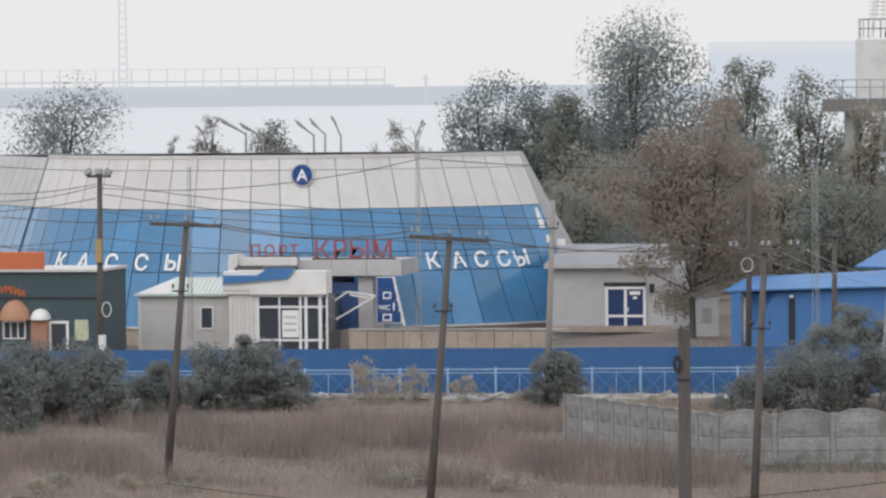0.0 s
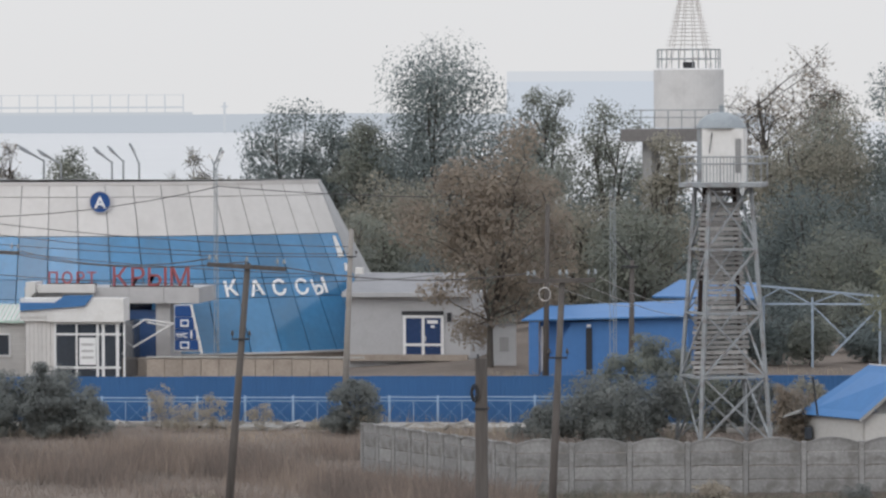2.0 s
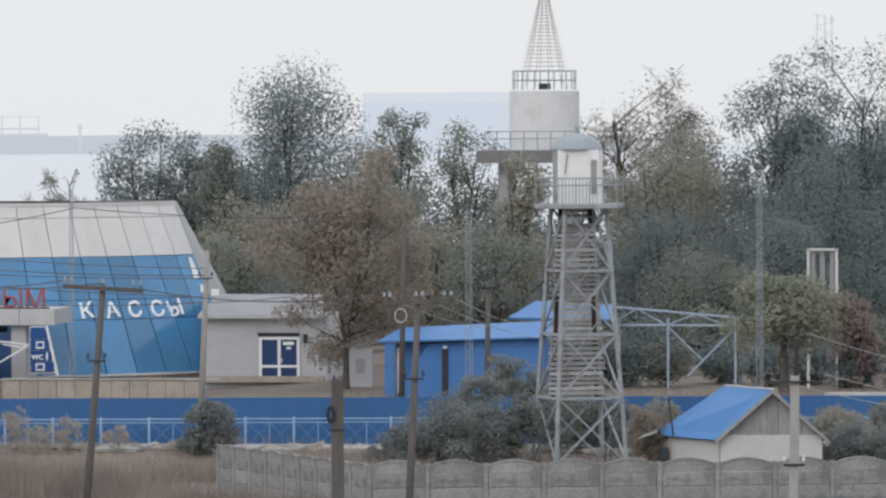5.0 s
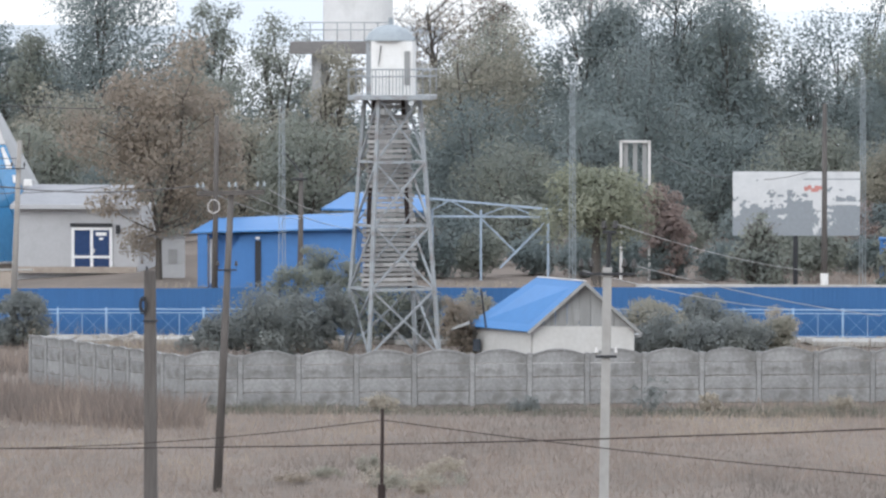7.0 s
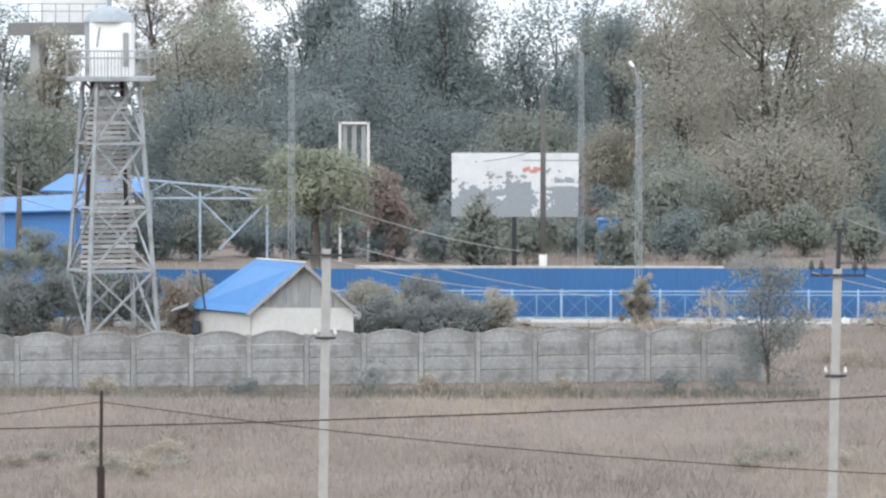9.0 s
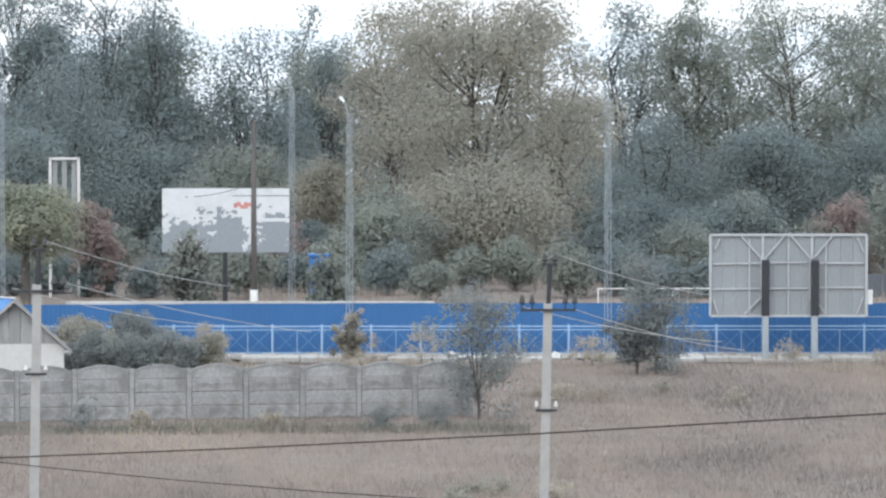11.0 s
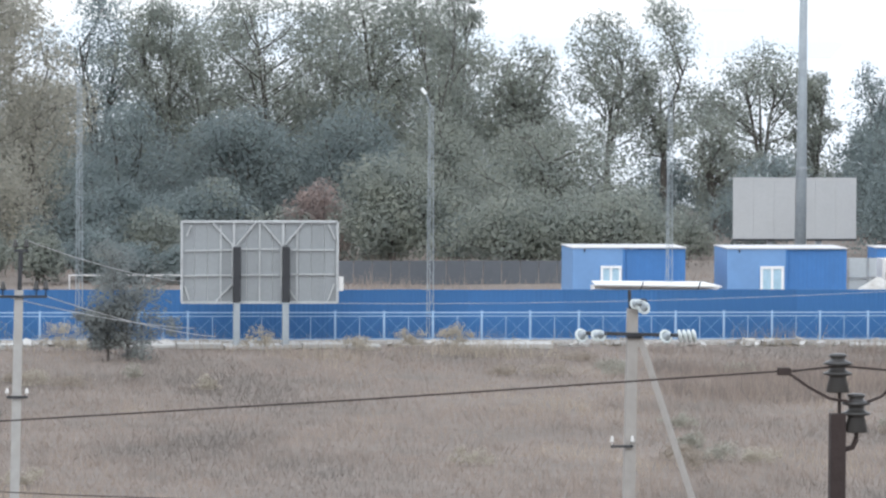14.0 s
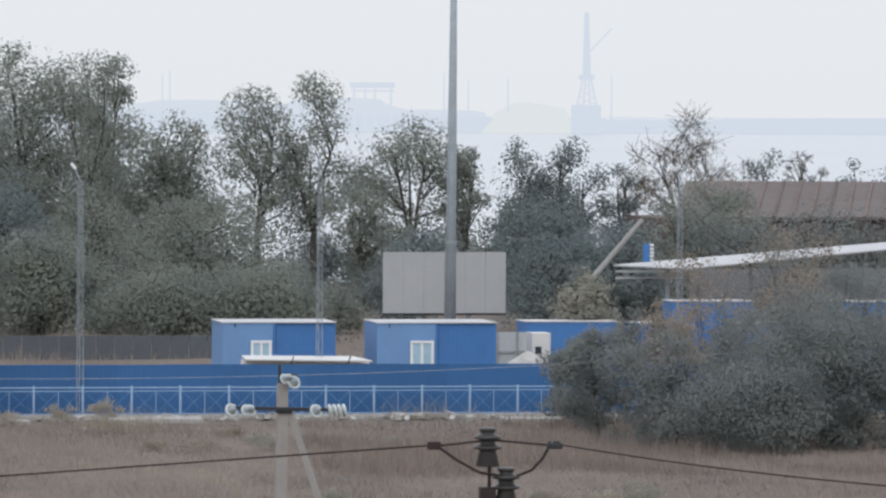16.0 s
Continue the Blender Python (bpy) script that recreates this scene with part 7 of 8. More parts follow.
tree(71.71, 365, 0, 7.04, 8.43, F_DARK, 49, "tall dark green broadleaf tree", count=6000, bare=0.03, size=0.15)
tree(59.56, 345, 0, 6.02, 6.23, F_DARK, 491, "tall dark green broadleaf tree", count=3750, bare=0.05, size=0.15)
tree(86.3, 390, 0, 13.2, 9.8, F_BROWN, 50, "half bare autumn tree with a wide fan of fine twigs", count=1500, size=0.1, bare=0.3, clump=0.13, clumps=46, trunk=0.24)
tree(80.91, 385, 0, 9.28, 3.09, F_DARK, 52, "tall dark green broadleaf tree", count=1500, bare=0.2)
tree(93.4, 395, 0, 10.16, 4.36, F_DARK, 53, "tall dark green broadleaf tree", count=2200, bare=0.2)
tree(95.91, 395, 0, 10.16, 2.38, F_BROWN, 54, "half bare autumn tree with brown autumn leaves", count=200, size=0.1, bare=0.3)
tree(97.59, 395, 0, 8.96, 2.38, F_DARK, 55, "tall dark green broadleaf tree", count=1200, bare=0.2)
tree(100.52, 395, 0, 9.68, 3.57, F_DARK, 56, "tall dark green broadleaf tree", count=1800, bare=0.2)
tree(103.89, 395, 0, 9.56, 4.36, F_DARK, 57, "tall dark green broadleaf tree", count=1800, bare=0.2)
tree(58.1, 285, 0, 5.13, 3.72, F_OLIVE, 58, "yellowing olive-green tree behind the fence", count=3000, bare=0.1)
tree(66.9, 335, 0, 5.62, 7.73, F_DARK, 582, "tall dark green broadleaf tree", count=5250, bare=0.03, size=0.15)
tree(69.7, 330, 0, 6.42, 5.63, F_DARK, 583, "tall dark green broadleaf tree", count=3750, bare=0.03, size=0.15)
tree(78.6, 340, 0, 7.16, 7.85, F_BUSH, 584, "tall grey-green broadleaf tree with open crown", count=3500, bare=0.1)
tree(84, 340, 0, 7.4, 8.87, F_BUSH, 585, "tall grey-green broadleaf tree with open crown", count=4000, bare=0.1)
tree(88.34, 340, 0, 7.06, 7.85, F_BUSH, 586, "tall grey-green broadleaf tree with open crown", count=3500, bare=0.1)
tree(76.85, 345, 0, 8.01, 5.89, F_MID, 587, "tall grey-green broadleaf tree with open crown", count=3000, bare=0.1)
tree(-0.33, 262, 0, 4.14, 2.1, F_MID, 588, "tall grey-green broadleaf tree with open crown", count=1650, bare=0.05, size=0.15)
tree(80.6, 350, 0, 8.6, 5.2, F_MID, 589, "tall grey-green broadleaf tree with open crown", count=3000, bare=0.1)
tree(78.67, 345, 0, 7.13, 6.23, F_MID, 581, "tall grey-green broadleaf tree with open crown", count=3500, bare=0.1)

# dry weeds standing before the railing
tree(-46.38, 240, 0, 2.01, 1.89, F_WEED, 201, "tall feathery dry weeds before the railing", trunk=0.03, bare=0.1, count=900, size=0.05, clumps=26, clump=0.13, fill=0.12, group="weeds along the railing", name="weed_clump", limbs=False)
tree(-44.14, 240, 0, 1.51, 1.56, F_WEED, 202, "tall feathery dry weeds before the railing", trunk=0.03, bare=0.1, count=650, size=0.05, clumps=26, clump=0.13, fill=0.12, group="weeds along the railing", name="weed_clump", limbs=False)
tree(-45.19, 239, 0, 1.10, 2.18, F_WEED, 203, "tall feathery dry weeds before the railing", trunk=0.03, bare=0.1, count=900, size=0.05, clumps=26, clump=0.13, fill=0.12, group="weeds along the railing", name="weed_clump", limbs=False)
tree(-41.95, 240, 0, 1.09, 1.40, F_WEED, 204, "tall feathery dry weeds before the railing", trunk=0.03, bare=0.1, count=600, size=0.05, clumps=26, clump=0.13, fill=0.12, group="weeds along the railing", name="weed_clump", limbs=False)
tree(-38.88, 239, 0, 0.61, 1.87, F_WEED, 205, "tall feathery dry weeds before the railing", trunk=0.03, bare=0.1, count=700, size=0.05, clumps=26, clump=0.13, fill=0.12, group="weeds along the railing", name="weed_clump", limbs=False)
tree(-37.09, 237, 0, 1.24, 1.86, F_WEED, 206, "tall feathery dry weeds before the railing", trunk=0.03, bare=0.1, count=700, size=0.05, clumps=26, clump=0.13, fill=0.12, group="weeds along the railing", name="weed_clump", limbs=False)
tree(0.95, 240, 0, 2.25, 1.73, F_WEED, 207, "tall feathery dry weeds before the railing", trunk=0.03, bare=0.1, count=900, size=0.05, clumps=26, clump=0.13, fill=0.12, group="weeds along the railing", name="weed_clump", limbs=False)
tree(-5.43, 240, 0, 1.65, 2.04, F_WEED, 208, "tall feathery dry weeds before the railing", trunk=0.03, bare=0.1, count=900, size=0.05, clumps=26, clump=0.13, fill=0.12, group="weeds along the railing", name="weed_clump", limbs=False)
tree(3.72, 240, 0, 1.65, 1.89, F_WEED, 209, "tall feathery dry weeds before the railing", trunk=0.03, bare=0.1, count=700, size=0.05, clumps=26, clump=0.13, fill=0.12, group="weeds along the railing", name="weed_clump", limbs=False)
tree(10.93, 238, 0, 1.17, 2.17, F_WEED, 210, "tall feathery dry weeds before the railing", trunk=0.03, bare=0.1, count=900, size=0.05, clumps=26, clump=0.13, fill=0.12, group="weeds along the railing", name="weed_clump", limbs=False)
tree(27.76, 239, 0, 1.10, 1.56, F_WEED, 211, "tall feathery dry weeds before the railing", trunk=0.03, bare=0.1, count=700, size=0.05, clumps=26, clump=0.13, fill=0.12, group="weeds along the railing", name="weed_clump", limbs=False)
tree(19.49, 240, 0, 0.91, 1.56, F_WEED, 212, "tall feathery dry weeds before the railing", trunk=0.03, bare=0.1, count=500, size=0.05, clumps=26, clump=0.13, fill=0.12, group="weeds along the railing", name="weed_clump", limbs=False)
tree(25.81, 240, 0, 0.85, 1.56, F_WEED, 213, "tall feathery dry weeds before the railing", trunk=0.03, bare=0.1, count=500, size=0.05, clumps=26, clump=0.13, fill=0.12, group="weeds along the railing", name="weed_clump", limbs=False)
tree(23.43, 238, 0, 0.64, 1.86, F_WEED, 214, "tall feathery dry weeds before the railing", trunk=0.03, bare=0.1, count=500, size=0.05, clumps=26, clump=0.13, fill=0.12, group="weeds along the railing", name="weed_clump", limbs=False)

for x, h, w, k in ((-8.9, 1.25, 1.3, 0), (-6.9, 0.7, 1.0, 1), (-13.4, 0.5, 1.2, 2), (-2.2, 0.6, 1.1, 3), (1.6, 0.8, 1.3, 4), (-18.6, 0.6, 1.4, 5), (3.6, 0.9, 1.2, 6)):
    tree(x, 199.0, 0, h, w, (F_BUSH, F_WEED)[k % 2], 230 + k, "straggling weeds at the foot of the concrete wall", trunk=0.02, bare=0.02, count=500, size=0.05, clumps=22, clump=0.15, fill=0.15, group="weeds along the wall", name="weed_clump", limbs=False)

# low weeds scattered in the open field
weed_rng = random.Random(77)
for cx, cy, n, rx, ry in ((-44.5, 188, 6, 3.5, 2.5), (-33.5, 190, 4, 2.5, 2), (-16.0, 168, 9, 3.2, 4), (3.0, 172, 4, 4, 5), (24, 178, 6, 7, 6), (36, 190, 7, 6, 6), (14, 215, 5, 6, 5), (30, 225, 6, 8, 6)):
    for k in range(n):
        x, y = cx + weed_rng.uniform(-rx, rx), cy + weed_rng.uniform(-ry, ry)
        tree(x, y, 0, weed_rng.uniform(0.3, 0.65), weed_rng.uniform(0.8, 1.9), weed_rng.choice((F_OLIVE, F_BROWN, F_WEED)), weed_rng.randrange(999), "low straggling weeds in the withered grass", trunk=0.015, bare=0.02, count=420, size=0.045, clumps=22, clump=0.14, fill=0.12, group="weeds in the field", name="weed_clump", limbs=False)

# bushes this side of the fence
tree(-57.55, 226, 0, 3.25, 4.54, F_BUSH, 70, "dense grey-green bush in dry grass", trunk=0.07, bare=0.05, count=7000, size=0.075, clumps=30, clump=0.15, fill=0.2, group="bushes along the field", name="bush")
tree(-54.18, 224, 0, 3, 3.15, F_BUSH, 71, "dense grey-green bush in dry grass", trunk=0.07, bare=0.05, count=5000, size=0.075, clumps=30, clump=0.15, fill=0.2, group="bushes along the field", name="bush")
tree(-50.86, 236, 0, 2.61, 4.26, F_BUSH, 72, "dense grey-green bush in dry grass", trunk=0.07, bare=0.05, count=6500, size=0.075, clumps=30, clump=0.15, fill=0.2, group="bushes along the field", name="bush")
tree(-48.72, 234, 0, 2.04, 2.82, F_BUSH, 721, "dense grey-green bush in dry grass", trunk=0.07, bare=0.05, count=3500, size=0.075, clumps=30, clump=0.15, fill=0.2, group="bushes along the field", name="bush")
tree(-52.15, 234, 0, 1.8, 2.11, F_BUSH, 722, "dense grey-green bush in dry grass", trunk=0.07, bare=0.05, count=2500, size=0.075, clumps=30, clump=0.15, fill=0.2, group="bushes along the field", name="bush")
tree(-37.41, 237, 0, 2.37, 2.62, F_BUSH, 73, "dense grey-green bush in dry grass", trunk=0.07, bare=0.05, count=3500, size=0.075, clumps=30, clump=0.15, fill=0.2, group="bushes along the field", name="bush")
tree(-26.75, 230, 0, 2.72, 4.62, F_BUSH, 74, "dense grey-green bush in dry grass", trunk=0.07, bare=0.05, count=7500, size=0.075, clumps=30, clump=0.15, fill=0.2, group="bushes along the field", name="bush")
tree(-24.15, 232, 0, 2.86, 2.79, F_BUSH, 75, "dense grey-green bush in dry grass", trunk=0.07, bare=0.05, count=4000, size=0.075, clumps=30, clump=0.15, fill=0.2, group="bushes along the field", name="bush")
tree(-26.13, 256, 0, 3.52, 2.83, F_MID, 751, "small yellowing bush in dry grass", trunk=0.07, bare=0.05, count=3500, size=0.075, clumps=30, clump=0.15, fill=0.2, group="bushes along the field", name="bush")
tree(-28.5, 229, 0, 1.61, 2.07, F_BUSH, 752, "dense grey-green bush in dry grass", trunk=0.07, bare=0.05, count=2500, size=0.075, clumps=30, clump=0.15, fill=0.2, group="bushes along the field", name="bush")
tree(-17.97, 228, 0, 2.59, 2.06, F_BROWN, 753, "small yellowing bush in dry grass", trunk=0.07, bare=0.05, count=2000, size=0.075, clumps=30, clump=0.15, fill=0.2, group="bushes along the field", name="bush")
tree(-9.48, 230, 0, 1.84, 3.46, F_BUSH, 76, "dense grey-green bush in dry grass", trunk=0.07, bare=0.05, count=4000, size=0.075, clumps=30, clump=0.15, fill=0.2, group="bushes along the field", name="bush")
tree(-7.14, 229, 0, 1.66, 3.45, F_BUSH, 77, "dense grey-green bush in dry grass", trunk=0.07, bare=0.05, count=4500, size=0.075, clumps=30, clump=0.15, fill=0.2, group="bushes along the field", name="bush")
tree(-5.35, 231, 0, 1.67, 2.09, F_OLIVE, 78, "small yellowing bush in dry grass", trunk=0.07, bare=0.05, count=2500, size=0.075, clumps=30, clump=0.15, fill=0.2, group="bushes along the field", name="bush")
tree(-8.69, 240, 0, 2.16, 1.69, F_BUSH, 781, "dense grey-green bush in dry grass", trunk=0.07, bare=0.05, count=1200, size=0.075, clumps=30, clump=0.15, fill=0.2, group="bushes along the field", name="bush")
tree(0.66, 240, 0, 2.06, 1.45, F_OLIVE, 79, "small yellowing bush in dry grass", trunk=0.07, bare=0.05, count=1000, size=0.075, clumps=30, clump=0.15, fill=0.2, group="bushes along the field", name="bush")
tree(5.26, 204, 0, 4.98, 4.1, F_BUSH, 80, "dense grey-green bush in dry grass", trunk=0.07, bare=0.05, count=2400, size=0.075, clumps=30, clump=0.15, fill=0.2, group="bushes along the field", name="bush")
tree(13.33, 232, 0, 4.68, 3.96, F_BUSH, 81, "dense grey-green bush in dry grass", trunk=0.07, bare=0.05, count=3600, size=0.075, clumps=30, clump=0.15, fill=0.2, group="bushes along the field", name="bush")
tree(12.51, 232, 0, 2.58, 2.56, F_BUSH, 811, "dense grey-green bush in dry grass", trunk=0.07, bare=0.05, count=1500, size=0.075, clumps=30, clump=0.15, fill=0.2, group="bushes along the field", name="bush")
tree(46.55, 226, 0, 4.66, 4.31, F_BUSH, 82, "dense grey-green bush in dry grass", trunk=0.07, bare=0.05, count=6000, size=0.075, clumps=30, clump=0.15, fill=0.2, group="bushes along the field", name="bush")
tree(48.98, 222, 0, 4.6, 5.13, F_BUSH, 83, "dense grey-green bush in dry grass", trunk=0.07, bare=0.05, count=8000, size=0.075, clumps=30, clump=0.15, fill=0.2, group="bushes along the field", name="bush")
tree(53.67, 222, 0, 6.18, 5.79, F_BUSH, 84, "dense grey-green bush in dry grass", trunk=0.07, bare=0.05, count=7000, size=0.075, clumps=30, clump=0.15, fill=0.2, group="bushes along the field", name="bush")
tree(51.09, 218, 0, 3.65, 6.57, F_BUSH, 85, "dense grey-green bush in dry grass", trunk=0.07, bare=0.05, count=9000, size=0.075, clumps=30, clump=0.15, fill=0.2, group="bushes along the field", name="bush")
tree(55.99, 220, 0, 5.36, 4.86, F_BUSH, 86, "dense grey-green bush in dry grass", trunk=0.07, bare=0.05, count=9000, size=0.075, clumps=30, clump=0.15, fill=0.2, group="bushes along the field", name="bush")
tree(58.8, 220, 0, 5.36, 4.42, F_BUSH, 87, "dense grey-green bush in dry grass", trunk=0.07, bare=0.05, count=6000, size=0.075, clumps=30, clump=0.15, fill=0.2, group="bushes along the field", name="bush")
tree(59.23, 245, 0, 8.37, 5.66, F_BROWN, 88, "small yellowing bush in dry grass", trunk=0.07, bare=0.05, count=2500, size=0.075, clumps=30, clump=0.15, fill=0.2, group="bushes along the field", name="bush")
tree(-22.89, 241, 0, 2.55, 3.63, F_MID, 110, "small yellowing bush in dry grass", trunk=0.07, bare=0.05, count=3500, size=0.075, clumps=30, clump=0.15, fill=0.2, group="bushes along the field", name="bush")
tree(-20.69, 241, 0, 2.18, 3.39, F_BUSH, 111, "dense grey-green bush in dry grass", trunk=0.07, bare=0.05, count=3000, size=0.075, clumps=30, clump=0.15, fill=0.2, group="bushes along the field", name="bush")
tree(-18.43, 240, 0, 2.23, 2.89, F_OLIVE, 112, "small yellowing bush in dry grass", trunk=0.07, bare=0.05, count=2200, size=0.075, clumps=30, clump=0.15, fill=0.2, group="bushes along the field", name="bush")
tree(-10.52, 236, 0, 2.19, 3.32, F_OLIVE, 113, "small yellowing bush in dry grass", trunk=0.07, bare=0.05, count=3500, size=0.075, clumps=30, clump=0.15, fill=0.2, group="bushes along the field", name="bush")
tree(-8.47, 238, 0, 2.21, 3.11, F_BUSH, 114, "dense grey-green bush in dry grass", trunk=0.07, bare=0.05, count=3000, size=0.075, clumps=30, clump=0.15, fill=0.2, group="bushes along the field", name="bush")
tree(-17.1, 236, 0, 1.4, 2.13, F_BUSH, 115, "dense grey-green bush in dry grass", trunk=0.07, bare=0.05, count=1800, size=0.075, clumps=30, clump=0.15, fill=0.2, group="bushes along the field", name="bush")
tree(56.93, 252, 0, 6.8, 5.82, F_BROWN, 98, "small yellowing bush in dry grass", trunk=0.07, bare=0.05, count=3500, size=0.075, clumps=30, clump=0.15, fill=0.2, group="bushes along the field", name="bush")
tree(60.17, 250, 0, 7.75, 6.53, F_BUSH, 99, "dense grey-green bush in dry grass", trunk=0.07, bare=0.05, count=4500, size=0.075, clumps=30, clump=0.15, fill=0.2, group="bushes along the field", name="bush")
tree(64.67, 252, 0, 6.41, 6.32, F_BUSH, 100, "dense grey-green bush in dry grass", trunk=0.07, bare=0.05, count=4500, size=0.075, clumps=30, clump=0.15, fill=0.2, group="bushes along the field", name="bush")
tree(52.8, 250, 0, 4.69, 3.76, F_BUSH, 101, "dense grey-green bush in dry grass", trunk=0.07, bare=0.05, count=3000, size=0.075, clumps=30, clump=0.15, fill=0.2, group="bushes along the field", name="bush")
tree(56.07, 226, 0, 5.12, 5.9, F_BUSH, 102, "dense grey-green bush in dry grass", trunk=0.07, bare=0.05, count=6000, size=0.075, clumps=30, clump=0.15, fill=0.2, group="bushes along the field", name="bush")
tree(60.57, 240, 0, 6.77, 4.82, F_BUSH, 90, "dense grey-green bush in dry grass", trunk=0.07, bare=0.05, count=3000, size=0.075, clumps=30, clump=0.15, fill=0.2, group="bushes along the field", name="bush")
tree(51.58, 236, 0, 5.45, 3.79, F_BROWN, 91, "small yellowing bush in dry grass", trunk=0.07, bare=0.05, count=2500, size=0.075, clumps=30, clump=0.15, fill=0.2, group="bushes along the field", name="bush")
tree(55.02, 238, 0, 5.13, 3.82, F_BUSH, 92, "dense grey-green bush in dry grass", trunk=0.07, bare=0.05, count=3000, size=0.075, clumps=30, clump=0.15, fill=0.2, group="bushes along the field", name="bush")
tree(47.62, 236, 0, 3.76, 2.84, F_BUSH, 93, "dense grey-green bush in dry grass", trunk=0.07, bare=0.05, count=3000, size=0.075, clumps=30, clump=0.15, fill=0.2, group="bushes along the field", name="bush")
tree(-56.44, 218, 0, 2.85, 2.84, F_BUSH, 94, "dense grey-green bush in dry grass", trunk=0.07, bare=0.05, count=4000, size=0.075, clumps=30, clump=0.15, fill=0.2, group="bushes along the field", name="bush")
tree(-26.45, 240, 0, 3.2, 2.89, F_MID, 95, "small yellowing bush in dry grass", trunk=0.07, bare=0.05, count=2500, size=0.075, clumps=30, clump=0.15, fill=0.2, group="bushes along the field", name="bush")
tree(-17.48, 238, 0, 1.66, 1.43, F_BROWN, 96, "small yellowing bush in dry grass", trunk=0.07, bare=0.05, count=1200, size=0.075, clumps=30, clump=0.15, fill=0.2, group="bushes along the field", name="bush")

for x, y, h, w, k in ((-55.9, 227, 3.1, 4.2, 1), (-52.9, 229, 2.2, 2.6, 2), (-50.0, 233, 3.1, 2.0, 3)):
    tree(x, y, 0, h, w, F_BUSH, 120 + k, "dense grey-green bush in dry grass", trunk=0.07, bare=0.05, count=4500, size=0.075, clumps=30, clump=0.15, fill=0.2, group="bushes along the field", name="bush")

# undergrowth and the closed rear rows of the grove
def grove(x0, x1, y, height, step, seed, label):
    rng = random.Random(seed)
    kinds = [tree(x0 + k * step, y, 0, height * (0.9 + 0.12 * k), height * (0.95 if height > 7 else 1.25), (F_DARK, F_DARK, F_MID)[k], seed + k, label, trunk=0.18, bare=0.0, count=2200, size=min(0.19, 0.08 + 0.011 * height), clump=0.21, fill=0.35, group="rear grove") for k in range(3)]
    x = x0 + 3 * step
    while x < x1:
        s = rng.uniform(0.85, 1.15)
        c = copy_thing(rng.choice(kinds), pose(x, y + rng.uniform(-6, 6), 0, 0, 0, rng.uniform(0, 360)))
        c.scale = (s, s, s * rng.uniform(0.85, 1.15))
        x += step * rng.uniform(0.8, 1.2)


grove(-60.15, 78.36, 375, 5.0, 3.2, 300, "dense grey-green undergrowth below the tall trees")
grove(-54.65, -37.07, 352, 4.5, 3.6, 340, "dense grey-green undergrowth beside the hall")
grove(-1.43, 54.23, 332, 3.4, 3.6, 360, "low shady undergrowth at the foot of the trees")
grove(-29.24, -0.73, 318, 3.2, 4.0, 380, "low shady undergrowth behind the canopy")
grove(-28.0, 27.0, 302, 2.3, 2.6, 400, "low scrub along the far side of the road")
grove(-67.97, 51.58, 408, 9.5, 4.2, 320, "closed rear row of dark green trees")

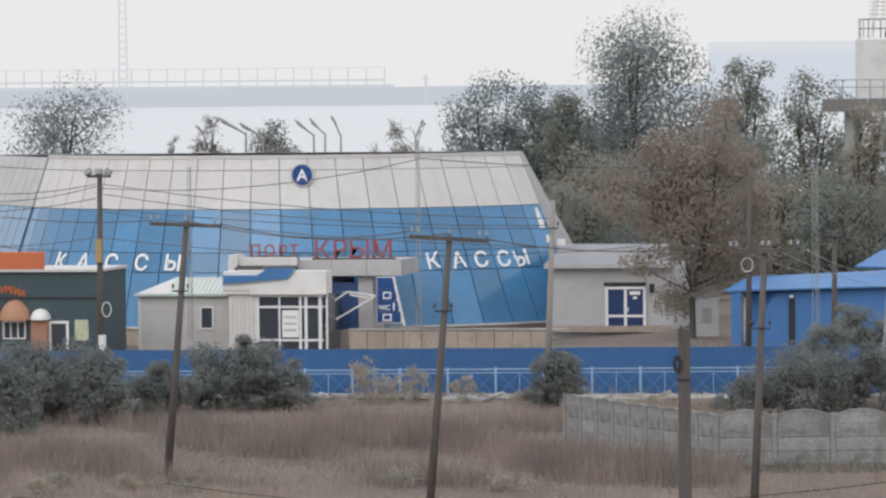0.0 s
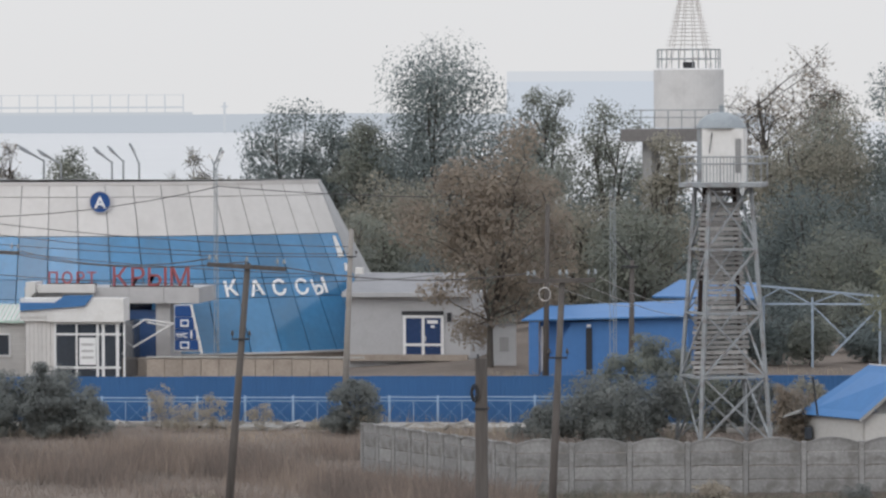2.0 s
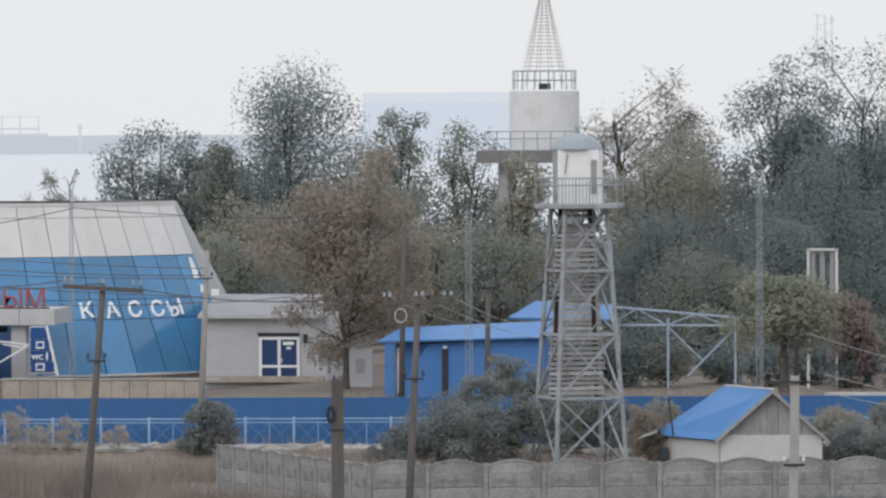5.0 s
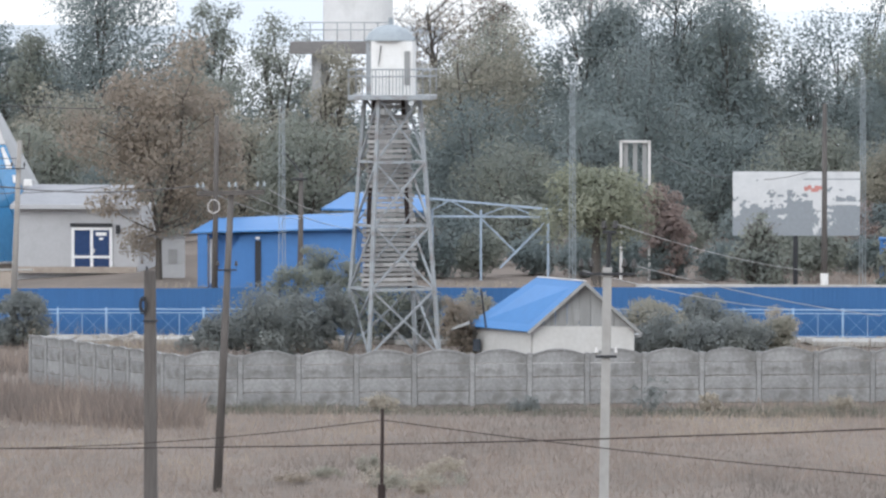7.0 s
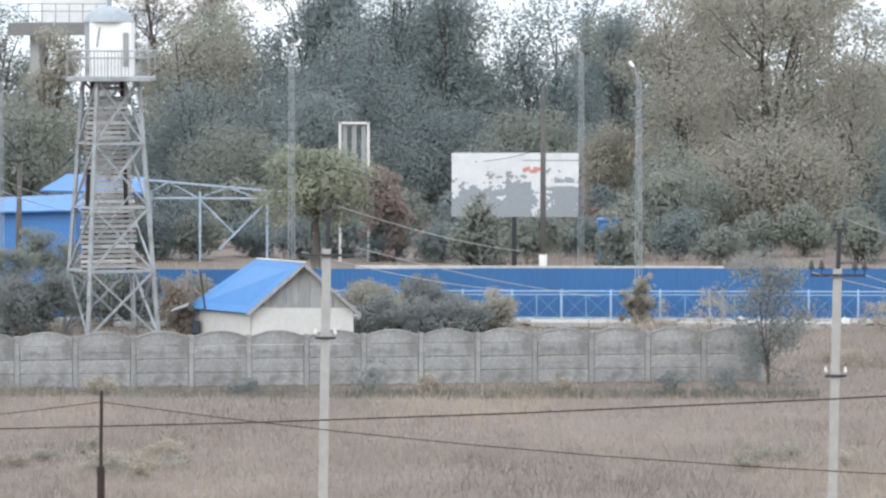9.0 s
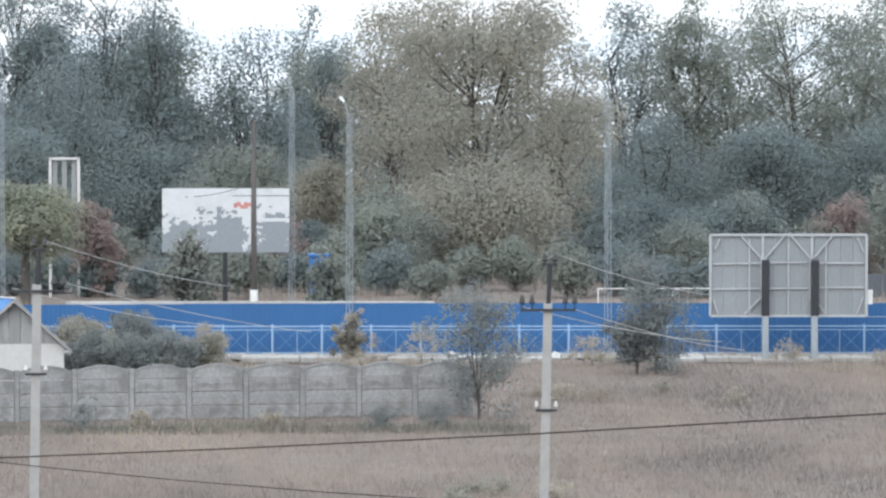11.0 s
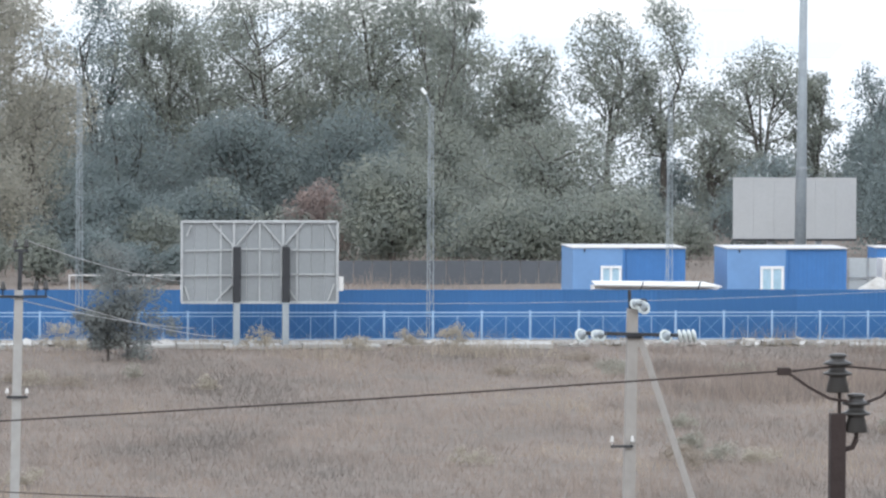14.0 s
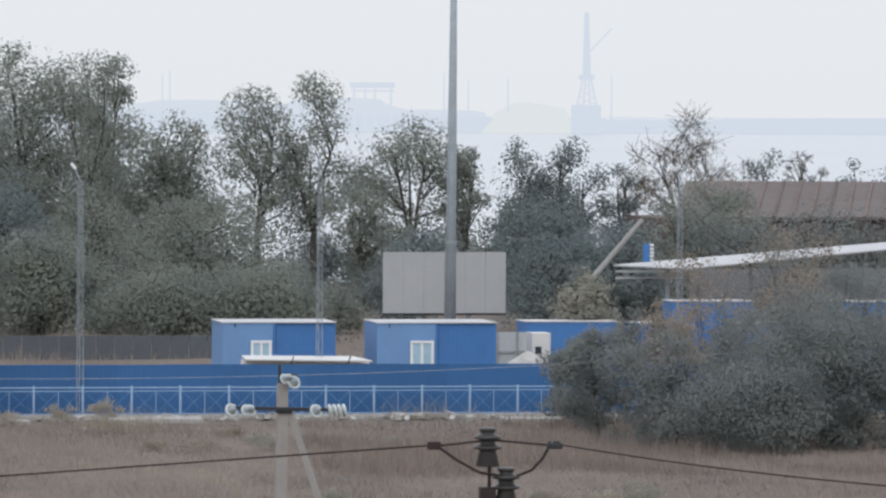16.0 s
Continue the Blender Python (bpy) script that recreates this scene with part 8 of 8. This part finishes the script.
# ---------------------------------------------------------------- dry grass, reeds and rubble
def blades(name, count, x0, x1, y0, y1, low, high, width, seed, material, label, patch=None):
    rng = np.random.default_rng(seed)
    y = y0 + (y1 - y0) * rng.random(count)
    spread = np.clip((y + 12) / (y1 + 12), 0.3, 1)
    x = (x0 + (x1 - x0) * rng.random(count)) * spread
    tone = np.sin(x * 0.23 + 1.7) * np.cos(y * 0.19) + 0.6 * np.sin(x * 0.71 + y * 0.4)
    h = (low + (high - low) * rng.random(count) ** 1.5) * (1 + 0.3 * tone)
    if patch is not None:
        keep = (tone + rng.normal(size=count) * 0.3) > patch
        x, y, h = x[keep], y[keep], h[keep]
    n = len(x)
    a = rng.random(n) * math.pi
    w = width * rng.uniform(0.6, 1.5, n)
    dx, dy = np.cos(a) * w, np.sin(a) * w
    bend = np.where(h > 0.35, 0.33, 0.5) * h
    lx, ly = rng.normal(size=n) * bend, rng.normal(size=n) * bend * 0.6
    fall = np.clip((-41 - x) / 9, 0, 1) * np.clip((y - 250) / 30, 0, 1)
    drop = 0.74 * fall * fall * (3 - 2 * fall)
    z, h = -0.08 - drop, h - drop
    v = np.stack([np.stack([x - dx, y - dy, z], 1), np.stack([x + dx, y + dy, z], 1), np.stack([x + lx, y + ly, h], 1)], 1).reshape(-1, 3)
    ob = raw_mesh(name, v, np.arange(n * 3).reshape(-1, 3), material)
    return tagged(ob, label, "grass", kind="stuff")


blades("dry_grass", 330000, -68, 68, 140, 239.5, 0.08, 0.3, 0.014, 1, M_FIELD, "withered brown grass covering the field")
blades("tall_reeds", 34000, -66, 66, 232, 243.5, 0.3, 0.9, 0.013, 2, M_TALLREED, "tall pale reeds along the roadside", 0.75)
blades("tall_reeds", 70000, -66, -28, 190, 226, 0.35, 0.95, 0.014, 3, M_RUSSETREED, "tall russet-brown reeds in the field", 0.1)
blades("tall_reeds", 36000, 36, 68, 205, 238, 0.3, 0.8, 0.012, 4, M_RUSSETREED, "tall brown reeds beside the bushes", 0.0)
blades("green_grass", 9000, -27, 7, 197.2, 200.6, 0.08, 0.32, 0.014, 8, M_GREENGRASS, "dull green grass along the foot of the concrete wall")
blades("yard_weeds", 45000, -20, 84, 262, 330, 0.2, 0.75, 0.018, 6, M_FIELD, "dry weeds below the trees", 0.0)
blades("yard_weeds", 30000, -82, -18, 249, 296, 0.1, 0.32, 0.014, 5, M_TALLREED, "dry weeds behind the blue fence", 0.2)


def rubble():
    rng = random.Random(9)
    bm = bmesh.new()
    for _ in range(420):
        x, y = rng.uniform(-52, 54), rng.uniform(241.2, 243.6)
        s = rng.uniform(0.08, 0.35)
        m = pose(x, y, s * 0.25, rng.uniform(-20, 20), rng.uniform(-20, 20), rng.uniform(0, 180)) @ Matrix.Diagonal((s * 1.8, s, s * 0.6, 1))
        bmesh.ops.create_cube(bm, size=1, matrix=m)
    ob = part("rubble", bm, M_RUBBLE, None)
    tagged(ob, "scattered pale concrete rubble along the kerb", "rubble", kind="stuff")


rubble()
